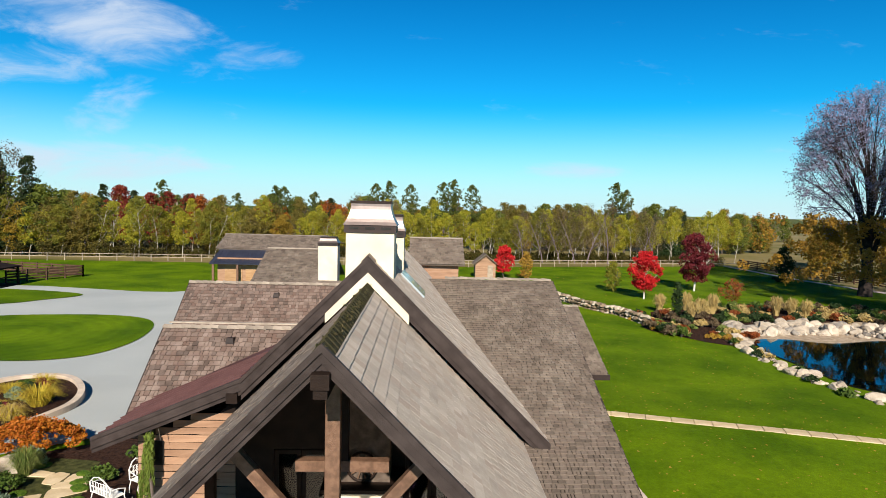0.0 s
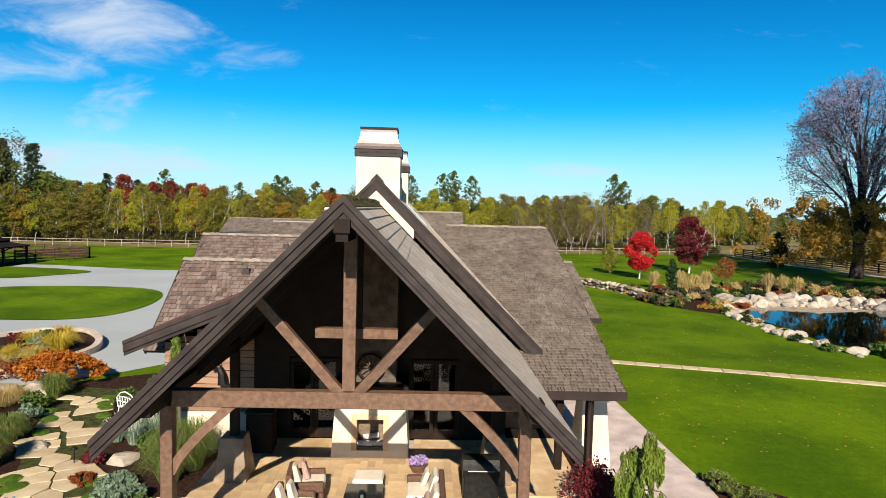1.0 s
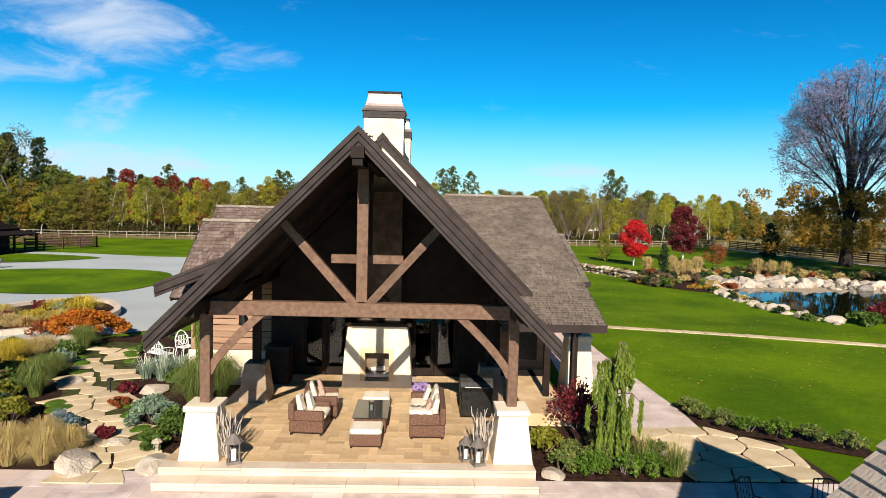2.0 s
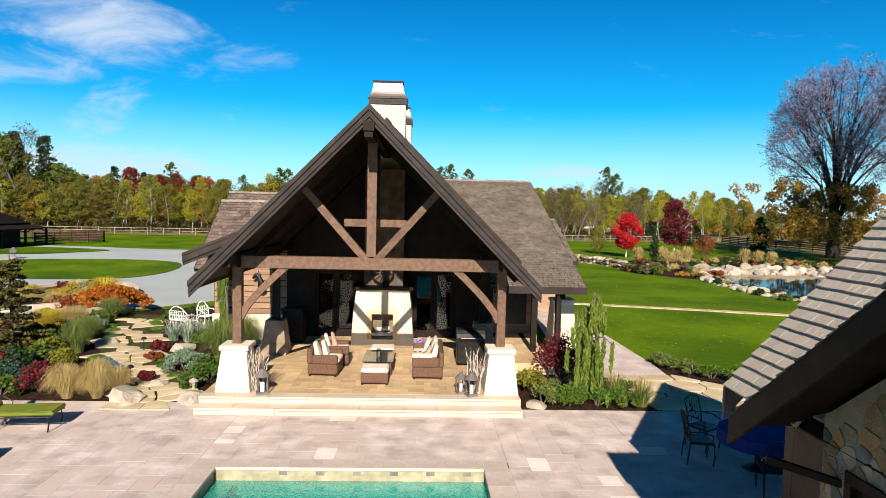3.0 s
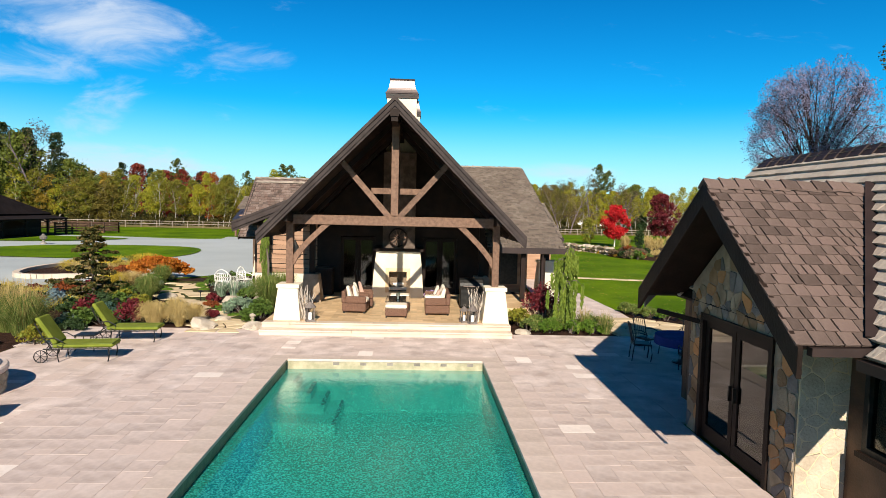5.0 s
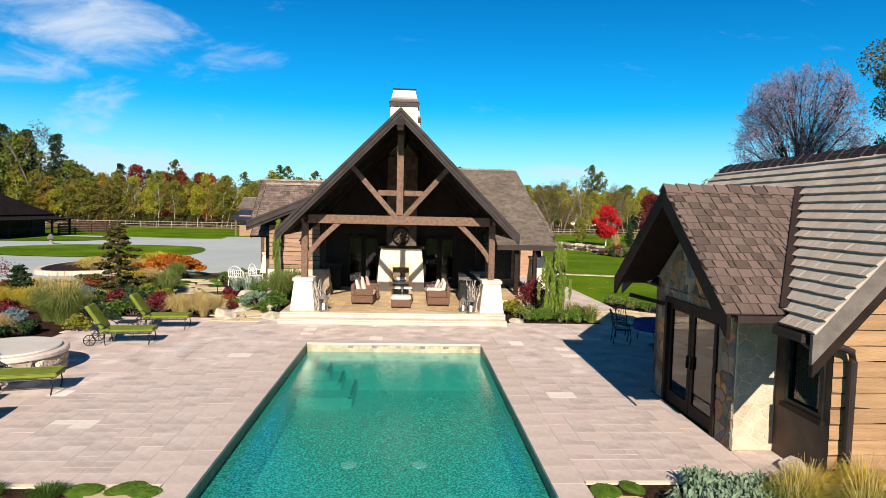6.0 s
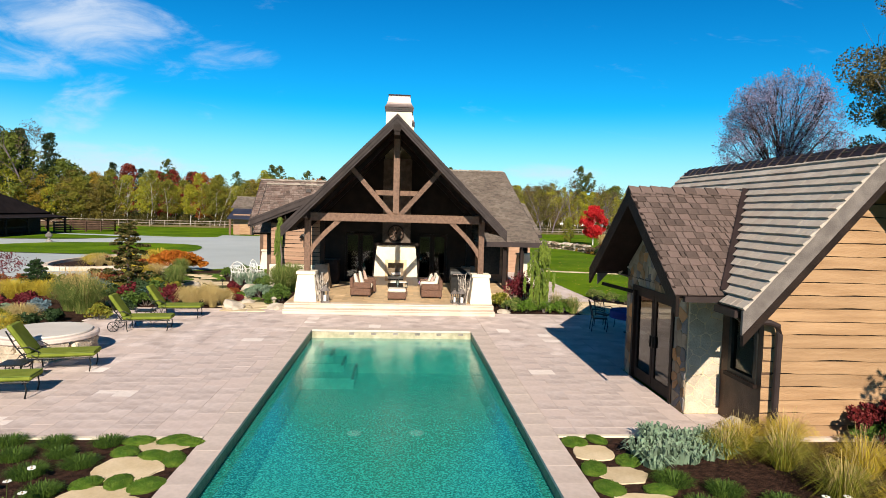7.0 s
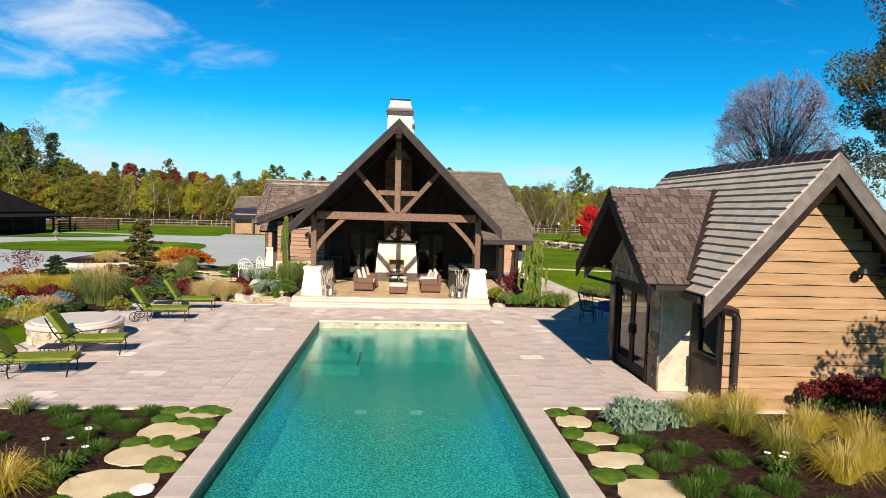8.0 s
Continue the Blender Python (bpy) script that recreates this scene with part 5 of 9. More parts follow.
kinds = [
    wood_tree("birch_tree", "slender pale-barked tree with yellow-green autumn leaves", L_BIRCH, WOOD_BIRCH, 8.2, 0.065, 1, 2400, 0.17, 1.9, 0.3, 0.5),
    wood_tree("birch_tree", "slender pale-barked tree with fading green leaves", L_OLIVE, WOOD_BIRCH, 8.8, 0.065, 2, 2600, 0.17, 2.0, 0.3, 0.5),
    wood_tree("alder_tree", "bushy green tree at the field edge", leafy("alder_leaves", (0.1332, 0.1692, 0.02664), (0.1956, 0.2136, 0.03108), (0.07992, 0.1066, 0.01776), 0.4, 0.35), BARK, 9.0, 0.14, 3, 4600, 0.21, 2.8, 0.12, 0.6),
    wood_tree("maple_tree", "rust-orange autumn tree in the woodland edge", L_FIERY, BARK, 9.0, 0.14, 4, 4200, 0.2, 2.5, 0.15),
    wood_tree("maple_tree", "golden-brown autumn tree in the woodland edge", leafy("olive_gold_leaves", (0.3192, 0.2136, 0.02664), (0.408, 0.2748, 0.03108), (0.2136, 0.1512, 0.02664), 0.4, 0.4), BARK, 8.2, 0.12, 5, 3400, 0.19, 2.3, 0.16),
    wood_tree("maple_tree", "dark wine-red tree in the woodland edge", leafy("crimson_leaves", (0.2304, 0.02664, 0.0222), (0.3192, 0.06216, 0.02664), (0.1248, 0.0222, 0.01776), 0.4, 0.3), BARK, 9.5, 0.18, 6, 4200, 0.2, 2.5, 0.2),
    wood_tree("fir_tree", "tall dark conifer behind the woodland edge", leafy("fir_needles", (0.0296, 0.0518, 0.0185), (0.0518, 0.074, 0.0259), (0.0222, 0.037, 0.0148)), BARK, 13.0, 0.2, 7, 5200, 0.22, 2.2, 0.08, 0.45, 0.4, 0.05, 0.0, 0.12),
    wood_tree("bare_tree", "nearly bare grey tree with thin twigs", L_TWIGGY, TWIG, 10.0, 0.12, 8, 1300, 0.12, 2.4, 0.25, 0.5),
    wood_tree("cottonwood_tree", "tall open green-leaved tree behind the woodland edge", leafy("poplar_leaves", (0.0888, 0.1248, 0.02664), (0.1416, 0.1596, 0.03108), (0.05328, 0.07104, 0.01776), 0.4, 0.35), BARK, 13.0, 0.16, 9, 2200, 0.2, 1.9, 0.4, 0.45, 1.0, 0.12),
    wood_tree("olive_tree", "dull olive-brown bushy tree in the woodland edge", leafy("dull_olive_leaves", (0.1776, 0.1512, 0.03108), (0.2664, 0.204, 0.03552), (0.1066, 0.0888, 0.0222), 0.4, 0.35), BARK, 8.5, 0.12, 10, 4200, 0.2, 2.6, 0.1),
    wood_tree("tall_birch", "tall pale-trunked tree with bright yellow-green crown", L_BIRCH, WOOD_BIRCH, 9.5, 0.06, 12, 1500, 0.16, 1.5, 0.45, 0.45),
]
used = {}


def plant_tree(i, x, y, s):
    k = used.setdefault(i, s)
    first = k == s and i not in planted
    m = Matrix.Translation((x, y, -0.3)) @ Matrix.Rotation(r3.uniform(0, 6.28), 4, "Z")
    if first:
        planted.add(i)
        kinds[i].matrix_basis = m @ Matrix.Diagonal((s, s, s, 1))
    else:
        copy_thing(kinds[i], m @ Matrix.Diagonal((s / k, s / k, s / k, 1)))


planted = set()
for k in range(118):
    x = -98 + k * 1.36 + r3.uniform(-0.7, 0.7)
    y = 103.5 + (x + 60) * 0.11 + r3.uniform(0, 6)
    plant_tree(r3.choice((0, 1, 10, 0, 10, 1, 10) if x > -14 else (0, 1, 9, 4, 1, 10, 0, 1)), x, y, r3.uniform(0.76, 1.06) * (1.12 if x > 0 else 1.12))
for k in range(120):
    x = -142 + k * 1.92 + r3.uniform(-1.2, 1.2)
    y = 131 + (x + 60) * 0.1 + r3.uniform(0, 14)
    plant_tree(r3.choice((2, 9, 4, 1, 0, 2, 9, 4)), x, y, r3.uniform(0.9, 1.2) * (1.12 if x > 5 else 1.14))
for x, i, s in ((-77, 6, 1.35), (-73, 2, 1.75), (-69.5, 7, 1.75), (-75.5, 6, 1.3), (-66.5, 6, 1.2), (-80, 6, 1.25), (-64, 2, 1.25), (-71.5, 6, 1.25)):
    plant_tree(i, x, 105 + 0.1 * (x + 70), s * 1.08)
for x, i, s in ((-58, 6, 1.15), (-55, 5, 1.4), (-52.5, 6, 1.05), (-49.5, 5, 1.25), (-46.5, 5, 1.28), (-42.5, 5, 1.25), (-40.5, 3, 1.3), (-43, 6, 1.0), (-47.5, 8, 1.25), (-34, 8, 1.05), (-28.5, 3, 1.22), (-26.5, 3, 1.15), (-30, 4, 1.15), (-17.5, 3, 1.25), (-15.5, 3, 1.15), (-27, 8, 1.2), (-25.5, 8, 1.18), (-20, 8, 1.1), (-17, 6, 1.0)):
    plant_tree(i, x * 1.1, 124, s * (0.86 if i in (6, 8) else 0.94))
for x, i, s in ((-9, 8, 1.1), (-6.5, 8, 1.15), (-2.5, 8, 1.1), (3.5, 8, 1.15), (5.5, 8, 1.2), (9, 8, 1.12), (13, 7, 1.1), (36.5, 8, 1.22), (38.5, 8, 1.1), (20, 4, 1.15), (28, 7, 0.9), (44, 6, 0.8), (50, 6, 0.85)):
    plant_tree(i, x * 1.2, 139, s * (1.04 if i == 8 else 0.86))
for k in range(46):
    plant_tree(r3.choice((7, 7, 6, 9, 2, 4)), -60 + k * 4.6 + r3.uniform(-2, 2), 196 + r3.uniform(0, 40), r3.uniform(0.7, 1.1))
for k in range(22):
    x, y = 64 + k * 1.9 + r3.uniform(-2, 2), 100 + r3.uniform(-14, 20)
    plant_tree(r3.choice((9, 4, 9, 7)), max(x, 0.66 * y), y, r3.uniform(0.75, 1.0))
for k in range(12):
    plant_tree(9, 58 + k * 3.4, 150 + r3.uniform(-6, 6), 0.55)
for x in (18, 21, 24.5, 27, 30, 33.5, 40, 43, -5, -11):
    plant_tree(7, x + r3.uniform(-1, 1), 108 + 0.1 * x, r3.uniform(0.95, 1.2))
# low scrub under the woodland edge, coloured dark for the shadow among the trunks
sc, sr = [], []
for k in range(420):
    x = -110 + k * 0.43 + r3.uniform(-1, 1)
    if x < 58:
        tall = 1.0 if x < -14 else 0.45
        sc.append((x, 103 + (x + 60) * 0.11 + r3.uniform(-0.5, 9), r3.uniform(0.1, 1.5) * tall)), sr.append(r3.uniform(0.7, 1.5) * (0.6 + 0.4 * tall))
v, f = leaf_cloud(sc, sr, 60000, 0.2)
tagged(raw("undergrowth", v, f, L_SCRUB), "tangled green and brown undergrowth along the fence", "undergrowth", kind="stuff")
hd = []
for k in range(60):
    hd.append((46 + r3.uniform(0, 6), 118 + r3.uniform(0, 3), r3.uniform(0.5, 3.2)))
tagged(raw("hedge", *leaf_cloud(hd, [1.0] * 60, 7000, 0.2), L_DARK), "clipped dark green hedge beyond the fence", "hedge")
# far wooded rise
hv, hf, n = [], [], 160
for i in range(n + 1):
    a = radians(-75 + 150 * i / n)
    d = 620
    h = 5 + 6 * noise.noise((i * 0.13, 0, 0)) + 5 * noise.noise((i * 0.7, 3, 0)) + 3 * noise.noise((i * 2.3, 5, 0))
    hv += [(d * math.sin(a), d * math.cos(a), -2), (d * math.sin(a) * 1.02, d * math.cos(a) * 1.02, h)]
    if i:
        hf.append((2 * i - 2, 2 * i, 2 * i + 1, 2 * i - 1))
tagged(raw("backdrop", hv, hf, mat("far_wood", (0.04, 0.055, 0.025), (0.07, 0.08, 0.035), 0.05, 0.95, 0.0, 0.3)), "low wooded horizon", "far woods", kind="structure")

tree("red_maple", "small scarlet-leaved maple with pale slim trunk", (24.6, 66.9, -0.3), 5.5, 0.09, BIRCH, L_RED, 5200, 0.15, 1.7, 0.26, 2, 0.6, 21, 0.3, 0.7)
tree("dark_maple", "wine-red leaved round tree on the lawn", (33.7, 74.6, -0.3), 7.3, 0.13, BIRCH, L_WINE, 5600, 0.18, 2.35, 0.22, 2, 0.6, 22, 0.28, 0.7, gap=0.03)
tree("young_birch", "small upright yellowing tree on the lawn", (22.8, 72.5, -0.3), 3.7, 0.06, BARK, L_YELLOW, 1400, 0.15, 1.0, 0.1, 2, 0.45, 23, 0.12, 0.7)
tree("young_birch", "small golden tree beside the garden cabin", (14.2, 83.5, -0.3), 4.0, 0.06, BARK, L_GOLD, 1500, 0.16, 1.0, 0.08, 2, 0.45, 24, 0.1, 0.7, shape=0.7)
tree("red_maple", "small scarlet tree beside the garden cabin", (11.3, 84.2, -0.3), 4.6, 0.07, BARK, L_RED, 2400, 0.18, 1.4, 0.25, 2, 0.6, 25, 0.3, 0.7)
tree("young_pine", "small dark evergreen by the lawn's edge", (52, 86.5, -0.3), 5.2, 0.09, BARK, L_DARK, 2400, 0.2, 1.5, 0.06, 2, 0.6, 26, 0.08, 0.1, shape=0.7)
tree("young_cherry", "small thin tree with brownish leaves near the pond", (31.4, 60.9, -0.3), 3.1, 0.05, BARK, L_RUST, 700, 0.13, 1.3, 0.4, 2, 0.7, 27, 0.4, 0.6)
# the great maple
big = thing("old_maple", "huge maple, bare purple twigs above and golden leaves below", "tree", (54.2, 73, -0.3))
rt = random.Random(5)
bmt = tube([(0, 0, -0.3), (0.1, 0, 3), (-0.1, 0.1, 7), (0.1, 0, 12), (0, 0, 17)], [0.85, 0.66, 0.55, 0.36, 0.15], 9, None, False)
tips0, tv, tf = [], [], []
CZ, CR, CH = 15.5, 9.3, 11.0


def bough(p, q, r0, r1, sides=5, sag=0.12):
    m = p.lerp(q, 0.5) + Vector((0, 0, -sag * (q - p).length)) + Vector((rt.gauss(0, 0.04), rt.gauss(0, 0.04), 0)) * (q - p).length
    tube([p, p.lerp(m, 0.6), m.lerp(q, 0.4), q], [r0, r0 * 0.75, (r0 + r1) / 2, r1], sides, bmt, False)
    return m


def shell(d, k):
    return Vector((d.x * CR * k, d.y * CR * k, CZ + d.z * CH * k))


def twig(q, d2):
    s = Vector((rt.gauss(0, 1), rt.gauss(0, 1), rt.gauss(0, 1))).normalized() * 0.014
    n0 = len(tv)
    tv.extend((q - s, q + s, q + d2))
    tf.append((n0, n0 + 1, n0 + 2))


def nudge(d, k):
    return (d + Vector((rt.gauss(0, k), rt.gauss(0, k), rt.gauss(0, k)))).normalized()


for i in range(15):
    a, el = i * 2.4 + rt.uniform(-0.3, 0.3), math.asin(min(0.97, -0.35 + 1.35 * (i + rt.random()) / 15))
    d = Vector((math.cos(a) * math.cos(el), math.sin(a) * math.cos(el), math.sin(el)))
    p, end = Vector((0, 0, 3.4 + 7.5 * i / 15)), shell(d, rt.uniform(0.6, 0.72))
    bend = p.lerp(end, 0.45) + Vector((-d.x, -d.y, 1.2)) * rt.uniform(0.5, 1.1)
    bough(p, bend, 0.26, 0.17, 6, 0.0), bough(bend, end, 0.17, 0.07, 5, -0.06)
    for j in range(8):
        f = (j + rt.random()) / 8
        b0 = p.lerp(bend, 0.5 + f) if f < 0.5 else bend.lerp(end, f * 2 - 1)
        d2 = nudge(d, 0.42)
        e1 = shell(d2, rt.uniform(0.78, 0.92))
        bough(b0, e1, 0.055, 0.022, 4, -0.1)
        for m in range(8):
            b1 = b0.lerp(e1, rt.uniform(0.25, 0.98))
            d3 = nudge(d2, 0.24)
            e2 = shell(d3, rt.uniform(0.82, 1.01))
            e2 = b1 + (e2 - b1) * min(1.0, 3.4 / max(0.1, (e2 - b1).length))
            bough(b1, e2, 0.02, 0.008, 3, -0.08)
            tips0 += [e2, b1.lerp(e2, 0.7)]
            for _ in range(14):
                twig(b1.lerp(e2, rt.uniform(0.2, 1.0)), (nudge(d3, 0.7) + Vector((0, 0, 0.3))) * rt.uniform(0.3, 0.9))
part("trunk", bmt, mat("dark_maple_bark", (0.02, 0.016, 0.016), (0.045, 0.035, 0.032), 3, 0.95, 0.8, 18, dist=0.04), big)
tagged(raw("twigs", tv, tf, mat("plum_twig", (0.07, 0.05, 0.06), (0.13, 0.1, 0.12), 2, 0.9, 0.0, 10), big, "fine purple-grey twigs"), kind="stuff")
v, f = leaf_cloud([tuple(p) for p in tips0], [0.6] * len(tips0), 30000, 0.125)
tagged(raw("bud_clusters", v, f, leafy("mauve_buds", (0.27, 0.25, 0.4), (0.4, 0.37, 0.54), (0.1, 0.075, 0.085)), big, "mauve-grey buds and last leaves"), kind="stuff")
lows = [tuple(p) for p in tips0 if p.z < 9] + [(rt.gauss(-2, 6.0), rt.gauss(-1, 4), rt.uniform(2.2, 9.5)) for _ in range(150)]
v, f = leaf_cloud(lows, [0.75] * len(lows), 15000, 0.2)
raw("foliage", v, f, leafy("maple_gold_leaves", (0.36, 0.2, 0.03), (0.48, 0.27, 0.035), (0.2, 0.11, 0.025), 0.35, 0.4), big, "thinning golden leaves")
tree("oak_tree", "tall tree with brown-green leaves beyond the pool house", (51.2, 39, -0.3), 33, 0.5, BARK, leafy("olive_brown_leaves", (0.055, 0.055, 0.03), (0.1, 0.085, 0.035), (0.2, 0.135, 0.04)), 80000, 0.19, 10.5, 0.14, 3, 0.6, 33, 0.2, 0.5, gap=0.07, reach=0.66)

# tree out of view, added to cast dappled shade on the cedar gable
tree("garden_maple", "unseen open tree that shades the pool house gable", (8.8, -9.2, -0.05), 5.6, 0.08, BARK, L_RUST, 4200, 0.09, 2.1, 0.4, 2, 0.7, 34, 0.3, 0.6, gap=0.05)

# ---- fences ----
fence = thing("field_fence", "pale weathered post and rail fence along the field", "fence")
pts = [(-95, 94.5), (-66, 96), (-33, 99.5), (5, 99), (25, 104), (45, 108.3), (58, 111)]
for (ax, ay), (bx, by) in zip(pts, pts[1:]):
    n = max(1, round(math.hypot(bx - ax, by - ay) / 2.6))
    for z in (0.8, 0.35):
        part("rail", beam((ax, ay, z), (bx, by, z), 0.05, 0.08), FENCE_PALE, fence)
    for i in range(n):
        x, y = ax + (bx - ax) * i / n, ay + (by - ay) * i / n
        part("post", box(x - 0.05, x + 0.05, y - 0.05, y + 0.05, -0.35, 0.9), FENCE_PALE, fence)
fence2 = thing("paddock_fence", "dark brown paddock fence of posts and rails", "fence")
for (ax, ay), (bx, by) in (((58.3, 110.5), (60, 95.5)), ((60, 95.5), (63.2, 81)), ((63.2, 81), (69, 62)), ((-46.2, 69.4), (-42, 77)), ((-42, 77), (-60, 82))):
    n = max(1, round(math.hypot(bx - ax, by - ay) / 2.4))
    for z in (1.0, 0.68, 0.36, 0.05):
        part("rail", beam((ax, ay, z), (bx, by, z), 0.05, 0.2), FENCE_DARK, fence2)
    for i in range(n + 1):
        x, y = ax + (bx - ax) * i / n, ay + (by - ay) * i / n
        part("post", box(x - 0.08, x + 0.08, y - 0.08, y + 0.08, -0.35, 1.15), FENCE_DARK, fence2)

# ---- outbuildings ----
garage = thing("garage", "far garage with blue metal porch roof and wooden doors", "garage")
part("wall", box(-24.9, -13.2, 75.2, 89, -0.3, 2.6), CEDAR_DULL, garage)
slab_roof(garage, "metal_roof", [(-25.5, 74, 2.0), (-19.2, 74, 2.0), (-19.2, 78, 3.45), (-25.5, 78, 3.45)], 0.12, ROOF_METAL, "blue-grey metal roof")
for i in range(14):
    x = -25.45 + i * 0.48
    part("seam", beam((x, 74, 2.03), (x, 78, 3.48), 0.04, 0.05), ROOF_METAL, garage)
slab_roof(garage, "roof", [(-25.9, 77.8, 3.52), (-12.5, 77.8, 3.52), (-12.5, 82, 5.15), (-26.1, 82, 5.15)], 0.15, SHAKE)
slab_roof(garage, "roof", [(-26.1, 82, 5.15), (-12.5, 82, 5.15), (-12.5, 89.5, 2.4), (-25.9, 89.5, 2.4)], 0.15, SHAKE)
part("ridge_cap", beam((-26.1, 82, 5.18), (-12.5, 82, 5.18), 0.3, 0.08), CAP_PALE, garage)
for x in (-25.1, -22.2, -19.4):
    part("post", box(x - 0.12, x + 0.12, 74.1, 74.34, -0.3, 2.0), TIMBER, garage)
for x in (-24.0, -21.5):
    part("door", box(x, x + 2.1, 75.13, 75.19, -0.25, 1.9), CEDAR, garage, "wooden garage door")
stable = thing("stable", "dark timber stable with open porch at the lawn's edge", "stable")
STABLE_ROOF = mat("dark_shingle", (0.011, 0.0075, 0.007), (0.02, 0.014, 0.013), 1, 0.9, 0.5, 6, spec=0.1)
part("wall", box(-64, -47.6, 51.5, 68.9, -0.3, 2.5), DARKWOOD, stable)
slab_roof(stable, "roof", [(-65, 50, 2.3), (-46.4, 50, 2.3), (-50.5, 59, 6.1), (-65, 59, 6.1)], 0.2, STABLE_ROOF)
slab_roof(stable, "roof", [(-65, 59, 6.1), (-50.5, 59, 6.1), (-46.4, 69, 2.3), (-65, 69, 2.3)], 0.2, STABLE_ROOF)
slab_roof(stable, "roof", [(-50.5, 59, 6.1), (-46.4, 50, 2.3), (-46.4, 69, 2.3)], 0.2, STABLE_ROOF)
slab_roof(stable, "porch_roof", [(-47.6, 53, 2.25), (-44.2, 53, 1.8), (-44.2, 69, 1.8), (-47.6, 69, 2.25)], 0.14, STABLE_ROOF)
for y in (53.3, 57, 61, 65, 68.8):
    part("porch_post", box(-44.6, -44.4, y - 0.1, y + 0.1, -0.3, 1.8), DARKWOOD, stable)
for y0 in (53.3, 57, 61, 65):
    for k in range(4):
        t0, t1 = k / 4, (k + 1) / 4
        part("arch_brace", beam((-44.5, y0 + 3.9 * t0, 1.35 + 0.35 * math.sin(math.pi * t0)), (-44.5, y0 + 3.9 * t1, 1.35 + 0.35 * math.sin(math.pi * t1)), 0.08, 0.12), DARKWOOD, stable)
part("porch_rail", beam((-44.5, 53.3, 0.7), (-44.5, 68.8, 0.7), 0.08, 0.12), DARKWOOD, stable)
# dark slab added over the ground to give the shade beneath the porch roof
part("porch_floor", box(-50, -44.2, 53, 69, -0.32, -0.2), SOIL, stable)
cabin = thing("garden_cabin", "small wooden garden cabin with a pale door", "cabin")
part("wall", box(7.3, 10.1, 84, 86.5, -0.35, 1.8), CEDAR_DULL, cabin)
gc = bmesh.new()
q = [(7.3, 1.8), (10.1, 1.8), (8.7, 2.95)]
a, b = [gc.verts.new((x, 84.0, z)) for x, z in q], [gc.verts.new((x, 86.5, z)) for x, z in q]
gc.faces.new(a), gc.faces.new(b[::-1])
for i in range(3):
    gc.faces.new((a[i], b[i], b[(i + 1) % 3], a[(i + 1) % 3]))
part("gable", gc, CEDAR_DULL, cabin)
for s in (-1, 1):
    slab_roof(cabin, "roof", [(8.7, 83.6, 3.1), (8.7 + s * 1.75, 83.6, 1.65), (8.7 + s * 1.75, 86.8, 1.65), (8.7, 86.8, 3.1)], 0.1, SHAKE)
part("door", box(9.0, 9.75, 83.95, 84.0, -0.3, 1.5), FENCE_PALE, cabin)
for x, y, w, h in ((62, 205, 13, 4.5), (80, 210, 10, 4.0), (-98, 178, 14, 5)):
    hs = thing("far_house", "distant pale house among trees", "house", (x, y, -0.3))
    part("wall", box(-w / 2, w / 2, -4, 4, 0, h * 0.62), WHITE_PAINT, hs)
    for s in (-1, 1):
        slab_roof(hs, "roof", [(-w / 2 - 0.5, s * 4.6, h * 0.58), (w / 2 + 0.5, s * 4.6, h * 0.58), (w / 2 + 0.5, 0, h), (-w / 2 - 0.5, 0, h)], 0.2, BARGE_GREY)
    for i in range(3):
        part("window", box(-w * 0.3 + i * w * 0.3 - 0.6, -w * 0.3 + i * w * 0.3 + 0.6, -4.05, -4.0, h * 0.2, h * 0.45), IRON, hs)
pole = thing("utility_pole", "tall bare wooden utility pole beyond the fence", "pole", (-44.5, 112, -0.3))
part("shaft", tube([(0, 0, 0), (0, 0, 9.5)], [0.16, 0.11], 8), FENCE_PALE, pole)

# ---- pond, rocks, right-hand garden ----
pond_line = smooth_loop([(25.4, 45.6), (24.2, 41.5), (24.4, 37.5), (24.6, 33.5), (28, 30.6), (36, 29.5), (45, 32), (47, 40), (42, 46.5), (35.5, 46.2), (31, 45), (28, 46.2)])
pond = thing("pond", "still dark pond reflecting the sky", "pond", kind="structure")
part("bed", sheet(pond_line, 0.015), POND_BED, pond)
part("water", sheet(pond_line, 0.1), POND, pond, "still dark water")
rk = random.Random(3)
tagged(part("gravel_bank", sheet(smooth_loop([(23.2, 44.5), (24.0, 48.5), (28, 51.5), (36, 54), (45, 54.5), (50, 50), (47, 44), (42, 46.3), (35.5, 46), (31, 44.8), (28, 46), (25.6, 45.4)]), 0.05), mat("tan_gravel", (0.3, 0.23, 0.16), (0.46, 0.37, 0.28), 2.5, 0.95, 1.0, 9, dist=0.08)), "tan rubble and gravel on the pond bank", "gravel", kind="structure")
near_line = ((24.2, 48.4), (22.9, 43.0), (22.6, 38.0), (22.6, 34.4), (23.4, 32.2), (24.0, 30.0))
k = 0
for (ax, ay), (bx, by) in zip(near_line, near_line[1:]):
    n = int(math.hypot(bx - ax, by - ay) / 0.62)
    for i in range(n):
        x, y = ax + (bx - ax) * i / n, ay + (by - ay) * i / n
        k += 1
        for off in (0.0, 0.85):
            s = rk.choice((0.3, 0.4, 0.55, 0.8)) * rk.uniform(0.85, 1.15)
            rock("boulder", (x + off + rk.uniform(-0.3, 0.4), y + rk.uniform(-0.3, 0.3), -0.36), (s * 1.2, s, s * 1.05), ROCK, "pale rounded boulder on the pond's edge", "rock", "pond boulders", rk.uniform(0, 360), k + int(off * 10))
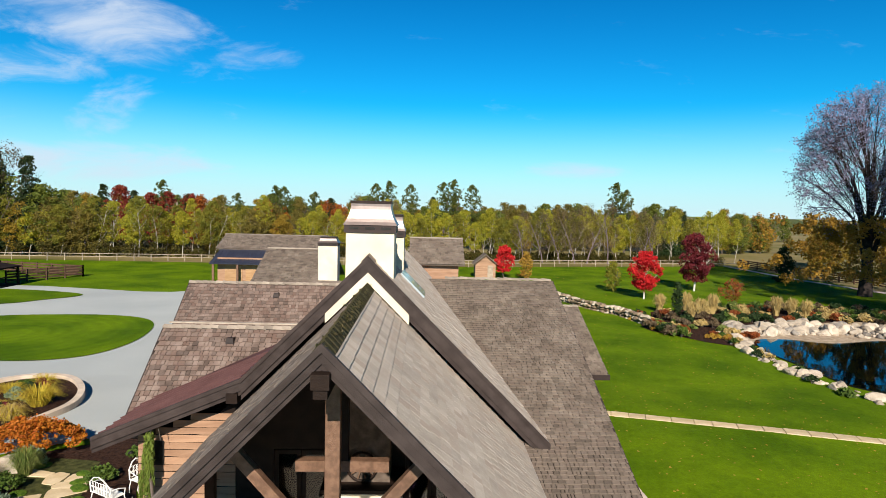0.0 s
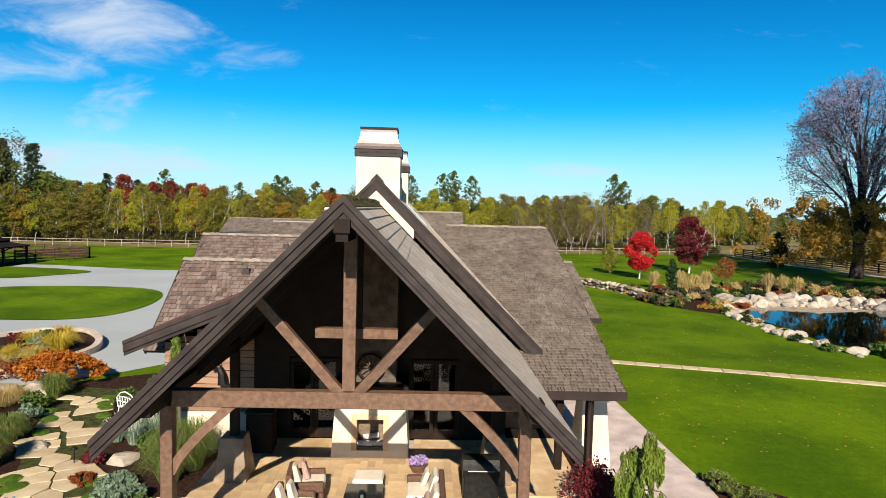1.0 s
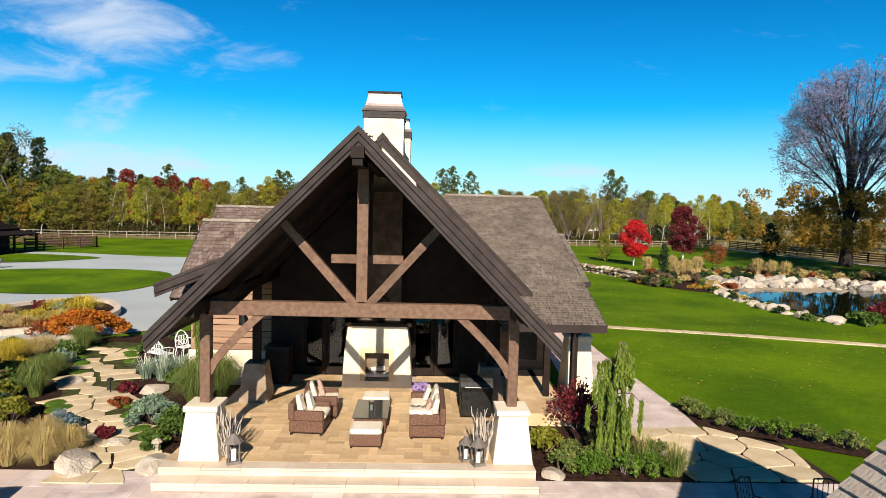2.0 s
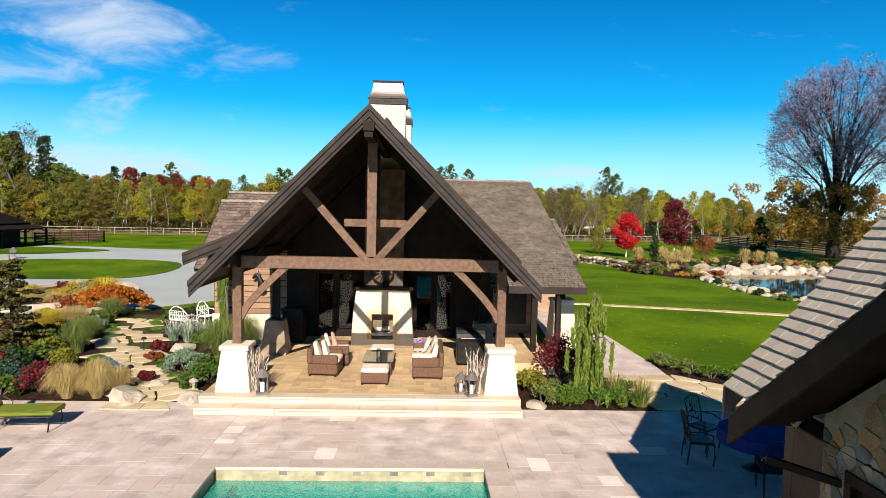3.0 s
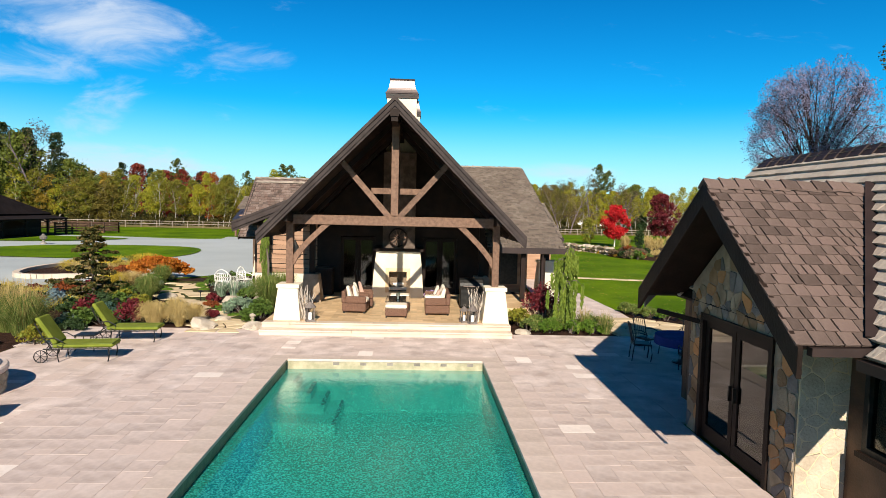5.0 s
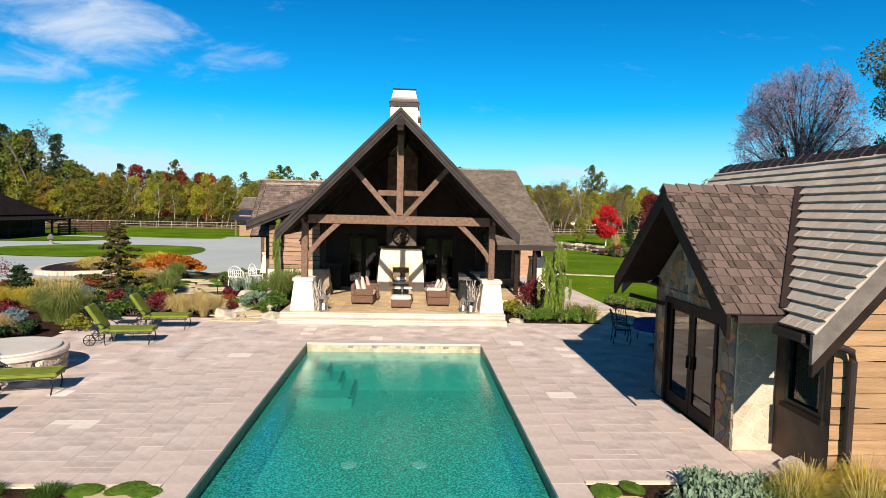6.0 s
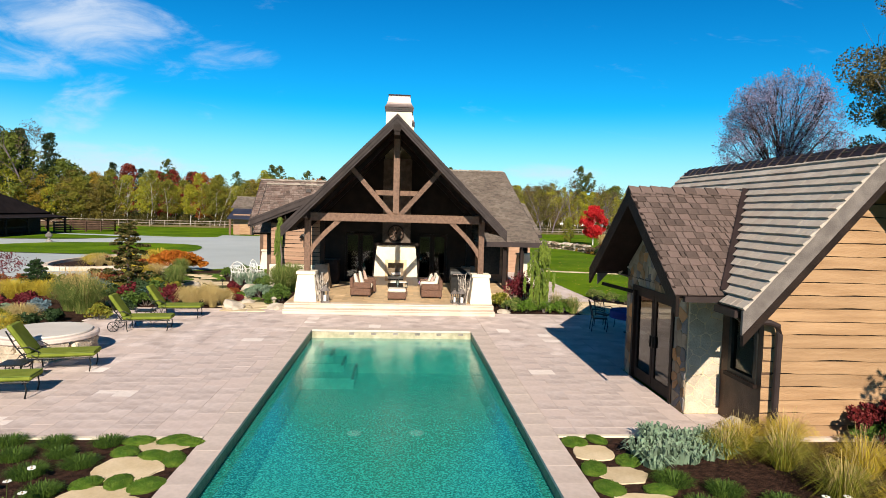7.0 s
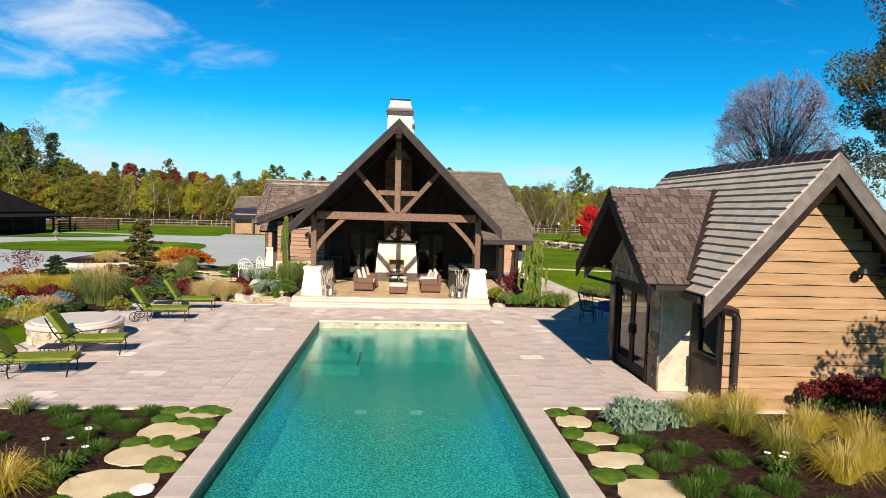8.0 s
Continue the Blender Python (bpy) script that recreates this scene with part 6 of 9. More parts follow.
for i in range(330):
    t = rk.random()
    x, y = 25.5 + 18 * t + rk.uniform(-1, 1), 47.2 + 1.0 * math.sin(t * 5) + rk.uniform(0, 5.5) * (0.5 + 0.5 * t)
    s = rk.choice((0.25, 0.3, 0.4, 0.55, 0.9)) * rk.uniform(0.85, 1.2)
    rock("boulder", (x, y, -0.36 + 0.05 * (y - 47)), (s * 1.25, s, s * 1.15), ROCK if rk.random() < 0.75 else ROCK_DARK, "pale broken boulder on the pond's bank", "rock", "pond boulders", rk.uniform(0, 360), 100 + i)
retaining = thing("retaining_wall", "low dry-stone retaining wall of brown boulders", "stone wall", kind="structure")
wl_pts = ((14.3, 66.6), (16.55, 59.5), (18.5, 55.8), (19.4, 51.2))
for (ax, ay), (bx, by) in zip(wl_pts, wl_pts[1:]):
    n = int(math.hypot(bx - ax, by - ay) / 0.55)
    for i in range(n):
        for j in range(3):
            s = rk.uniform(0.42, 0.62)
            o = rock("stone", (ax + (bx - ax) * (i + rk.random() * 0.4) / n, ay + (by - ay) * i / n, -0.4 + j * 0.32), (s * 1.35, s * 1.1, s * 0.95), ROCK_BROWN if rk.random() < 0.7 else ROCK, "", "", "", rk.uniform(0, 360), i * 3 + j)
            o.parent = retaining
            for key in ("label", "category", "group"):
                if key in o:
                    del o[key]
tagged(part("upper_lawn", sheet([(14.6, 66.5), (16.9, 59.6), (18.9, 55.9), (19.8, 51.4), (22, 58), (30, 62), (58, 62), (57, 96), (44, 103), (25, 99), (14, 95)], 0.05), LAWN), "mown lawn behind the stone wall", "lawn", kind="structure")
for x, y, h in ((23.0, 58.3, 1.9), (26.2, 59.7, 1.9), (24.5, 54.7, 1.7), (25.8, 55.7, 1.9), (28.0, 57.9, 2.1), (34.0, 57.5, 2.0), (35.6, 57.7, 1.8), (36.5, 56.8, 1.8)):
    tuft("feather_grass", "upright straw-coloured feather grass near the pond", (x, y, -0.28), 0.75, h, L_STRAW, 420, 0.045, 0.8, "feather grasses")
for i in range(120):
    x, y = rk.uniform(18.8, 47), 0
    y = rk.uniform(53.5, 62) if x > 26 else rk.uniform(46.5, 57)
    lf = rk.choice((L_GREEN, L_STRAW, L_STRAW, L_DARK, L_RUST, L_TWIGGY, L_DARK, L_GREENGRASS, L_TWIGGY))
    shrub("garden_shrub", "low shrub in the pond bed", (x, y, -0.28), rk.uniform(1.0, 2.0), rk.uniform(0.5, 1.0), lf, 380, 0.13, "pond shrubs", i)
for i in range(12):
    shrub("pond_plant", "low plant between the pond boulders", (rk.uniform(22.6, 24.0), rk.uniform(30, 46), -0.28), 0.9, 0.5, rk.choice((L_GREEN, L_STRAW, L_DARK)), 260, 0.1, "pond plants", 60 + i)
shrub("red_bush", "wine-red bush overhanging the pond", (26.6, 31.4, -0.28), 1.8, 1.3, L_WINE, 900, 0.13, "", 71)
shrub("pond_bush", "dense green bush on the pond bank", (25.2, 30.6, -0.28), 2.2, 1.1, L_GREEN, 900, 0.13, "", 72)
tree("weeping_conifer", "narrow dark weeping conifer near the stone wall", (24.0, 56.6, -0.3), 3.2, 0.08, BARK, L_DARK, 1200, 0.14, 0.5, 0.04, 2, 0.35, 41, 0.1, 0.0)

# ---- fallen leaves on the lawn ----
lv, lf2 = [], []
for i in range(5200):
    x, y = rk.uniform(8.5, 54), rk.uniform(17, 90)
    if 21 < x < 48 and 28 < y < 63 or x < 16 and y > 60 and x < 14:
        continue
    a, s, z = rk.uniform(0, 6.28), rk.uniform(0.03, 0.06), lawn_z(y) + (0.062 if y > 51 else 0.012)
    n0 = len(lv)
    c, d = math.cos(a) * s, math.sin(a) * s
    lv += [(x + c, y + d, z + 0.004), (x - d, y + c, z + 0.02), (x - c, y - d, z + 0.004), (x + d, y - c, z)]
    lf2.append((n0, n0 + 1, n0 + 2, n0 + 3))
tagged(raw("fallen_leaves", lv, lf2, L_GOLD), "scattered yellow fallen leaves on the lawn", "leaves", kind="stuff")

for i in range(26):
    x, y = rk.uniform(18.9, 23.6), 0
    y = 50.5 - (x - 18.9) * 1.2 + rk.uniform(-0.6, 5)
    shrub("ground_cover", "low spreading plant in the pond bed", (x, y, -0.28), rk.uniform(0.9, 1.5), rk.uniform(0.3, 0.5), rk.choice((L_GREEN, L_GOLD, L_RUST, L_GREENGRASS, L_STRAW)), 360, 0.11, "pond ground cover", 500 + i)

# ---- loungers, tub, small table ----
def lounger():
    t = thing("sun_lounger", "olive green cushioned sun lounger on a black iron frame", "sun lounger", (0, 0, 0), 0, "loungers on the terrace")
    for s in (-0.3, 0.3):
        part("side_rail", tube([(-0.62, s, 0.33), (0.2, s, 0.33), (0.92, s, 0.33)], 0.018, 6), IRON, t)
        part("back_rail", tube([(-0.42, s, 0.35), (-0.62, s, 0.62), (-0.8, s, 0.98)], 0.016, 6), IRON, t)
        part("arm", tube([(-0.6, s * 1.08, 0.58), (-0.35, s * 1.12, 0.62), (-0.15, s * 1.12, 0.5), (-0.18, s * 1.1, 0.36), (-0.3, s * 1.1, 0.42)], 0.013, 6), IRON, t)
        part("leg", tube([(0.85, s, 0.33), (0.87, s, 0.16), (0.84, s, 0.0)], 0.016, 6), IRON, t)
        part("leg", tube([(-0.28, s, 0.33), (-0.3, s, 0.15), (-0.27, s, 0.0)], 0.016, 6), IRON, t)
        w = bmesh.new()
        tube([(-0.66 + 0.15 * math.cos(a), s * 1.12, 0.155 + 0.15 * math.sin(a)) for a in (2 * math.pi * k / 14 for k in range(15))], 0.013, 5, w, False)
        for k in range(4):
            a = math.pi * k / 4
            tube([(-0.66 + 0.15 * math.cos(a), s * 1.12, 0.155 + 0.15 * math.sin(a)), (-0.66 - 0.15 * math.cos(a), s * 1.12, 0.155 - 0.15 * math.sin(a))], 0.007, 4, w)
        part("wheel", w, IRON, t)
    for k in range(6):
        x = -0.5 + k * 0.27
        part("slat", beam((x, -0.3, 0.335), (x, 0.3, 0.335), 0.03, 0.012), IRON, t)
    for k in range(4):
        part("cross_bar", tube([(-0.5 - 0.08 * k, -0.3, 0.44 + 0.15 * k), (-0.5 - 0.08 * k, 0.3, 0.44 + 0.15 * k)], 0.01, 5), IRON, t)
    c = part("seat_cushion", box(-0.42, 0.96, -0.31, 0.31, 0.35, 0.45), GREEN_FABRIC, t, "", 0.035)
    part("piping", tube([(-0.4, -0.3, 0.445), (0.94, -0.3, 0.445), (0.94, 0.3, 0.445), (-0.4, 0.3, 0.445)], 0.008, 4), L_GREENGRASS, c)
    bm = bmesh.new()
    hexa(bm, [(-0.4, -0.31, 0.42), (-0.4, 0.31, 0.42), (-0.3, 0.31, 0.47), (-0.3, -0.31, 0.47)], [(-0.82, -0.3, 1.08), (-0.82, 0.3, 1.08), (-0.72, 0.3, 1.12), (-0.72, -0.3, 1.12)])
    part("back_cushion", bm, GREEN_FABRIC, t, "", 0.035)
    return t


ls = lounger()
ls.matrix_basis = pose(-9.2, -0.55, 0, 0, 0, 9)
for x, y, a in ((-9.0, 1.45, 12), (-9.0, 6.15, 8), (-8.8, 8.35, 6)):
    copy_thing(ls, pose(x, y, 0, 0, 0, a))
side = thing("side_table", "low black iron table between two loungers", "side table", (-9.2, 0.45, 0), 8)
part("top", box(-0.26, 0.26, -0.26, 0.26, 0.4, 0.43), IRON, side, "", 0.008)
for a, b in ((-1, -1), (1, -1), (1, 1), (-1, 1)):
    part("leg", tube([(a * 0.22, b * 0.22, 0.4), (a * 0.2, b * 0.2, 0.2), (a * 0.24, b * 0.24, 0)], 0.014, 6), IRON, side)
side2 = copy_thing(side, pose(-9.25, 7.2, 0, 0, 0, 5))
tub = thing("fire_bowl", "round stone-sided tub with pale cover slab", "stone tub", (-10.05, 3.1, 0))
part("ring", lathe([(1.05, -0.05), (1.06, 0.2), (1.05, 0.42)], 36), mat("split_limestone", (0.45, 0.38, 0.28), (0.62, 0.54, 0.42), 2.2, 0.85, 0.9, 9, dist=0.08), tub, "rough pale split stone side")
part("rim", lathe([(1.17, 0.42), (1.2, 0.45), (1.2, 0.52), (1.17, 0.55)], 40), COPING, tub)
part("cover", lathe([(1.05, 0.55), (1.06, 0.57), (1.04, 0.6)], 40), mat("pale_cover", (0.5, 0.45, 0.4), (0.58, 0.53, 0.47), 1, 0.6, 0.1, 30), tub, "smooth pale cover")
SPLIT = mat("split_face_stone", (0.42, 0.34, 0.25), (0.6, 0.51, 0.39), 4.0, 0.85, 1.0, 14, vary=0.22, dist=0.06)
rt4 = random.Random(44)
for j, (z0, z1) in enumerate(((-0.02, 0.24), (0.2, 0.42))):
    n = (15, 12)[j]
    for i in range(n):
        w = 2 * math.pi * 1.09 / n * rt4.uniform(0.9, 1.06)
        bm = bmesh.new()
        bmesh.ops.create_icosphere(bm, subdivisions=2, radius=0.5)
        for q in bm.verts:
            c = q.co * 1.5
            c = Vector((max(-0.5, min(0.5, c.x)), max(-0.5, min(0.5, c.y)), max(-0.5, min(0.5, c.z))))
            c *= 1 + 0.16 * noise.noise(q.co * 3 + Vector((i * 3.1, j * 7.3, 0)))
            q.co = Vector((c.x * w, c.y * 0.2, (z0 + z1) / 2 + c.z * (z1 - z0)))
        o = part("stone", bm, SPLIT, tub)
        o.matrix_basis = Matrix.Rotation(2 * math.pi * (i + 0.4 * j + rt4.uniform(-0.08, 0.08)) / n, 4, "Z") @ Matrix.Translation((0, -1.05, 0))

# ---- porch furniture ----
def armchair(x, y, turn, label, rose=False):
    t = thing("wicker_armchair", label, "armchair", (x, y, FLOOR), turn, "porch seats")
    part("base", box(-0.42, 0.42, -0.4, 0.42, 0.06, 0.34), WICKER, t, "", 0.03)
    part("backrest", box(-0.42, 0.42, 0.3, 0.44, 0.34, 0.76), WICKER, t, "", 0.03)
    for s in (-1, 1):
        part("arm", box(s * 0.36 - 0.07, s * 0.36 + 0.07, -0.4, 0.3, 0.34, 0.58), WICKER, t, "", 0.03)
        for b in (-0.34, 0.36):
            part("foot", box(s * 0.36 - 0.03, s * 0.36 + 0.03, b - 0.03, b + 0.03, 0, 0.06), IRON, t)
    part("seat_cushion", box(-0.285, 0.285, -0.42, 0.28, 0.345, 0.49), CREAM_FABRIC, t, "", 0.04)
    for dx, y0, m in ((-0.1, 0.1, CREAM_FABRIC), (0.1, -0.08, PINK_FABRIC if rose else CREAM_FABRIC)):
        bm = bmesh.new()
        hexa(bm, [(dx - 0.19, y0, 0.49), (dx + 0.19, y0, 0.49), (dx + 0.19, y0 + 0.15, 0.49), (dx - 0.19, y0 + 0.15, 0.49)], [(dx - 0.17, y0 + 0.13, 0.93), (dx + 0.17, y0 + 0.15, 0.9), (dx + 0.17, y0 + 0.24, 0.9), (dx - 0.17, y0 + 0.22, 0.92)])
        part("pillow", bm, m, t, "soft scatter pillow", 0.05)
    return t


def sofa(x, y, turn, label):
    t = thing("wicker_sofa", label, "sofa", (x, y, FLOOR), turn, "porch seats")
    part("base", box(-0.9, 0.9, -0.42, 0.42, 0.06, 0.34), WICKER, t, "", 0.03)
    part("backrest", box(-0.9, 0.9, 0.3, 0.44, 0.34, 0.74), WICKER, t, "", 0.03)
    for s in (-1, 1):
        part("arm", box(s * 0.84 - 0.08, s * 0.84 + 0.08, -0.42, 0.3, 0.34, 0.6), WICKER, t, "", 0.03)
        part("seat_cushion", box(s * 0.38 - 0.37, s * 0.38 + 0.37, -0.42, 0.28, 0.345, 0.49), CREAM_FABRIC, t, "", 0.04)
        bm = bmesh.new()
        hexa(bm, [(s * 0.38 - 0.34, 0.06, 0.49), (s * 0.38 + 0.34, 0.06, 0.49), (s * 0.38 + 0.34, 0.24, 0.49), (s * 0.38 - 0.34, 0.24, 0.49)], [(s * 0.38 - 0.3, 0.2, 0.92), (s * 0.38 + 0.3, 0.2, 0.92), (s * 0.38 + 0.3, 0.3, 0.9), (s * 0.38 - 0.3, 0.3, 0.9)])
        part("back_cushion", bm, CREAM_FABRIC, t, "", 0.05)
        bm = bmesh.new()
        hexa(bm, [(s * 0.6 - 0.2, -0.12, 0.5), (s * 0.6 + 0.2, -0.12, 0.5), (s * 0.6 + 0.2, 0.0, 0.5), (s * 0.6 - 0.2, 0.0, 0.5)], [(s * 0.6 - 0.2, 0.02, 0.86), (s * 0.6 + 0.2, 0.02, 0.86), (s * 0.6 + 0.2, 0.12, 0.84), (s * 0.6 - 0.2, 0.12, 0.84)])
        part("pillow", bm, PINK_FABRIC if s > 0 else CREAM_FABRIC, t, "soft scatter pillow", 0.045)
        for b in (-0.36, 0.36):
            part("foot", box(s * 0.82 - 0.03, s * 0.82 + 0.03, b - 0.03, b + 0.03, 0, 0.06), IRON, t)
    return t


armchair(-2.6, 11.9, 86, "brown wicker armchair with cream scatter pillows")
armchair(-2.5, 13.0, 96, "brown wicker armchair with rose and cream pillows, near the hearth", True)
sofa(0.22, 12.2, -90, "brown wicker sofa with cream cushions and a throw")
throw = thing("throw_blanket", "cream knitted blanket over the sofa arm", "blanket", (0.12, 11.5, FLOOR + 0.5), 0)
tv, tf = [], []
for i in range(9):
    for j in range(7):
        u, w = i / 8, j / 6
        z = 0.16 if w < 0.5 else 0.16 - (w - 0.5) * 0.7
        tv.append((-0.3 + 0.55 * u + 0.03 * math.sin(j * 1.7), 0.3 - min(w, 0.5) * 0.9 - 0.02 * math.sin(i * 2.1), z + 0.025 * math.sin(i * 2.6 + j)))
tf = [(i * 7 + j, i * 7 + j + 1, i * 7 + j + 8, i * 7 + j + 7) for i in range(8) for j in range(6)]
bl = raw("cloth", tv, tf, CREAM_FABRIC, throw, "", True)
so = bl.modifiers.new("thick", "SOLIDIFY")
so.thickness = 0.025


def ottoman(x, y):
    t = thing("ottoman", "low wicker ottoman with a cream cushion", "ottoman", (x, y, FLOOR), 0, "porch seats")
    part("base", box(-0.36, 0.36, -0.3, 0.3, 0.05, 0.3), WICKER, t, "", 0.02)
    part("cushion", box(-0.36, 0.36, -0.3, 0.3, 0.305, 0.43), CREAM_FABRIC, t, "", 0.04)
    for a, b in ((-1, -1), (1, -1), (1, 1), (-1, 1)):
        part("foot", box(a * 0.32 - 0.025, a * 0.32 + 0.025, b * 0.26 - 0.025, b * 0.26 + 0.025, 0, 0.05), IRON, t)


ottoman(-1.17, 11.05), ottoman(-1.12, 13.4)
ct = thing("coffee_table", "dark wicker coffee table with a glass top", "coffee table", (-1.15, 12.25, FLOOR))
part("base", box(-0.38, 0.38, -0.65, 0.65, 0.04, 0.4), WICKER, ct, "", 0.02)
part("top", box(-0.42, 0.42, -0.7, 0.7, 0.404, 0.42), mat("dark_glass_top", (0.02, 0.02, 0.02), (0.03, 0.03, 0.03), 2, 0.06, 0, 10), ct, "dark glass top")
cd = thing("candle_holder", "glass hurricane candle holder on the coffee table", "candle holder", (-1.15, 12.1, FLOOR + 0.42))
part("glass", lathe([(0.05, 0), (0.07, 0.02), (0.07, 0.22), (0.06, 0.24)], 12), GLASS, cd)
part("candle", lathe([(0.035, 0.01), (0.035, 0.14)], 10), WHITE_PAINT, cd)


def lantern(x, y, z, h, material, label):
    t = thing("lantern", label, "lantern", (x, y, z), 20, "porch lanterns")
    k = h / 0.6
    part("base", taper(0, 0, 0, 0.05 * k, 0.26 * k, 0.26 * k, 0.24 * k, 0.24 * k), material, t)
    for a, b in ((-1, -1), (1, -1), (1, 1), (-1, 1)):
        part("corner_post", box(a * 0.1 * k - 0.012, a * 0.1 * k + 0.012, b * 0.1 * k - 0.012, b * 0.1 * k + 0.012, 0.05 * k, 0.4 * k), material, t)
    part("candle", lathe([(0.05 * k, 0.05 * k), (0.05 * k, 0.25 * k)], 10), WHITE_PAINT, t, "white pillar candle")
    part("roof", lathe([(0.18 * k, 0.4 * k), (0.15 * k, 0.44 * k), (0.05 * k, 0.54 * k), (0.03 * k, 0.56 * k)], 8), material, t)
    part("ring", tube([(0.04 * math.cos(a), 0, 0.59 * k + 0.04 * math.sin(a)) for a in (2 * math.pi * i / 10 for i in range(11))], 0.006, 4, None, False), material, t)


lantern(-3.85, 9.95, FLOOR, 0.66, BARGE_GREY, "grey metal lantern with a white candle")
lantern(1.3, 9.98, FLOOR, 0.62, BARGE_GREY, "pale grey metal lantern with a candle")
lantern(1.05, 10.2, FLOOR, 0.55, BARGE_GREY, "grey weathered lantern with a candle")
for x in (-4.06, 1.4):
    b = thing("branch_bundle", "bundle of dry upright branches beside the pedestal", "branches", (x, 10.25, FLOOR), 0, "branch bundles")
    rb = random.Random(int(x * 10))
    for i in range(30):
        a, bb, top = rb.uniform(-0.17, 0.17), rb.uniform(-0.2, 0.14), rb.uniform(0.7, 1.2)
        bend = [(a * (0.5 + 1.1 * k / 5) + rb.gauss(0, 0.025), bb * (0.5 + 0.9 * k / 5) + rb.gauss(0, 0.025), top * k / 5) for k in range(6)]
        part("branch", tube(bend, [0.022, 0.02, 0.017, 0.014, 0.011, 0.006], 5), DRIFT if i % 4 else BARK, b)
grill = thing("barbecue", "black covered barbecue at the back of the porch", "barbecue", (1.5, 13.0, FLOOR))
part("cart", box(-0.4, 0.4, -0.25, 0.25, 0.08, 0.75), IRON, grill, "", 0.02)
part("hood", tube([(-0.42, 0, 0.85), (0.42, 0, 0.85)], 0.28, 14), IRON, grill)
for a in (-0.35, 0.35):
    part("wheel", tube([(a - 0.03, 0, 0.08), (a + 0.03, 0, 0.08)], 0.08, 12), IRON, grill)
part("handle", tube([(-0.3, -0.3, 0.85), (0.3, -0.3, 0.85)], 0.015, 6), METAL_CAP, grill)
basket = thing("flower_basket", "lilac flowers in a low basket on the hearth", "flower basket", (0.05, 14.6, FLOOR))
part("basket", lathe([(0.16, 0), (0.22, 0.16), (0.23, 0.2)], 14), WICKER, basket)
v, f = leaf_cloud([(0, 0, 0.27), (0.1, 0.03, 0.28), (-0.1, -0.02, 0.27)], [0.16, 0.14, 0.14], 260, 0.06)
raw("flowers", v, f, LILAC, basket, "lilac blossom")
heater = thing("storage_cabinet", "tall dark cabinet against the porch wall", "cabinet", (-4.3, 15.9, FLOOR))
part("body", box(-0.35, 0.35, -0.3, 0.3, 0.0, 1.1), DARKWOOD, heater, "", 0.01)
part("door", box(-0.31, 0.31, -0.33, -0.305, 0.05, 1.05), DARKWOOD, heater)
part("top", box(-0.38, 0.38, -0.34, 0.32, 1.1, 1.14), IRON, heater)
horse = thing("wall_horse", "dark iron horse-head ornament on the cedar wall", "wall ornament", (-5.7, 16.5, 2.35))
part("neck", tube([(0.12, 0, -0.38), (0.1, 0, -0.1), (0.02, 0, 0.12), (-0.08, 0, 0.2)], [0.14, 0.11, 0.08, 0.07], 8), IRON, horse)
part("muzzle", tube([(-0.04, 0, 0.2), (-0.18, 0, 0.05)], [0.075, 0.045], 8), IRON, horse)
part("ear", taper(0.02, 0, 0.24, 0.34, 0.05, 0.04, 0.01, 0.01), IRON, horse)

# ---- dining corner in the shade ----
dt = thing("dining_table", "round iron table with a blue cloth", "dining table", (6.7, 6.6, 0))
part("column", lathe([(0.3, 0), (0.28, 0.03), (0.06, 0.08), (0.06, 0.7)], 14), IRON, dt)
part("top", lathe([(0.72, 0.7), (0.72, 0.735)], 32), IRON, dt)
cl = thing("tablecloth", "blue cloth over the dining table", "tablecloth", (6.7, 6.6, 0))
part("cloth", lathe([(0.76, 0.5), (0.77, 0.52), (0.75, 0.738), (0.3, 0.742)], 32), BLUE_CLOTH, cl)


def iron_chair(x, y, turn, first=None):
    if first:
        return copy_thing(first, pose(x, y, 0, 0, 0, turn))
    t = thing("patio_chair", "black iron patio chair with curved arms", "chair", (x, y, 0), turn, "chairs round the table")
    part("seat", box(-0.25, 0.25, -0.24, 0.24, 0.42, 0.47), IRON, t, "", 0.015)
    for a in (-0.23, 0.23):
        part("leg", tube([(a, -0.22, 0.44), (a, -0.25, 0.2), (a, -0.22, 0)], 0.015, 6), IRON, t)
        part("leg", tube([(a, 0.22, 0.44), (a, 0.25, 0.2), (a, 0.27, 0)], 0.015, 6), IRON, t)
        part("back_post", tube([(a, 0.22, 0.44), (a, 0.26, 0.7), (a, 0.34, 0.98)], 0.015, 6), IRON, t)
        part("arm", tube([(a * 1.1, 0.26, 0.66), (a * 1.15, 0.0, 0.68), (a * 1.15, -0.2, 0.62), (a * 1.1, -0.18, 0.46)], 0.014, 6), IRON, t)
    part("top_rail", tube([(-0.23, 0.34, 0.98), (0, 0.36, 1.04), (0.23, 0.34, 0.98)], 0.015, 6), IRON, t)
    for i in range(5):
        part("back_bar", tube([(-0.16 + 0.08 * i, 0.24, 0.5), (-0.16 + 0.08 * i, 0.35, 1.0)], 0.007, 4), IRON, t)
    return t


c0 = iron_chair(5.65, 6.9, 80)
for x, y, a in ((6.4, 5.55, 165), (7.7, 6.2, 255), (7.3, 7.6, 325), (6.1, 7.65, 30)):
    iron_chair(x, y, a, c0)


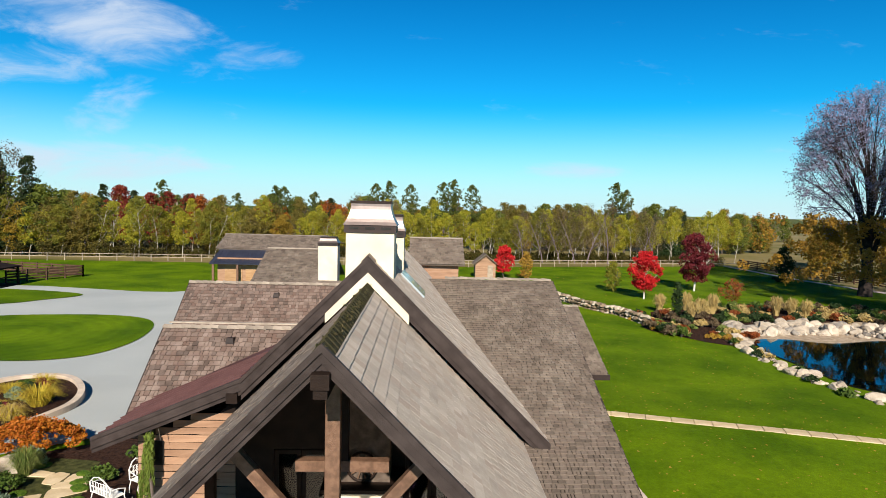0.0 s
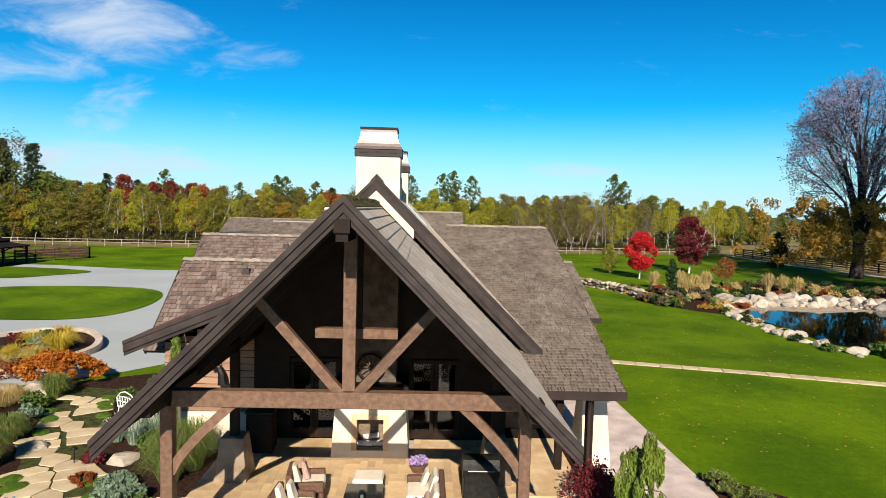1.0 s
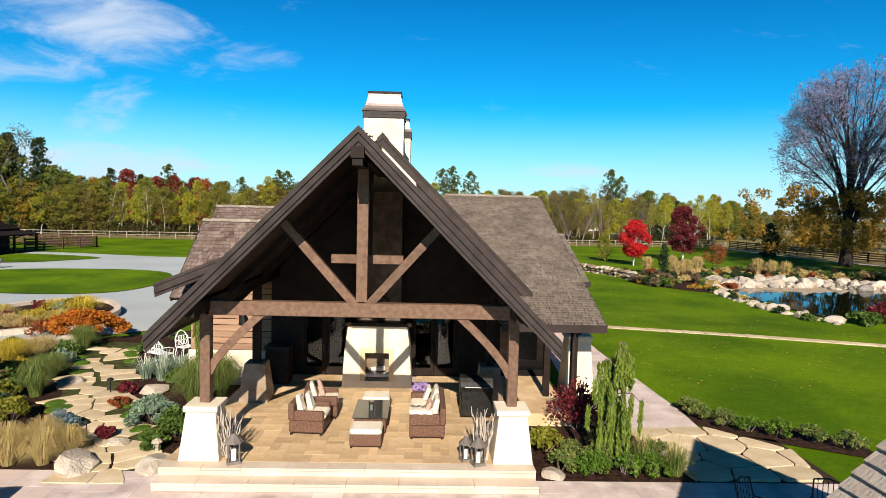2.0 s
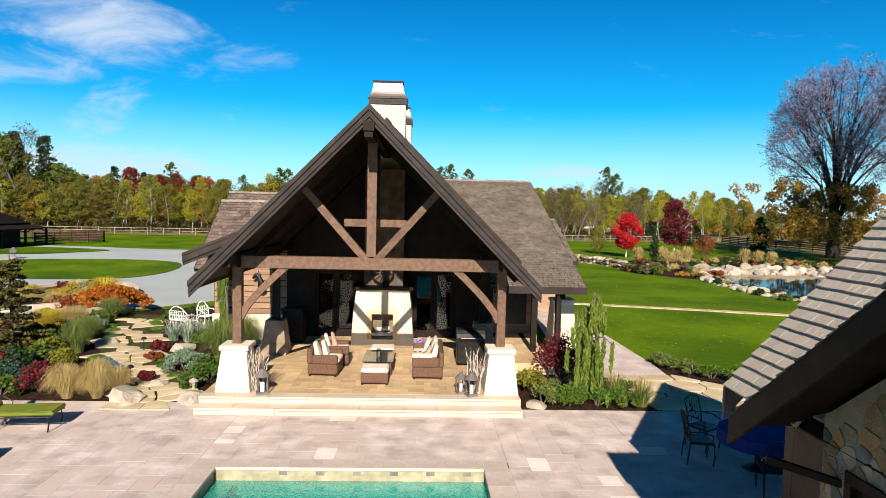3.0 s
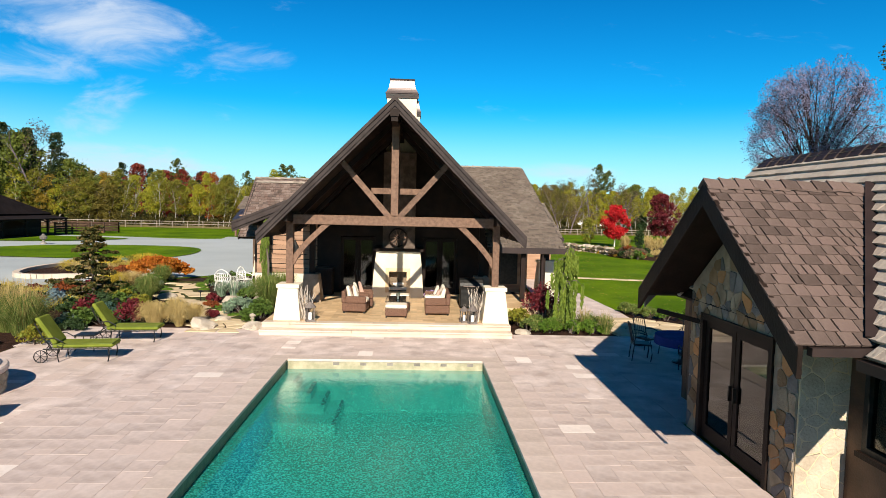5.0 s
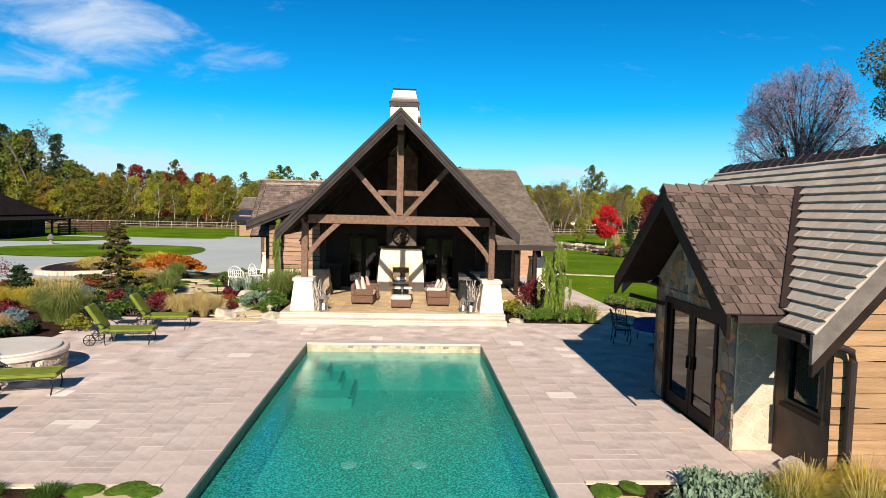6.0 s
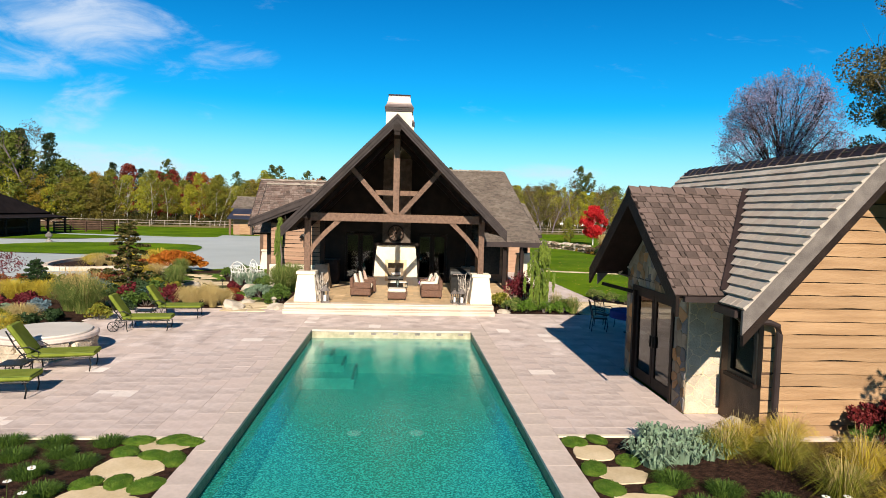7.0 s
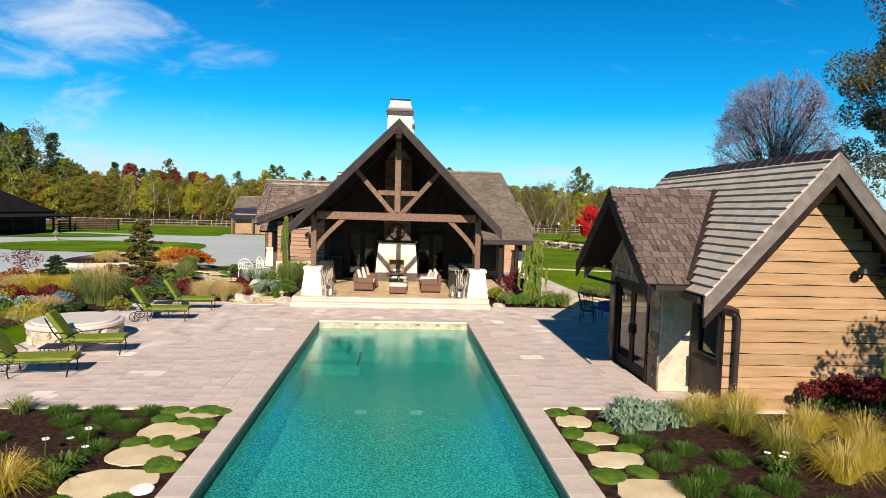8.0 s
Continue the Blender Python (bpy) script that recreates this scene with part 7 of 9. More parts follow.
def wire_seat(x, y, turn, w, label):
    """A white wirework garden seat with a scrolled back."""
    t = thing("garden_bench", label, "bench", (x, y, -0.02), turn, "white garden seats")
    h = w / 2
    part("seat", box(-h, h, -0.22, 0.22, 0.42, 0.445), WHITE_PAINT, t, "pierced white seat", 0.008)
    for a in (-1, 1):
        for b in (-1, 1):
            part("leg", tube([(a * (h - 0.03), b * 0.19, 0.43), (a * (h + 0.02), b * 0.21, 0.2), (a * (h - 0.01), b * 0.25, 0)], 0.018, 6), WHITE_PAINT, t)
        part("arm", tube([(a * h, 0.22, 0.7), (a * (h + 0.03), 0.0, 0.69), (a * (h + 0.02), -0.2, 0.62), (a * h, -0.18, 0.45)], 0.018, 6), WHITE_PAINT, t)
    part("back_frame", tube([(-h, 0.22, 0.43), (-h, 0.25, 0.75), (-h * 0.5, 0.29, 0.95), (0, 0.3, 1.02), (h * 0.5, 0.29, 0.95), (h, 0.25, 0.75), (h, 0.22, 0.43)], 0.02, 6), WHITE_PAINT, t)
    for i in range(int(w / 0.13)):
        cx = -h + 0.11 + i * (w - 0.22) / max(1, int(w / 0.13) - 1)
        for zc in (0.56, 0.74):
            part("scroll", tube([(cx + 0.075 * math.cos(k * 0.5236), 0.25 + 0.05 * (zc - 0.5), zc + 0.085 * math.sin(k * 0.5236)) for k in range(13)], 0.011, 5, None, False), WHITE_PAINT, t)


wire_seat(-9.25, 19.0, 150, 1.0, "ornate white wirework bench beside the path")
wire_seat(-8.7, 20.0, 60, 0.55, "ornate white wirework chair beside the path")
jar = thing("garden_lantern", "small stone lantern beside the porch steps", "stone lantern", (-6.0, 11.25, 0.0))
part("post", lathe([(0.05, 0), (0.04, 0.14)], 8), ROCK, jar)
part("box", taper(0, 0, 0.14, 0.24, 0.12, 0.12, 0.13, 0.13), ROCK, jar)
part("roof", lathe([(0.13, 0.24), (0.1, 0.28), (0.02, 0.33)], 8), ROCK, jar)
for x, y in ((-9.35, 25.9), (5.0, 16.3)):
    pp = thing("entry_pillar", "tapered cream stucco pillar base with dark post", "pillar", (x, y, 0))
    top = 1.8 if x > 0 else 1.05
    part("base", taper(0, 0, -0.2, top, 1.0, 0.9, 0.7, 0.66), STUCCO, pp, "", 0.012)
    part("cap", box(-0.4, 0.4, -0.38, 0.38, top, top + 0.11), STUCCO, pp, "", 0.01)
    part("post", box(-0.1, 0.1, -0.1, 0.1, top + 0.11, 2.6 if x > 0 else 2.75), DARKWOOD, pp)
for x in (3.75, 4.55):
    pp = thing("porch_post", "dark square post under the side eaves", "post", (x, 14.9, 0), 0, "side posts")
    part("shaft", box(-0.09, 0.09, -0.09, 0.09, -0.1, 2.45), DARKWOOD, pp)
def path_light(x, y):
    t = thing("path_light", "small black mushroom-capped path light in the bed", "path light", (x, y, -0.03), 0, "garden path lights")
    part("stake", tube([(0, 0, -0.05), (0, 0, 0.42)], 0.016, 6), IRON, t)
    part("cap", lathe([(0.1, 0.42), (0.105, 0.43), (0.06, 0.48), (0.015, 0.5)], 12), IRON, t)


for x, y in ((-11.4, 13.2), (-9.25, 15.6), (-8.0, 12.0), (-10.0, 22.0)):
    path_light(x, y)
bird = thing("garden_urn", "small grey stone urn at the edge of the drive", "urn", (-36.4, 50.6, -0.27))
part("foot", lathe([(0.3, 0), (0.3, 0.1), (0.12, 0.2), (0.12, 0.4)], 14), ROCK_DARK, bird)
part("bowl", lathe([(0.12, 0.4), (0.3, 0.52), (0.33, 0.72), (0.18, 0.86), (0.08, 1.0)], 14), ROCK_DARK, bird)
# circular planter in the driveway
ring = smooth_loop([(-15.5, 28.3), (-15.7, 26.2), (-16.6, 24.3), (-18.2, 22.9), (-20.0, 22.3), (-21.4, 23.2), (-22.2, 26.0), (-21.8, 29.5), (-20.3, 32.0), (-18.2, 32.2), (-16.5, 30.6)])
planter = thing("planter_kerb", "low curved pale stone kerb round a planted bed", "kerb")
part("soil", outline(ring, -0.3, 0.02), MULCH, planter)
for (ax, ay), (bx, by) in zip(ring, ring[1:] + ring[:1]):
    part("kerb_stone", beam((ax, ay, -0.06), (bx, by, -0.06), 0.3, 0.52), STEP, planter)
ring2 = smooth_loop([(-10.4, 31.5), (-9.4, 30), (-9.0, 33), (-9.2, 36), (-10.6, 34.5)])
planter2 = thing("planter_kerb", "small curved white kerb beside the house wall", "kerb")
part("soil", outline(ring2, -0.3, 0.0), MULCH, planter2)
for (ax, ay), (bx, by) in zip(ring2, ring2[1:] + ring2[:1]):
    part("kerb_stone", beam((ax, ay, -0.1), (bx, by, -0.1), 0.26, 0.4), STUCCO, planter2)
shrub("garden_shrub", "yellow-green shrub in the small kerbed bed", (-9.9, 33.2, -0.05), 1.8, 1.0, L_YELLOW, 500, 0.12, "", 301)

# ---- stone paths ----
def flag(parent, x, y, w, d, seed, z=0.0, turn=0.0, material=FLAG, h=0.014):
    """One irregular flat stone."""
    r = random.Random(seed)
    n = r.choice((6, 7, 8))
    pts = []
    for i in range(n):
        a = 2 * math.pi * (i + r.uniform(-0.3, 0.3)) / n
        c, s = math.cos(a), math.sin(a)
        m, k = max(abs(c), abs(s)) ** 0.7, r.uniform(0.86, 1.08)
        pts.append((k * c / m * w / 2, k * s / m * d / 2))
    bm = outline(worn(pts, r, 0.11, 0.02), -0.06, h)
    ob = part("flagstone", bm, material, parent, "", 0.006)
    ob.matrix_basis = pose(x, y, z, r.uniform(-0.6, 0.6), r.uniform(-0.6, 0.6), turn)


west_path = thing("stone_path", "winding sand-coloured flagstone path through the garden", "stone path", kind="structure")
line = ((-6.45, 10.0), (-6.75, 10.9), (-7.35, 11.9), (-8.0, 12.8), (-8.7, 13.7), (-9.35, 14.7), (-9.85, 15.8), (-10.25, 17.0), (-10.75, 18.3), (-11.4, 19.5), (-11.9, 20.8), (-12.2, 22.2))


def path_gap(x, y):
    """How far a place lies from the middle of the garden path."""
    p = Vector((x, y))
    gaps = []
    for a, b in zip(line, line[1:]):
        a, b = Vector(a), Vector(b)
        t = max(0.0, min(1.0, (p - a).dot(b - a) / (b - a).length_squared))
        gaps.append((p - a.lerp(b, t)).length)
    return min(gaps)


rw2 = random.Random(12)
spots, t = [], 0.0
for (ax, ay), (bx, by) in zip(line, line[1:]):
    d = Vector((bx - ax, by - ay))
    side2 = Vector((d.y, -d.x)).normalized()
    n = max(2, round(d.length / 0.56))
    for i in range(n):
        c = Vector((ax, ay)) + d * (i / n)
        for off in ((-0.46, 0.4) if (i + len(spots)) % 3 else (-0.62, 0.02, 0.66)):
            q = c + side2 * (off + rw2.uniform(-0.16, 0.16)) + d.normalized() * rw2.uniform(-0.16, 0.16)
            spots.append((q.x, q.y))
rim = [(x + sx * 1.75, y) for x, y in line[::2] for sx in (-1, 1)]
for poly in cells(spots + rim, [(-14, 9.6), (-4, 9.6), (-4, 23.5), (-14, 23.5)], 0.024):
    cx, cy = sum(q[0] for q in poly) / len(poly), sum(q[1] for q in poly) / len(poly)
    wide = max(math.hypot(q[0] - cx, q[1] - cy) for q in poly)
    if path_gap(cx, cy) > 0.85 or wide > 1.0 or cy < 10.25 and cx > -6.0:
        continue
    poly = [(cx + (q[0] - cx) * min(1, 0.8 / wide), cy + (q[1] - cy) * min(1, 0.8 / wide)) for q in poly]
    ob = part("flagstone", outline([(q[0] - cx, q[1] - cy) for q in worn(poly, rw2, 0.2, 0.016, 0.035)], -0.06, 0.018 + rw2.uniform(-0.006, 0.01)), FLAG, west_path, "", 0.006)
    ob.matrix_basis = pose(cx, cy, 0, rw2.uniform(-0.8, 0.8), rw2.uniform(-0.8, 0.8), 0)
south_path = thing("stone_path", "row of sand-coloured flagstones set in moss along the pool", "stone path", kind="structure")
for i, (x, y, w, d) in enumerate(((-4.74, -3.1, 0.9, 0.62), (-4.95, -3.95, 1.12, 0.86), (-5.05, -4.92, 1.02, 0.84), (-4.46, -4.98, 0.34, 0.36), (-5.05, -5.9, 1.25, 1.05), (-5.1, -7.1, 1.2, 1.0), (-5.0, -8.2, 1.2, 0.9))):
    flag(south_path, x, y, w, d, 200 + i, 0.0)
east_path = thing("stone_path", "row of sand-coloured flagstones set in moss by the pool house", "stone path", kind="structure")
for i, (x, y, w, d) in enumerate(((2.16, -3.38, 0.7, 0.62), (2.36, -4.25, 0.8, 0.6), (2.32, -5.13, 0.92, 0.62), (2.42, -6.25, 1.1, 0.95), (2.4, -7.4, 1.1, 0.9), (2.45, -8.4, 1.0, 0.7))):
    flag(east_path, x, y, w, d, 230 + i, 0.0)
lawn_path = thing("stone_path", "narrow single row of pale slabs across the lawn", "stone path", kind="structure")
rl = random.Random(9)
x = 8.1
while x < 30.2:
    w = rl.uniform(0.7, 1.1)
    xm = x + w / 2
    ym = 28.55 - 0.31 * (xm - 8.1)
    d = rl.uniform(0.6, 0.68)
    o = part("flagstone", box(-w / 2 * 1.04, w / 2 * 1.04 - 0.012, -d / 2, d / 2, -0.06, 0.035), FLAG, lawn_path, "", 0.012)
    o.matrix_basis = pose(xm, ym, lawn_z(ym), 0, 0, -17.2)
    x += w
corner_path = thing("stone_path", "large sand flagstones between terrace and walkway", "stone path", kind="structure")
rw3 = random.Random(31)
slab_seeds = [(5.75 + 0.98 * (i + 0.5 * (j % 2)) + rw3.uniform(-0.22, 0.22), 10.4 + 0.86 * j + rw3.uniform(-0.2, 0.2)) for i in range(5) for j in range(4)]
for poly in cells(slab_seeds, [(6.05, 10.02), (9.0, 10.02), (9.3, 11.8), (7.8, 13.3), (5.5, 13.1)], 0.028):
    cx, cy = sum(q[0] for q in poly) / len(poly), sum(q[1] for q in poly) / len(poly)
    ob = part("flagstone", outline([(q[0] - cx, q[1] - cy) for q in worn(poly, rw3, 0.2, 0.018)], -0.06, 0.042), FLAG, corner_path, "", 0.008)
    ob.matrix_basis = pose(cx, cy, 0, 0, 0, 0)
plug = thing("skimmer_lid", "round white skimmer lid in the pool edge bed", "lid", (-4.5, -6.1, 0.0))
part("lid", lathe([(0.15, 0), (0.15, 0.03), (0.13, 0.04)], 18), WHITE_PAINT, plug)

# ---- plants ----
tagged(part("ground_cover", sheet(smooth_loop([(-11.3, 1.2), (-11.28, 4.6), (-12.0, 5.0), (-13.4, 4.4), (-13.8, 2.6), (-13.0, 1.2), (-12.0, 0.8)]), 0.06), LAWN), "small patch of green lawn beside the stone tub", "lawn", kind="structure")
rp = random.Random(17)


def cushion(x, y, w, d, seed, fuzz=True):
    """A low pad of moss."""
    bm = bmesh.new()
    bmesh.ops.create_icosphere(bm, subdivisions=3, radius=0.5)
    for v in bm.verts:
        v.co *= 1 + 0.16 * noise.noise(v.co * 3 + Vector((seed, 0, 0))) + 0.07 * noise.noise(v.co * 11 + Vector((seed, 3, 0)))
        v.co.z = max(v.co.z, -0.1)
    ob = part("moss_pad", bm, MOSS)
    ob.matrix_basis = pose(x, y, 0.0, 0, 0, seed * 40) @ Matrix.Diagonal((w * 1.25, d * 1.25, 0.15, 1))
    if fuzz:
        raw("fuzz", *leaf_cloud([(math.cos(a) * k * 0.46, math.sin(a) * k * 0.46, 0.47 * math.sqrt(max(0.05, 1 - k * k))) for a, k in ((i * 2.4, (i / 90) ** 0.5) for i in range(90))], [0.09] * 90, 900, 0.045, 0.8, 1.6, 0.8), L_MOSS, ob)
    tagged(ob, "soft green moss pad between flagstones", "moss", "moss pads")


for i, (x, y, w, d) in enumerate(((-5.23, -2.9, 0.45, 0.3), (-4.71, -2.86, 0.45, 0.28), (-4.42, -2.95, 0.28, 0.4), (-5.26, -3.35, 0.36, 0.33), (-4.76, -3.5, 0.4, 0.3), (-4.42, -3.62, 0.27, 0.5), (-5.3, -4.45, 0.38, 0.3), (-4.88, -4.42, 0.42, 0.32), (-4.48, -4.5, 0.36, 0.42), (-4.52, -5.36, 0.44, 0.36), (-4.62, -5.2, 0.3, 0.28), (-4.72, -6.5, 0.5, 0.36), (-5.4, -6.5, 0.4, 0.3))):
    cushion(x, y, w, d, i)
for i, (x, y, w, d) in enumerate(((1.98, -2.95, 0.36, 0.36), (2.4, -2.84, 0.36, 0.22), (1.98, -4.0, 0.32, 0.46), (2.0, -4.66, 0.34, 0.42), (2.62, -3.72, 0.4, 0.3), (2.02, -5.72, 0.4, 0.46), (2.6, -5.6, 0.4, 0.3), (2.72, -4.72, 0.4, 0.26), (2.1, -6.9, 0.4, 0.3))):
    cushion(x, y, w, d, 20 + i)
def heath(x, y, w, h, seed):
    """A low dense cushion of fine upright needles."""
    r = random.Random(seed)
    t = thing("heath_tuft", "low dark green heath mound in mulch", "heath", (x, y, 0), r.uniform(0, 360), "heath mounds")
    v, f = blades(800, w * 0.36, h * 0.66, 0.9, 0.006, 1.2)
    tagged(raw("foliage", v, f, L_HEATH, t), kind="stuff")


for i, (x, y) in enumerate(((-8.6, -3.0), (-7.21, -3.0), (-6.79, -3.55), (-6.5, -3.0), (-6.17, -3.45), (-5.72, -3.8), (-5.68, -3.0), (-6.25, -4.15), (-5.72, -4.75), (-7.5, -4.4), (-8.3, -3.9), (-9.2, -3.3), (-7.3, -5.6), (-8.6, -5.0))):
    heath(x, y, rp.uniform(0.4, 0.54), rp.uniform(0.17, 0.22), i)
for i, (x, y) in enumerate(((3.0, -4.5), (3.6, -4.85), (3.05, -5.36), (3.56, -5.85), (3.1, -6.25), (3.75, -6.45), (4.2, -5.25), (4.4, -6.2), (3.2, -7.1), (4.9, -6.9), (4.0, -7.3))):
    heath(x, y, rp.uniform(0.46, 0.62), rp.uniform(0.2, 0.26), 40 + i)
for x, y in ((-9.6, -3.1), (-7.9, -3.02)):
    tuft("green_tuft", "pale green grassy tuft by the terrace edge", (x, y, 0), 0.4, 0.3, L_GREENGRASS, 260, 0.01, 0.9, "green tufts")
for i in range(26):
    x, y = 2.85 + 1.75 * rp.random(), 0
    y = -2.85 - rp.uniform(0, 1.15) * (1 - 0.25 * (x - 2.9))
    t = thing("lambs_ear", "silvery sage-green leafy clump", "perennial", (x, y, 0), rp.uniform(0, 360), "silver clumps")
    v, f = blades(60, 0.24, 0.32, 0.9, 0.055, 0.5)
    raw("leaves", v, f, L_SAGE, t)
for i, (x, y, r, h) in enumerate(((4.3, -3.55, 0.42, 0.5), (4.75, -3.2, 0.42, 0.52), (5.0, -4.0, 0.46, 0.56), (5.5, -3.3, 0.45, 0.6), (5.15, -5.1, 0.48, 0.6), (5.55, -5.9, 0.5, 0.6))):
    tuft("golden_grass", "bright golden-green arching grass clump", (x, y, 0), r, h, L_GOLDGRASS if i % 2 else L_YELLOW, 640, 0.006, 1.25, "golden grasses", L_STRAW)
for i, (x, y, r, h) in enumerate(((6.1, -4.3, 0.5, 0.62), (6.9, -4.6, 0.5, 0.6), (6.4, -5.4, 0.5, 0.58), (7.2, -5.6, 0.5, 0.55), (7.9, -4.8, 0.5, 0.58), (-6.3, -6.2, 0.55, 0.5), (-6.9, -6.6, 0.55, 0.46))):
    tuft("straw_grass", "fine straw-gold feather grass clump", (x, y, 0), r, h, L_GOLDGRASS, 620, 0.0055, 1.3, "straw grasses", L_STRAW)
for i in range(26):
    x = rp.uniform(6.9, 9.4)
    y = rp.uniform(-3.1, -2.95) - rp.uniform(0, 1.0) * max(0.2, (x - 6.6) / 2.6)
    t = thing("sedum", "dark red flat-headed sedum", "perennial", (x, y, 0), rp.uniform(0, 360), "red sedums")
    hh = rp.uniform(0.45, 0.85)
    heads = []
    for _ in range(6):
        a, b, hk2 = rp.uniform(-0.2, 0.2), rp.uniform(-0.2, 0.2), hh * rp.uniform(0.9, 1.06)
        part("stem", tube([(a * 0.3, b * 0.3, 0), (a, b, hk2)], 0.008, 4), L_WINE, t)
        raw("flower_head", *leaf_cloud([(a, b, hk2)], [0.13], 60, 0.035, 0.3), L_SEDUM, t)
        heads.append((a, b, hk2))
    v, f = leaf_cloud([(h[0], h[1], h[2] * 0.5) for h in heads], [0.1] * 6, 70, 0.06)
    raw("leaves", v, f, L_HEATH, t)
for x, y in ((-5.85, -5.45), (-6.15, -5.75), (-5.8, -5.9), (4.75, -5.6)):
    t = thing("daisy_clump", "green daisy clump with white flowers", "flowers", (x, y, 0), rp.uniform(0, 360), "daisies")
    v, f = blades(110, 0.28, 0.24, 0.9, 0.035, 0.5)
    raw("leaves", v, f, L_GREEN, t)
for x, y in ((-6.41, -4.94), (-6.38, -4.98), (-6.0, -4.5), (-5.97, -4.55), (-6.05, -4.93), (-5.67, -5.26), (4.6, -5.5), (4.75, -5.65), (4.9, -5.5)):
    t = thing("daisy", "small white daisy on a thin stem", "flower", (x, y, 0), 0, "daisies in bloom")
    part("stem", tube([(0, 0, 0), (0.01, 0.01, 0.26)], 0.004, 4), L_GREEN, t)
    for k in range(8):
        a = 2 * math.pi * k / 8
        part("petal", beam((0.01 + 0.012 * math.cos(a), 0.01 + 0.012 * math.sin(a), 0.265), (0.01 + 0.05 * math.cos(a), 0.01 + 0.05 * math.sin(a), 0.268), 0.02, 0.004), WHITE_PAINT, t)
    part("eye", lathe([(0.014, 0.262), (0.01, 0.275)], 8, (0.01, 0.01, 0)), L_GOLD, t)


def layered_conifer(name, label, at, h, w, leaf, seed, count=8200, size=0.065):
    r = random.Random(seed)
    t = thing(name, label, "conifer", at)
    bm, cs, rs = tube([(0, 0, -0.1), (0.03, 0, h * 0.5), (0, 0, h)], [0.06, 0.04, 0.015], 6), [], []
    for i in range(46):
        z = h * (0.06 + 0.9 * i / 46)
        a, k = i * 2.4, w / 2 * (1 - 0.85 * i / 46) * r.choice((0.5, 0.75, 1.0, 1.3)) * r.uniform(0.85, 1.1)
        e = (math.cos(a) * k, math.sin(a) * k, z - 0.05)
        tube([(0, 0, z), e], [0.02, 0.008], 4, bm, False)
        for f0 in (0.6, 1.0):
            cs.append((e[0] * f0, e[1] * f0, z - 0.05 * f0)), rs.append(0.17 * w / 2 * (1.3 - 0.5 * i / 46) * r.uniform(0.7, 1.3))
    part("trunk", bm, BARK, t)
    raw("foliage", *leaf_cloud(cs, rs, count, size, 0.34, 1.8), leaf, t)


layered_conifer("hinoki_cypress", "dark layered dwarf cypress in the garden bed", (-13.2, 15.0, 0), 3.2, 2.5, leafy("hinoki_leaves", (0.05, 0.062, 0.014), (0.095, 0.095, 0.022), (0.13, 0.08, 0.025)), 4)
layered_conifer("hinoki_cypress", "dark layered dwarf cypress beside the path", (-16.2, 13.4, 0), 1.5, 1.6, L_DARK, 5, 2600)


def weeping(name, label, at, h, w, leaf, seed, arms=20, low=0.4):
    """A weeping conifer: a bent leader, arching arms and ragged strands that hang from them."""
    r = random.Random(seed)
    t = thing(name, label, "conifer", at)
    lead = [Vector((0, 0, -0.1)), Vector((0.08, 0, h * 0.4)), Vector((-0.06, 0.05, h * 0.75)), Vector((0.05, 0, h)), Vector((0.2, 0, h * 0.97)), Vector((0.28, 0, h * 0.85))]
    bm = tube(lead, [0.06, 0.045, 0.03, 0.018, 0.012, 0.006], 6)
    cs, rs = [], []
    for i in range(arms):
        f = r.uniform(low, 1.0)
        b = lead[0].lerp(lead[1], f * 3) if f < 0.333 else lead[1].lerp(lead[2], f * 3 - 1) if f < 0.667 else lead[2].lerp(lead[3], f * 3 - 2)
        a, k = r.uniform(0, 6.28), w / 2 * r.uniform(0.35, 1.1) * (1.3 - 0.95 * f)
        o = Vector((math.cos(a) * k, math.sin(a) * k, 0))
        e = b + o + Vector((0, 0, -0.1))
        tube([b, b + o * 0.6 + Vector((0, 0, 0.08)), e], [0.016, 0.012, 0.006], 4, bm, False)
        for g in (0.3, 0.6, 1.0):
            s, drop = b.lerp(e, g), r.uniform(0.3, 0.75) * h * (0.3 if f > 0.6 else 0.42)
            ca = r.uniform(0, 6.28)
            for j in range(9):
                c = s + Vector((math.cos(ca) * 0.03 * j / 9 + r.gauss(0, 0.012), math.sin(ca) * 0.03 * j / 9 + r.gauss(0, 0.012), -drop * j / 8))
                if c.z > 0.06:
                    cs.append(tuple(c)), rs.append(0.045)
    part("trunk", bm, BARK, t)
    raw("foliage", *leaf_cloud(cs, rs, len(cs) * 22, 0.036, 1.6, 4.0, 3.2), leaf, t)


weeping("weeping_cedar", "pale green weeping cedar beside the side lawn", (4.55, 10.95, 0), 2.85, 1.5, leafy("cedar_green", (0.17, 0.24, 0.03), (0.26, 0.33, 0.045), (0.07, 0.11, 0.02)), 3, 34, 0.06)
weeping("weeping_cedar", "green weeping cedar against the house wall", (-6.75, 16.2, 0), 3.7, 0.5, leafy("cedar_pale", (0.14, 0.2, 0.03), (0.2, 0.26, 0.045), (0.08, 0.12, 0.02)), 6, 13, 0.35)
shrub("red_barberry", "wine-red barberry bush beside the porch", (4.3, 13.1, 0), 1.5, 1.45, L_WINE, 1900, 0.05, "", 80, lumps=22)
shrub("red_barberry", "wine-red bush near the walkway", (4.75, 13.7, 0), 0.9, 0.9, L_RUST, 500, 0.05, "", 81)
shrub("golden_shrub", "golden-yellow low shrub beside the pedestal", (3.1, 11.6, 0), 1.0, 0.7, L_YELLOW, 1100, 0.055, "", 82)
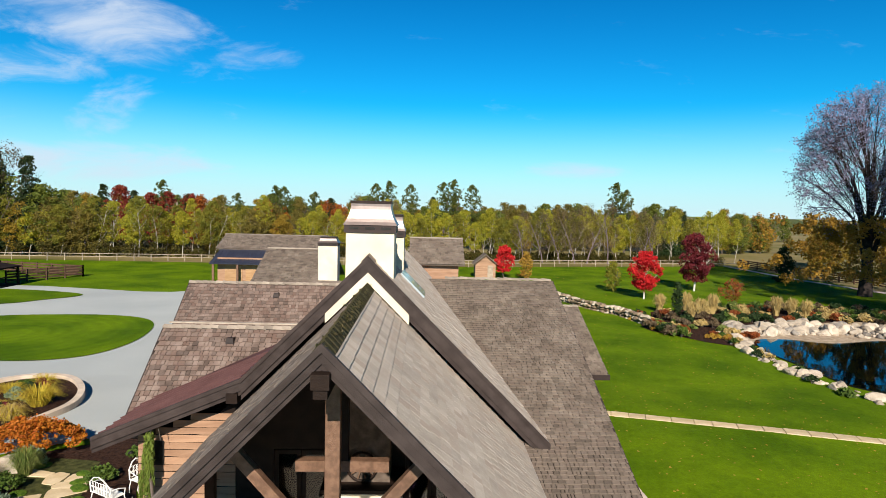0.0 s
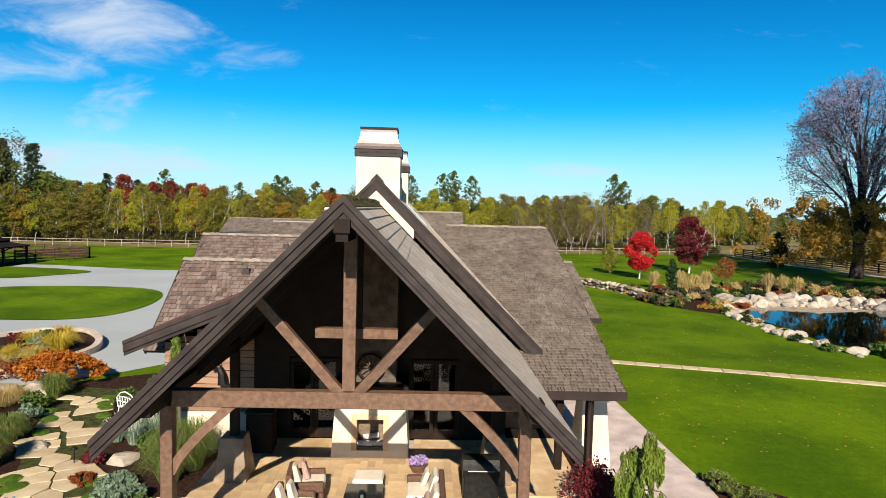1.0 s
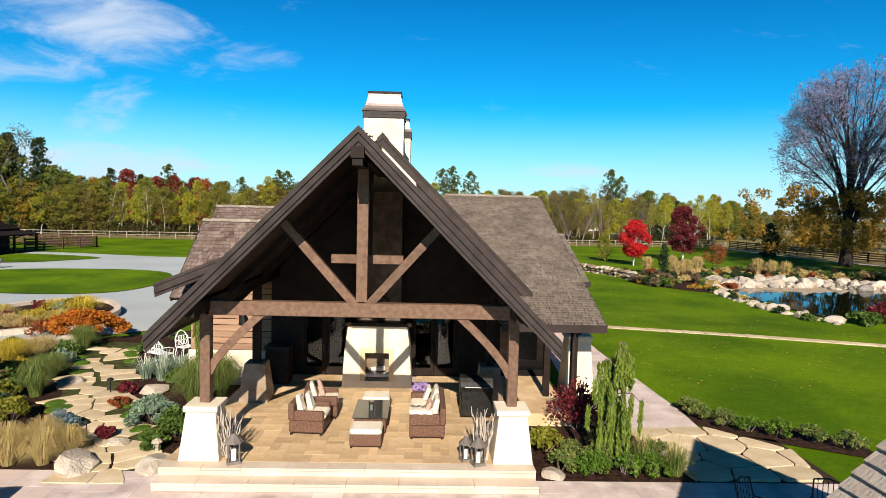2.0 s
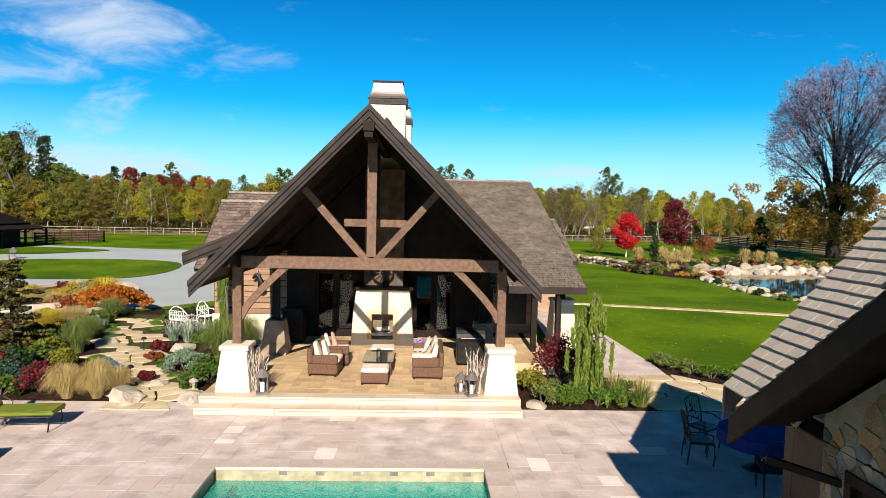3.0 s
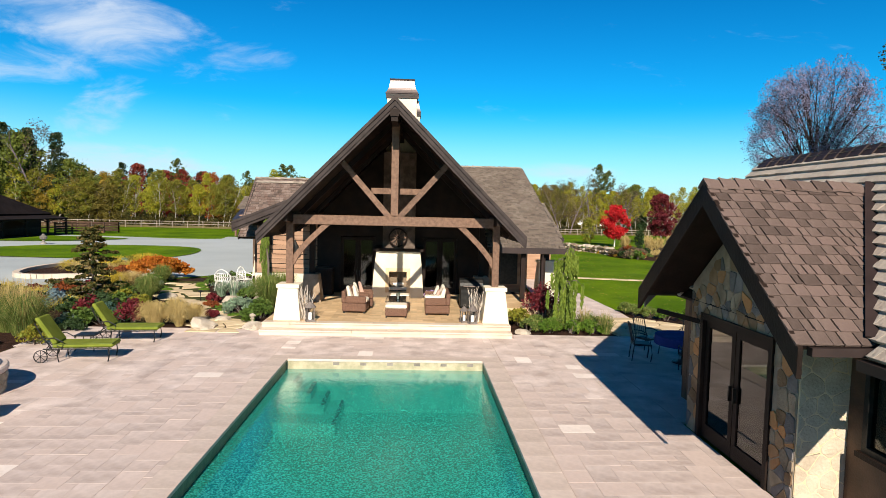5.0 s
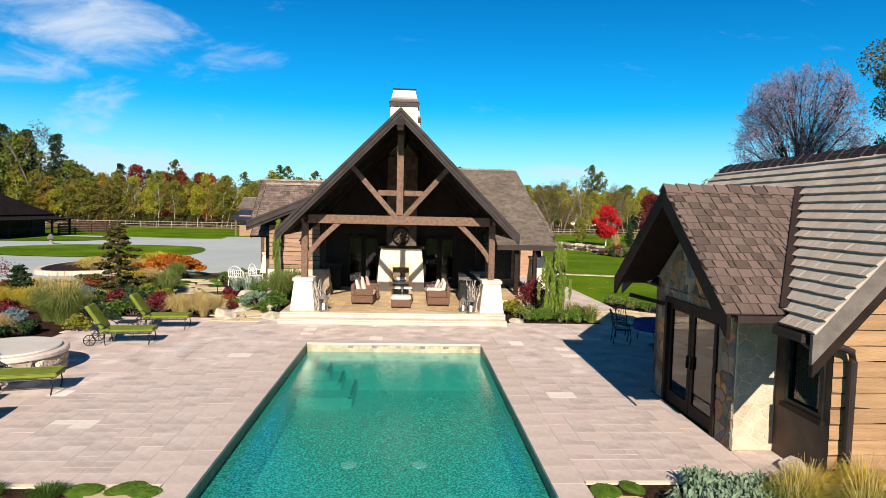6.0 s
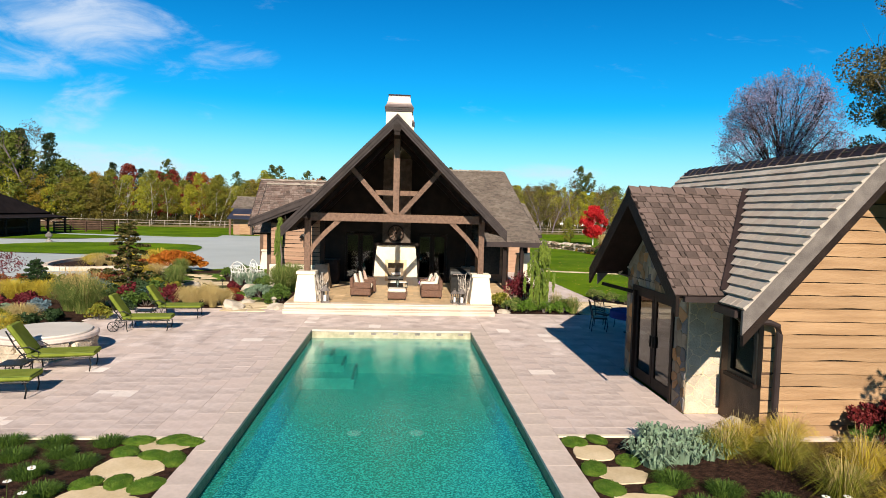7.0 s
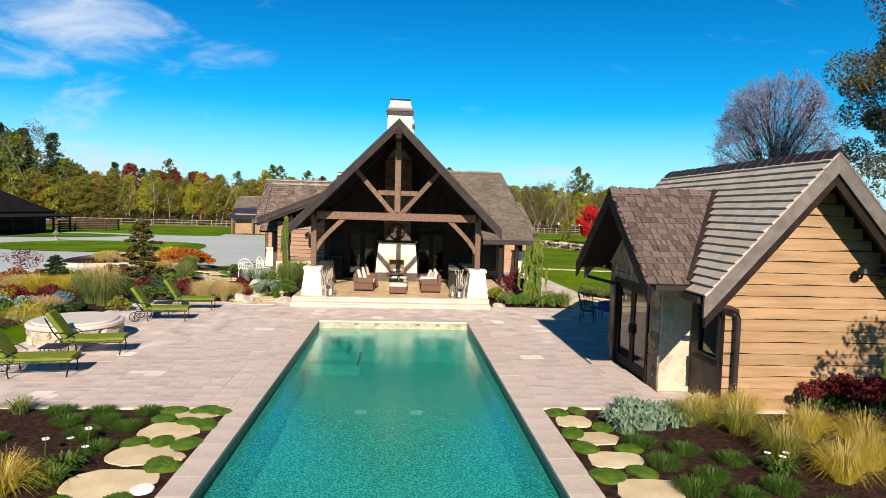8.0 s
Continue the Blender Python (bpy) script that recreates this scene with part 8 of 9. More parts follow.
for i, (x, y, w, h) in enumerate(((3.2, 10.5, 0.9, 0.5), (3.9, 10.4, 1.0, 0.55), (4.6, 10.35, 1.0, 0.5), (5.3, 10.4, 1.0, 0.5), (3.6, 11.0, 0.9, 0.55), (4.2, 10.9, 0.9, 0.5), (5.6, 11.1, 0.9, 0.5), (7.95, 14.7, 0.85, 0.45), (8.1, 14.1, 0.85, 0.45), (8.5, 13.6, 0.95, 0.5), (8.95, 13.15, 0.95, 0.45), (9.5, 12.8, 1.0, 0.5), (10.2, 12.4, 1.0, 0.5), (10.9, 12.0, 1.0, 0.5))):
    shrub("edging_shrub", "fine-leaved green low edging shrub beside the terrace", (x, y, 0), w, h, rp.choice((L_MOSS, L_GREENGRASS, L_GREENGRASS)), 1100, 0.036, "edging shrubs", 90 + i)
for x, y in ((5.2, 10.9), (5.75, 10.35), (4.4, 11.2)):
    tuft("fine_grass", "fine green-buff grass beside the terrace", (x, y, 0), 0.5, 0.7, L_GREENGRASS, 300, 0.01, 0.85, "fine grasses", L_STRAW)
maple = tree("laceleaf_maple", "low spreading orange laceleaf maple beside the driveway", (-14.1, 23.1, -0.05), 1.25, 0.07, BARK, L_ORANGE, 500, 0.08, 1.3, 0.3, 2, 1.2, 51, 0.15, 0.3)
mc, mr = [], []
for i in range(60):
    a, k = rp.uniform(0, 6.28), rp.uniform(0, 1) ** 0.5
    mc.append((math.cos(a) * k * 1.7, math.sin(a) * k * 1.2, 1.12 - 0.7 * k * k + rp.uniform(-0.14, 0.08))), mr.append(0.26)
raw("foliage", *leaf_cloud(mc, mr, 6500, 0.075, 0.55), L_ORANGE, maple, "dense orange leaf dome")
shrub("orange_shrub", "small orange-red shrub behind the garden bed", (-16.2, 23.6, -0.05), 1.6, 0.8, L_RUST, 900, 0.07, "", 120)
for i, (x, y, r, h) in enumerate(((-8.15, 10.55, 0.4, 0.85), (-8.85, 10.5, 0.42, 0.9), (-8.5, 11.15, 0.42, 0.95), (-9.25, 11.0, 0.42, 0.85), (-7.9, 11.1, 0.36, 0.75), (-14.6, 19.2, 0.7, 0.9), (-14.1, 20.2, 0.7, 0.8), (-16.2, 11.9, 0.75, 0.9), (-15.2, 12.3, 0.7, 0.85), (-17.2, 12.2, 0.7, 0.8), (-17.3, 9.6, 0.7, 0.7), (-12.5, 5.0, 0.55, 0.75), (-13.1, 7.1, 0.55, 0.7), (-13.3, 3.6, 0.7, 0.7))):
    tuft("straw_grass", "fine straw-coloured feather grass clump", (x, y, 0), r, h * 0.95, L_GOLDGRASS if i in (5, 7, 8, 11) else L_STRAW, 1300, 0.007, 1.25, "straw grasses")
for i, (x, y, r, h) in enumerate(((-12.0, 8.9, 0.95, 1.35), (-12.7, 9.4, 0.9, 1.3), (-6.3, 14.6, 0.8, 1.3), (-6.0, 15.4, 0.8, 1.4), (-6.6, 15.7, 0.7, 1.2), (-11.2, 15.2, 0.5, 1.2), (-11.9, 17.0, 0.6, 0.9), (-13.0, 21.0, 0.55, 1.0))):
    tuft("maiden_grass", "tall green arching ornamental grass", (x, y, 0), r, h, L_GREENGRASS, 1500, 0.009, 0.95, "tall grasses", L_STRAW if i < 2 else None)
MIX = (("red_shrub", "dark red low shrub in the garden bed", L_WINE), ("green_shrub", "mid-green rounded shrub in the garden bed", L_GREEN), ("sage_shrub", "grey-green lavender mound in the garden bed", L_SAGE), ("dark_shrub", "dark green dense shrub in the garden bed", L_DARK), ("blue_spruce", "low blue-grey dwarf spruce in the garden bed", L_BLUE), ("rust_shrub", "rust-brown autumn shrub in the garden bed", L_RUST), ("yellow_shrub", "yellow-green shrub in the garden bed", L_YELLOW))


def bed_shrub(i, x, y, w, h, seed, n=900, sz=0.06):
    nm, lb, lf = MIX[i]
    shrub(nm, lb, (x, y, 0), w, h, lf, n, sz, "garden shrubs", seed)


bed_shrub(0, -9.9, 11.1, 1.25, 0.85, 130, 1500, 0.05), bed_shrub(1, -10.4, 11.9, 1.0, 0.6, 131), bed_shrub(4, -8.95, 12.5, 1.0, 0.55, 132, 1400, 0.045)
bed_shrub(3, -11.2, 11.3, 1.0, 0.5, 133), bed_shrub(6, -10.6, 13.2, 1.1, 0.7, 134), bed_shrub(3, -12.0, 13.0, 1.6, 0.8, 135), bed_shrub(0, -11.4, 12.4, 0.8, 0.5, 166)
bed_shrub(2, -6.9, 13.2, 1.6, 0.62, 136, 2200, 0.045), bed_shrub(2, -7.4, 14.2, 1.1, 0.45, 137, 1400, 0.045), bed_shrub(1, -5.95, 12.3, 1.0, 0.8, 138, 1500, 0.05), bed_shrub(1, -6.2, 11.5, 0.8, 0.5, 167)
bed_shrub(0, -8.75, 15.6, 0.55, 0.4, 139), bed_shrub(1, -7.6, 16.6, 1.0, 0.6, 140), bed_shrub(2, -7.9, 18.4, 1.2, 0.5, 141), bed_shrub(5, -8.45, 14.5, 0.9, 0.22, 168), bed_shrub(0, -7.6, 12.1, 0.6, 0.3, 169)
bed_shrub(1, -7.6, 19.4, 1.4, 0.8, 142), bed_shrub(6, -11.8, 14.6, 1.3, 0.7, 143), bed_shrub(1, -12.9, 16.4, 1.5, 0.8, 144), bed_shrub(3, -11.2, 13.9, 0.9, 0.5, 170)
bed_shrub(2, -12.4, 18.6, 1.1, 0.6, 145), bed_shrub(1, -12.9, 19.8, 1.2, 0.7, 146), bed_shrub(5, -15.2, 16.6, 1.4, 0.8, 147), bed_shrub(2, -13.2, 21.9, 0.9, 0.6, 171)
bed_shrub(0, -15.6, 9.5, 1.5, 0.55, 148, 1500), bed_shrub(0, -14.5, 10.0, 1.4, 0.6, 149, 1500), bed_shrub(0, -16.8, 9.3, 1.4, 0.5, 172, 1300), bed_shrub(0, -13.8, 11.4, 1.3, 0.8, 173, 1300), bed_shrub(4, -13.2, 8.3, 1.2, 0.65, 150, 1700, 0.05)
bed_shrub(5, -14.3, 12.9, 1.5, 0.8, 151), bed_shrub(6, -10.95, 7.75, 0.9, 0.6, 152, 900, 0.05), bed_shrub(2, -14.2, 7.9, 1.4, 0.5, 153)
bed_shrub(2, -16.2, 7.6, 1.4, 0.6, 154), bed_shrub(1, -13.9, 6.2, 1.2, 0.6, 155), bed_shrub(3, -15.6, 4.6, 1.5, 0.7, 156), bed_shrub(3, -12.2, 7.2, 1.0, 0.45, 174)
bed_shrub(2, -13.6, 13.9, 1.4, 0.5, 157), bed_shrub(5, -18.6, 14.6, 1.6, 0.8, 158), bed_shrub(6, -17.0, 15.6, 1.4, 0.6, 159), bed_shrub(3, -11.0, 9.7, 0.9, 0.4, 175)
bed_shrub(1, -10.3, 20.6, 1.1, 0.6, 160), bed_shrub(0, -18.6, 9.8, 1.8, 0.7, 161), bed_shrub(3, -12.6, 14.9, 1.0, 0.5, 162), bed_shrub(1, -9.9, 22.3, 1.0, 0.6, 176)
shrub("dwarf_spruce", "rounded blue-green dwarf spruce behind the loungers", (-11.1, 11.9, 0), 0.9, 0.6, L_TEAL, 1600, 0.035, "", 180, lumps=20), bed_shrub(3, -10.2, 10.9, 0.7, 0.35, 163), bed_shrub(2, -11.6, 10.5, 0.9, 0.4, 164), bed_shrub(1, -15.4, 20.4, 1.3, 0.6, 165)
ri = random.Random(77)
for i in range(80):
    x, y = ri.uniform(-22, -10.6), ri.uniform(4.6, 20.5)
    if y > 21.5 - abs(x + 12) * 0.62 or (x > -12.3 and y < 10.6) or path_gap(x, y) < 1.5 or math.hypot(x + 12.3, y - 9.2) < 1.3:
        continue
    q = ri.random()
    if q < 0.3:
        tuft("straw_grass", "fine straw-coloured feather grass clump", (x, y, 0), ri.uniform(0.45, 0.7), ri.uniform(0.42, 0.65), L_GOLDGRASS if q < 0.2 else L_GREENGRASS, 420, 0.011, 1.4, "straw grasses")
    else:
        bed_shrub(ri.choice((0, 0, 1, 2, 3, 4, 5, 6, 1)), x, y, ri.uniform(0.8, 1.5), ri.uniform(0.4, 0.75), 400 + i, 600, 0.07)
for i, (x, y) in enumerate(((-8.9, 17.2), (-8.3, 17.0), (-8.0, 17.7), (-8.6, 17.9))):
    tuft("pampas_tuft", "whitish plumed grass beside the path", (x, y, 0), 0.5, 0.7, L_SAGE, 180, 0.015, 0.8, "white grasses", L_WHITE)
weep2 = tree("weeping_cherry", "small bare weeping tree at the drive's edge", (-19.6, 16.8, -0.05), 1.5, 0.05, TWIG, L_WINE, 350, 0.07, 0.9, 0.45, 2, 1.1, 61, 0.5, -0.1)
for i in range(30):
    a, k = rp.uniform(0, 6.28), rp.uniform(0, 1) ** 0.5
    x, y = -18.7 + math.cos(a) * k * 2.2, 27.3 + math.sin(a) * k * 3.7
    if rp.random() < 0.4:
        tuft("golden_grass", "golden grass clump in the kerbed planter", (x, y, 0), 0.6, 0.7, L_GOLDGRASS if i % 2 else L_STRAW, 420, 0.014, 1.4, "planter grasses")
    else:
        shrub("planter_shrub", "low shrub in the kerbed planter", (x, y, 0), 1.2, 0.55, rp.choice((L_WINE, L_DARK, L_GREEN, L_RUST, L_SAGE)), 800, 0.07, "planter shrubs", 200 + i)
tuft("golden_grass", "large golden grass clump in the kerbed planter", (-16.9, 28.0, 0), 1.1, 1.0, L_GOLDGRASS, 420, 0.025, 0.9, "planter grasses")
for i, (x, y, s) in enumerate(((-7.35, 10.35, 0.82), (-5.75, 10.5, 0.66), (2.95, 10.25, 0.5), (-8.05, 15.7, 0.62), (-10.95, 16.6, 0.6), (-7.15, 11.7, 0.4), (-7.0, 16.3, 0.5), (-14.9, 21.3, 1.1), (-13.7, 21.6, 1.0), (-16.1, 21.6, 0.9), (5.2, -2.3, 0.5), (5.45, -2.5, 0.42))):
    rock("garden_boulder", (x, y, -0.06), (s * 1.3, s, s * 0.85), ROCK, "pale weathered boulder in the garden", "rock", "garden boulders", rp.uniform(0, 360), 300 + i)
moss_strip = thing("path_moss", "green moss and creeping thyme along the garden path", "moss", kind="structure")
part("mat", sheet([(x + 1.05, y) for x, y in line if y > 10.2] + [(x - 1.05, y + 0.3) for x, y in line[::-1] if y > 10.2], 0.042), mat("thyme_and_soil", (0.03, 0.036, 0.012), (0.085, 0.088, 0.028), 4.5, 0.95, 1.0, 30, dist=0.04), moss_strip)
for i in range(22):
    t = rp.random() * 10.99
    (ax, ay), (bx, by) = line[int(t)], line[int(t) + 1]
    u = t - int(t)
    cushion(ax + (bx - ax) * u + rp.choice((-0.9, 0.85)) + rp.uniform(-0.1, 0.1), ay + (by - ay) * u, rp.uniform(0.3, 0.6), rp.uniform(0.25, 0.45), 60 + i)

# ---- roof shakes, ridge caps ----
q2 = math.sqrt(1 + RK * RK)
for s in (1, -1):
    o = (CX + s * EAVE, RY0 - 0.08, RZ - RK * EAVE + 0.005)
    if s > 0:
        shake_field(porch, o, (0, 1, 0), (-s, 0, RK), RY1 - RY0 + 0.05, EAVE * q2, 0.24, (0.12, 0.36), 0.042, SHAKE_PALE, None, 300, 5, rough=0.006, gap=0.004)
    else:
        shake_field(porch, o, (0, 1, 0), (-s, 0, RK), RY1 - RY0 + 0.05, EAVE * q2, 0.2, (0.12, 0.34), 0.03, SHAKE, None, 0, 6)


def ridge_caps(parent, p, q, material, step=0.28, w=0.16, drop=0.14, name="ridge_cap"):
    """Overlapping cap shakes laid astride a ridge from p to q."""
    p, q = Vector(p), Vector(q)
    d = (q - p).normalized()
    side = d.cross(Vector((0, 0, 1))).normalized()
    n = int((q - p).length / step)
    me = None
    m = Matrix((side, d, Vector((0, 0, 1)))).transposed().to_4x4()
    bm = bmesh.new()
    for s in (-1, 1):
        hexa(bm, [(0, 0, 0.01), (s * w, 0, -drop), (s * w, step * 1.3, -drop - 0.02), (0, step * 1.3, -0.01)], [(0, 0, 0.045), (s * w, 0, 0.035 - drop), (s * w, step * 1.3, -drop), (0, step * 1.3, 0.01)])
    bmesh.ops.recalc_face_normals(bm, faces=list(bm.faces))
    me = bpy.data.meshes.new(name)
    bm.to_mesh(me)
    bm.free()
    me.materials.append(material)
    for i in range(n):
        mm = m.copy()
        mm.translation = p + d * (step * i) + Vector((0, 0, 0.02 + 0.006 * (i % 3)))
        link(name, me, None, parent, at=mm)


ridge_caps(porch, (CX, RY0 - 0.08, RZ + 0.03), (CX, RY1, RZ + 0.03), MOSS_CAP, 0.24, 0.17, 0.172)
mv, mf = leaf_cloud([(CX + rng.normal() * 0.07, y, RZ + 0.05 - abs(rng.normal()) * 0.05) for y in np.arange(RY0 - 0.05, RY1, 0.05)], [0.035] * int((RY1 - RY0 + 0.05) / 0.05 + 1), 2600, 0.028, 0.5, 1.5)
tagged(raw("ridge_moss", mv, mf, leafy("ridge_moss_tufts", (0.035, 0.04, 0.012), (0.06, 0.055, 0.02), (0.1, 0.08, 0.04)), porch, "ragged dark moss along the ridge"), kind="stuff")
ridge_caps(house, (CX, GY - 0.08, GZ + 0.03), (CX, 27.4, GZ + 0.03), SHAKE, 0.26, 0.17, 0.17)
ridge_caps(house, (1.0, 25.3, 6.42), (5.38, 25.3, 6.42), CAP_PALE, 0.3, 0.11, 0.04)
ridge_caps(house, (5.4, 30.9, 4.5), (7.9, 30.9, 4.5), CAP_PALE, 0.3, 0.11, 0.04)
ridge_caps(house, (-10.46, 28.6, 5.64), (-2.6, 28.6, 5.64), CAP_PALE, 0.3, 0.12, 0.06)
ridge_caps(house, (-8.44, 21.1, 5.12), (-3.6, 21.1, 5.12), CAP_PALE, 0.3, 0.13, 0.06)
part("flashing", beam((-9.02, 23.0, 4.87), (-3.9, 23.0, 4.87), 0.16, 0.05), CAP_PALE, house, "pale step flashing")
part("ridge_cap", beam((-12.4, 50, 5.72), (-7, 50, 5.72), 0.3, 0.1), CAP_PALE, house)
part("ridge_cap", beam((-1.0, 50, 6.82), (3.25, 50, 6.82), 0.3, 0.1), CAP_PALE, house)
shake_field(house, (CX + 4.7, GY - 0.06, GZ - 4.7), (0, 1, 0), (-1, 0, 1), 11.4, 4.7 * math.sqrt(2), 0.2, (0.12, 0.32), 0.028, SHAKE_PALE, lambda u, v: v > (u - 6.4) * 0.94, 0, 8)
wl2 = math.hypot(10.7, 3.84)
shake_field(house, (0.25, 14.55, 2.53), (1, 0, 0), (0, 10.7, 3.84), 5.12, wl2, 0.145, (0.08, 0.22), 0.04, SHAKE, lambda u, v: u > 2.05 or v > 4.2 and u > 2.05 - (v - 4.2) * 0.29, 300, 9)
shake_field(house, (5.35, 25.45, 2.5), (1, 0, 0), (0, 5.4, 1.96), 2.55, math.hypot(5.4, 1.96), 0.15, (0.08, 0.2), 0.02, SHAKE, None, 0, 10)
shake_field(house, (-8.42, 17.95, 2.55), (1, 0, 0), (0, 3.1, 2.51), 5.0, math.hypot(3.1, 2.51), 0.19, (0.09, 0.24), 0.042, SHAKE_WARM, None, 0, 11)
shake_field(house, (-10.44, 25.15, 2.72), (1, 0, 0), (0, 3.4, 2.86), 8.0, math.hypot(3.4, 2.86), 0.19, (0.09, 0.24), 0.042, SHAKE_WARM, None, 0, 12)
shake_field(house, (-12.4, 43.95, 3.12), (1, 0, 0), (0, 6, 2.55), 5.4, math.hypot(6, 2.55), 0.25, (0.14, 0.34), 0.05, SHAKE, None, 0, 13, gap=0.03)
shake_field(house, (-1.0, 46.45, 5.02), (1, 0, 0), (0, 3.5, 1.75), 4.25, math.hypot(3.5, 1.75), 0.25, (0.14, 0.34), 0.05, SHAKE, None, 0, 14, gap=0.03)
shake_field(garage, (-26.0, 77.75, 3.54), (1, 0, 0), (0, 4.2, 1.63), 13.5, math.hypot(4.2, 1.63), 0.3, (0.15, 0.4), 0.06, SHAKE, None, 0, 15, gap=0.04)
for p in ((-6.1, 20.62, 4.74), (-6.4, 28.0, 5.15)):
    part("roof_vent", taper(p[0], p[1], p[2] - 0.05, p[2] + 0.12, 0.26, 0.3, 0.22, 0.24), METAL_DARK, house, "small dark roof vent")
sk = [Vector((CX + d, y, GZ - d + 0.1)) for d, y in ((0.75, 18.7), (1.45, 18.7), (1.45, 20.0), (0.75, 20.0))]
slab_roof(house, "skylight", sk, 0.12, mat("skylight_glass", (0.3, 0.36, 0.4), (0.36, 0.42, 0.46), 1, 0.08, 0, 10), "pale glazed skylight")

# pool house shakes
hl = math.hypot(HX - HE, HZ - HEZ)
hv = (HX - HE, 0, HZ - HEZ)


def west_slope(u, v):
    y, x = HY0 + u, HE + (HX - HE) * v / hl
    z = HEZ + (HZ - HEZ) * v / hl
    return not (abs(y - EY) < EH and z < EZ - ek * abs(y - EY) - 0.02)


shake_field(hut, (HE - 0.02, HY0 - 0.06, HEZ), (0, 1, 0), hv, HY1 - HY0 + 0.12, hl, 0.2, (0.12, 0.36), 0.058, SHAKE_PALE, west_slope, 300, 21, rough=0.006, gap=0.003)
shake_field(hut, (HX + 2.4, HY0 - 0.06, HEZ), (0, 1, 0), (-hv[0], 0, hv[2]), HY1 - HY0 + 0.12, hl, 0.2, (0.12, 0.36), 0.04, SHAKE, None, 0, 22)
el = math.hypot(EH, EZ - EEZ)
for s, n in ((-1, 290), (1, 0)):
    shake_field(hut, (EX0 - 0.06, EY + s * EH, EEZ + 0.005), (1, 0, 0), (0, -s * EH, EZ - EEZ), 2.75, el, 0.19, (0.1, 0.26), 0.026, SHAKE_PLUM,
                lambda u, v: EX0 + u < HX - (HZ - (EEZ + (EZ - EEZ) * v / el)) / hk + 0.1, n, 23 + s)
ridge_caps(hut, (EX0 - 0.06, EY, EZ + 0.03), (HX - (HZ - EZ) / hk, EY, EZ + 0.03), SHAKE_PLUM, 0.24, 0.16, 0.12)
ridge_caps(hut, (HX, HY0 - 0.06, HZ + 0.04), (HX, HY1, HZ + 0.04), METAL_DARK, 0.3, 0.17, 0.18)
part("valley", beam((HX - (HZ - EEZ) / hk, EY - EH, EEZ + 0.1), (HX - (HZ - EZ) / hk, EY, EZ + 0.1), 0.15, 0.02), METAL_DARK, hut, "dark metal valley strip")

# ---- boards ----
def live_board(parent, x0, x1, y, z, h, seed, material, d=0.03):
    """A horizontal board with a wavy lower edge."""
    r = Vector((seed * 5.7, 0, 0))
    n = max(4, int((x1 - x0) / 0.16))
    verts, faces = [], []
    for i in range(n + 1):
        x = x0 + (x1 - x0) * i / n
        w = 0.034 * noise.noise(Vector((x * 1.1, 0, 0)) + r) + 0.012 * noise.noise(Vector((x * 4, 1, 0)) + r)
        verts += [(x, y, z - 0.03 + w), (x, y - d, z - 0.03 + w), (x, y - d * 0.45, z + h), (x, y, z + h)]
        if i:
            a = 4 * (i - 1)
            faces += [(a + 1, a + 5, a + 6, a + 2), (a, a + 4, a + 5, a + 1), (a + 2, a + 6, a + 7, a + 3)]
    faces += [(0, 1, 2, 3), (4 * n + 3, 4 * n + 2, 4 * n + 1, 4 * n)]
    raw("board", verts, faces, material, parent)


z, i = 0.06, 0
while z < 4.75:
    half = min(1.72, (HZ - 0.28 - z - 0.1) / hk)
    if half > 0.12:
        live_board(hut, max(HX - half, WX - 0.0), HX + half, -2.785, z, 0.186, i, CEDAR)
    z, i = z + 0.232, i + 1
z, i = 1.15, 0
while z < 3.6:
    x0, x1 = -7.28, -4.75
    if z > 2.95:
        x0 = -7.28 + (z - 2.95) / 0.44
    if x1 - x0 > 0.3:
        live_board(house, x0, x1, Y_WALL - 0.005, z, 0.145, 60 + i, CEDAR_DULL)
    z, i = z + 0.2, i + 1
part("wall_base", box(-7.34, -4.72, Y_WALL - 0.08, Y_WALL - 0.01, -0.1, 1.1), STUCCO, house, "cream stucco wall base")
z, i = 0.1, 0
while z < 2.3:
    live_board(house, 2.62, 4.44, 17.795, z, 0.145, 90 + i, CEDAR_DULL)
    z, i = z + 0.2, i + 1
wn1 = part("window", box(-6.95, -6.6, Y_WALL - 0.06, Y_WALL - 0.035, 2.3, 2.95), IRON, house, "small dark window")
wn2 = part("window", box(3.0, 4.0, 17.72, 17.76, 0.7, 2.1), IRON, house, "dark window")

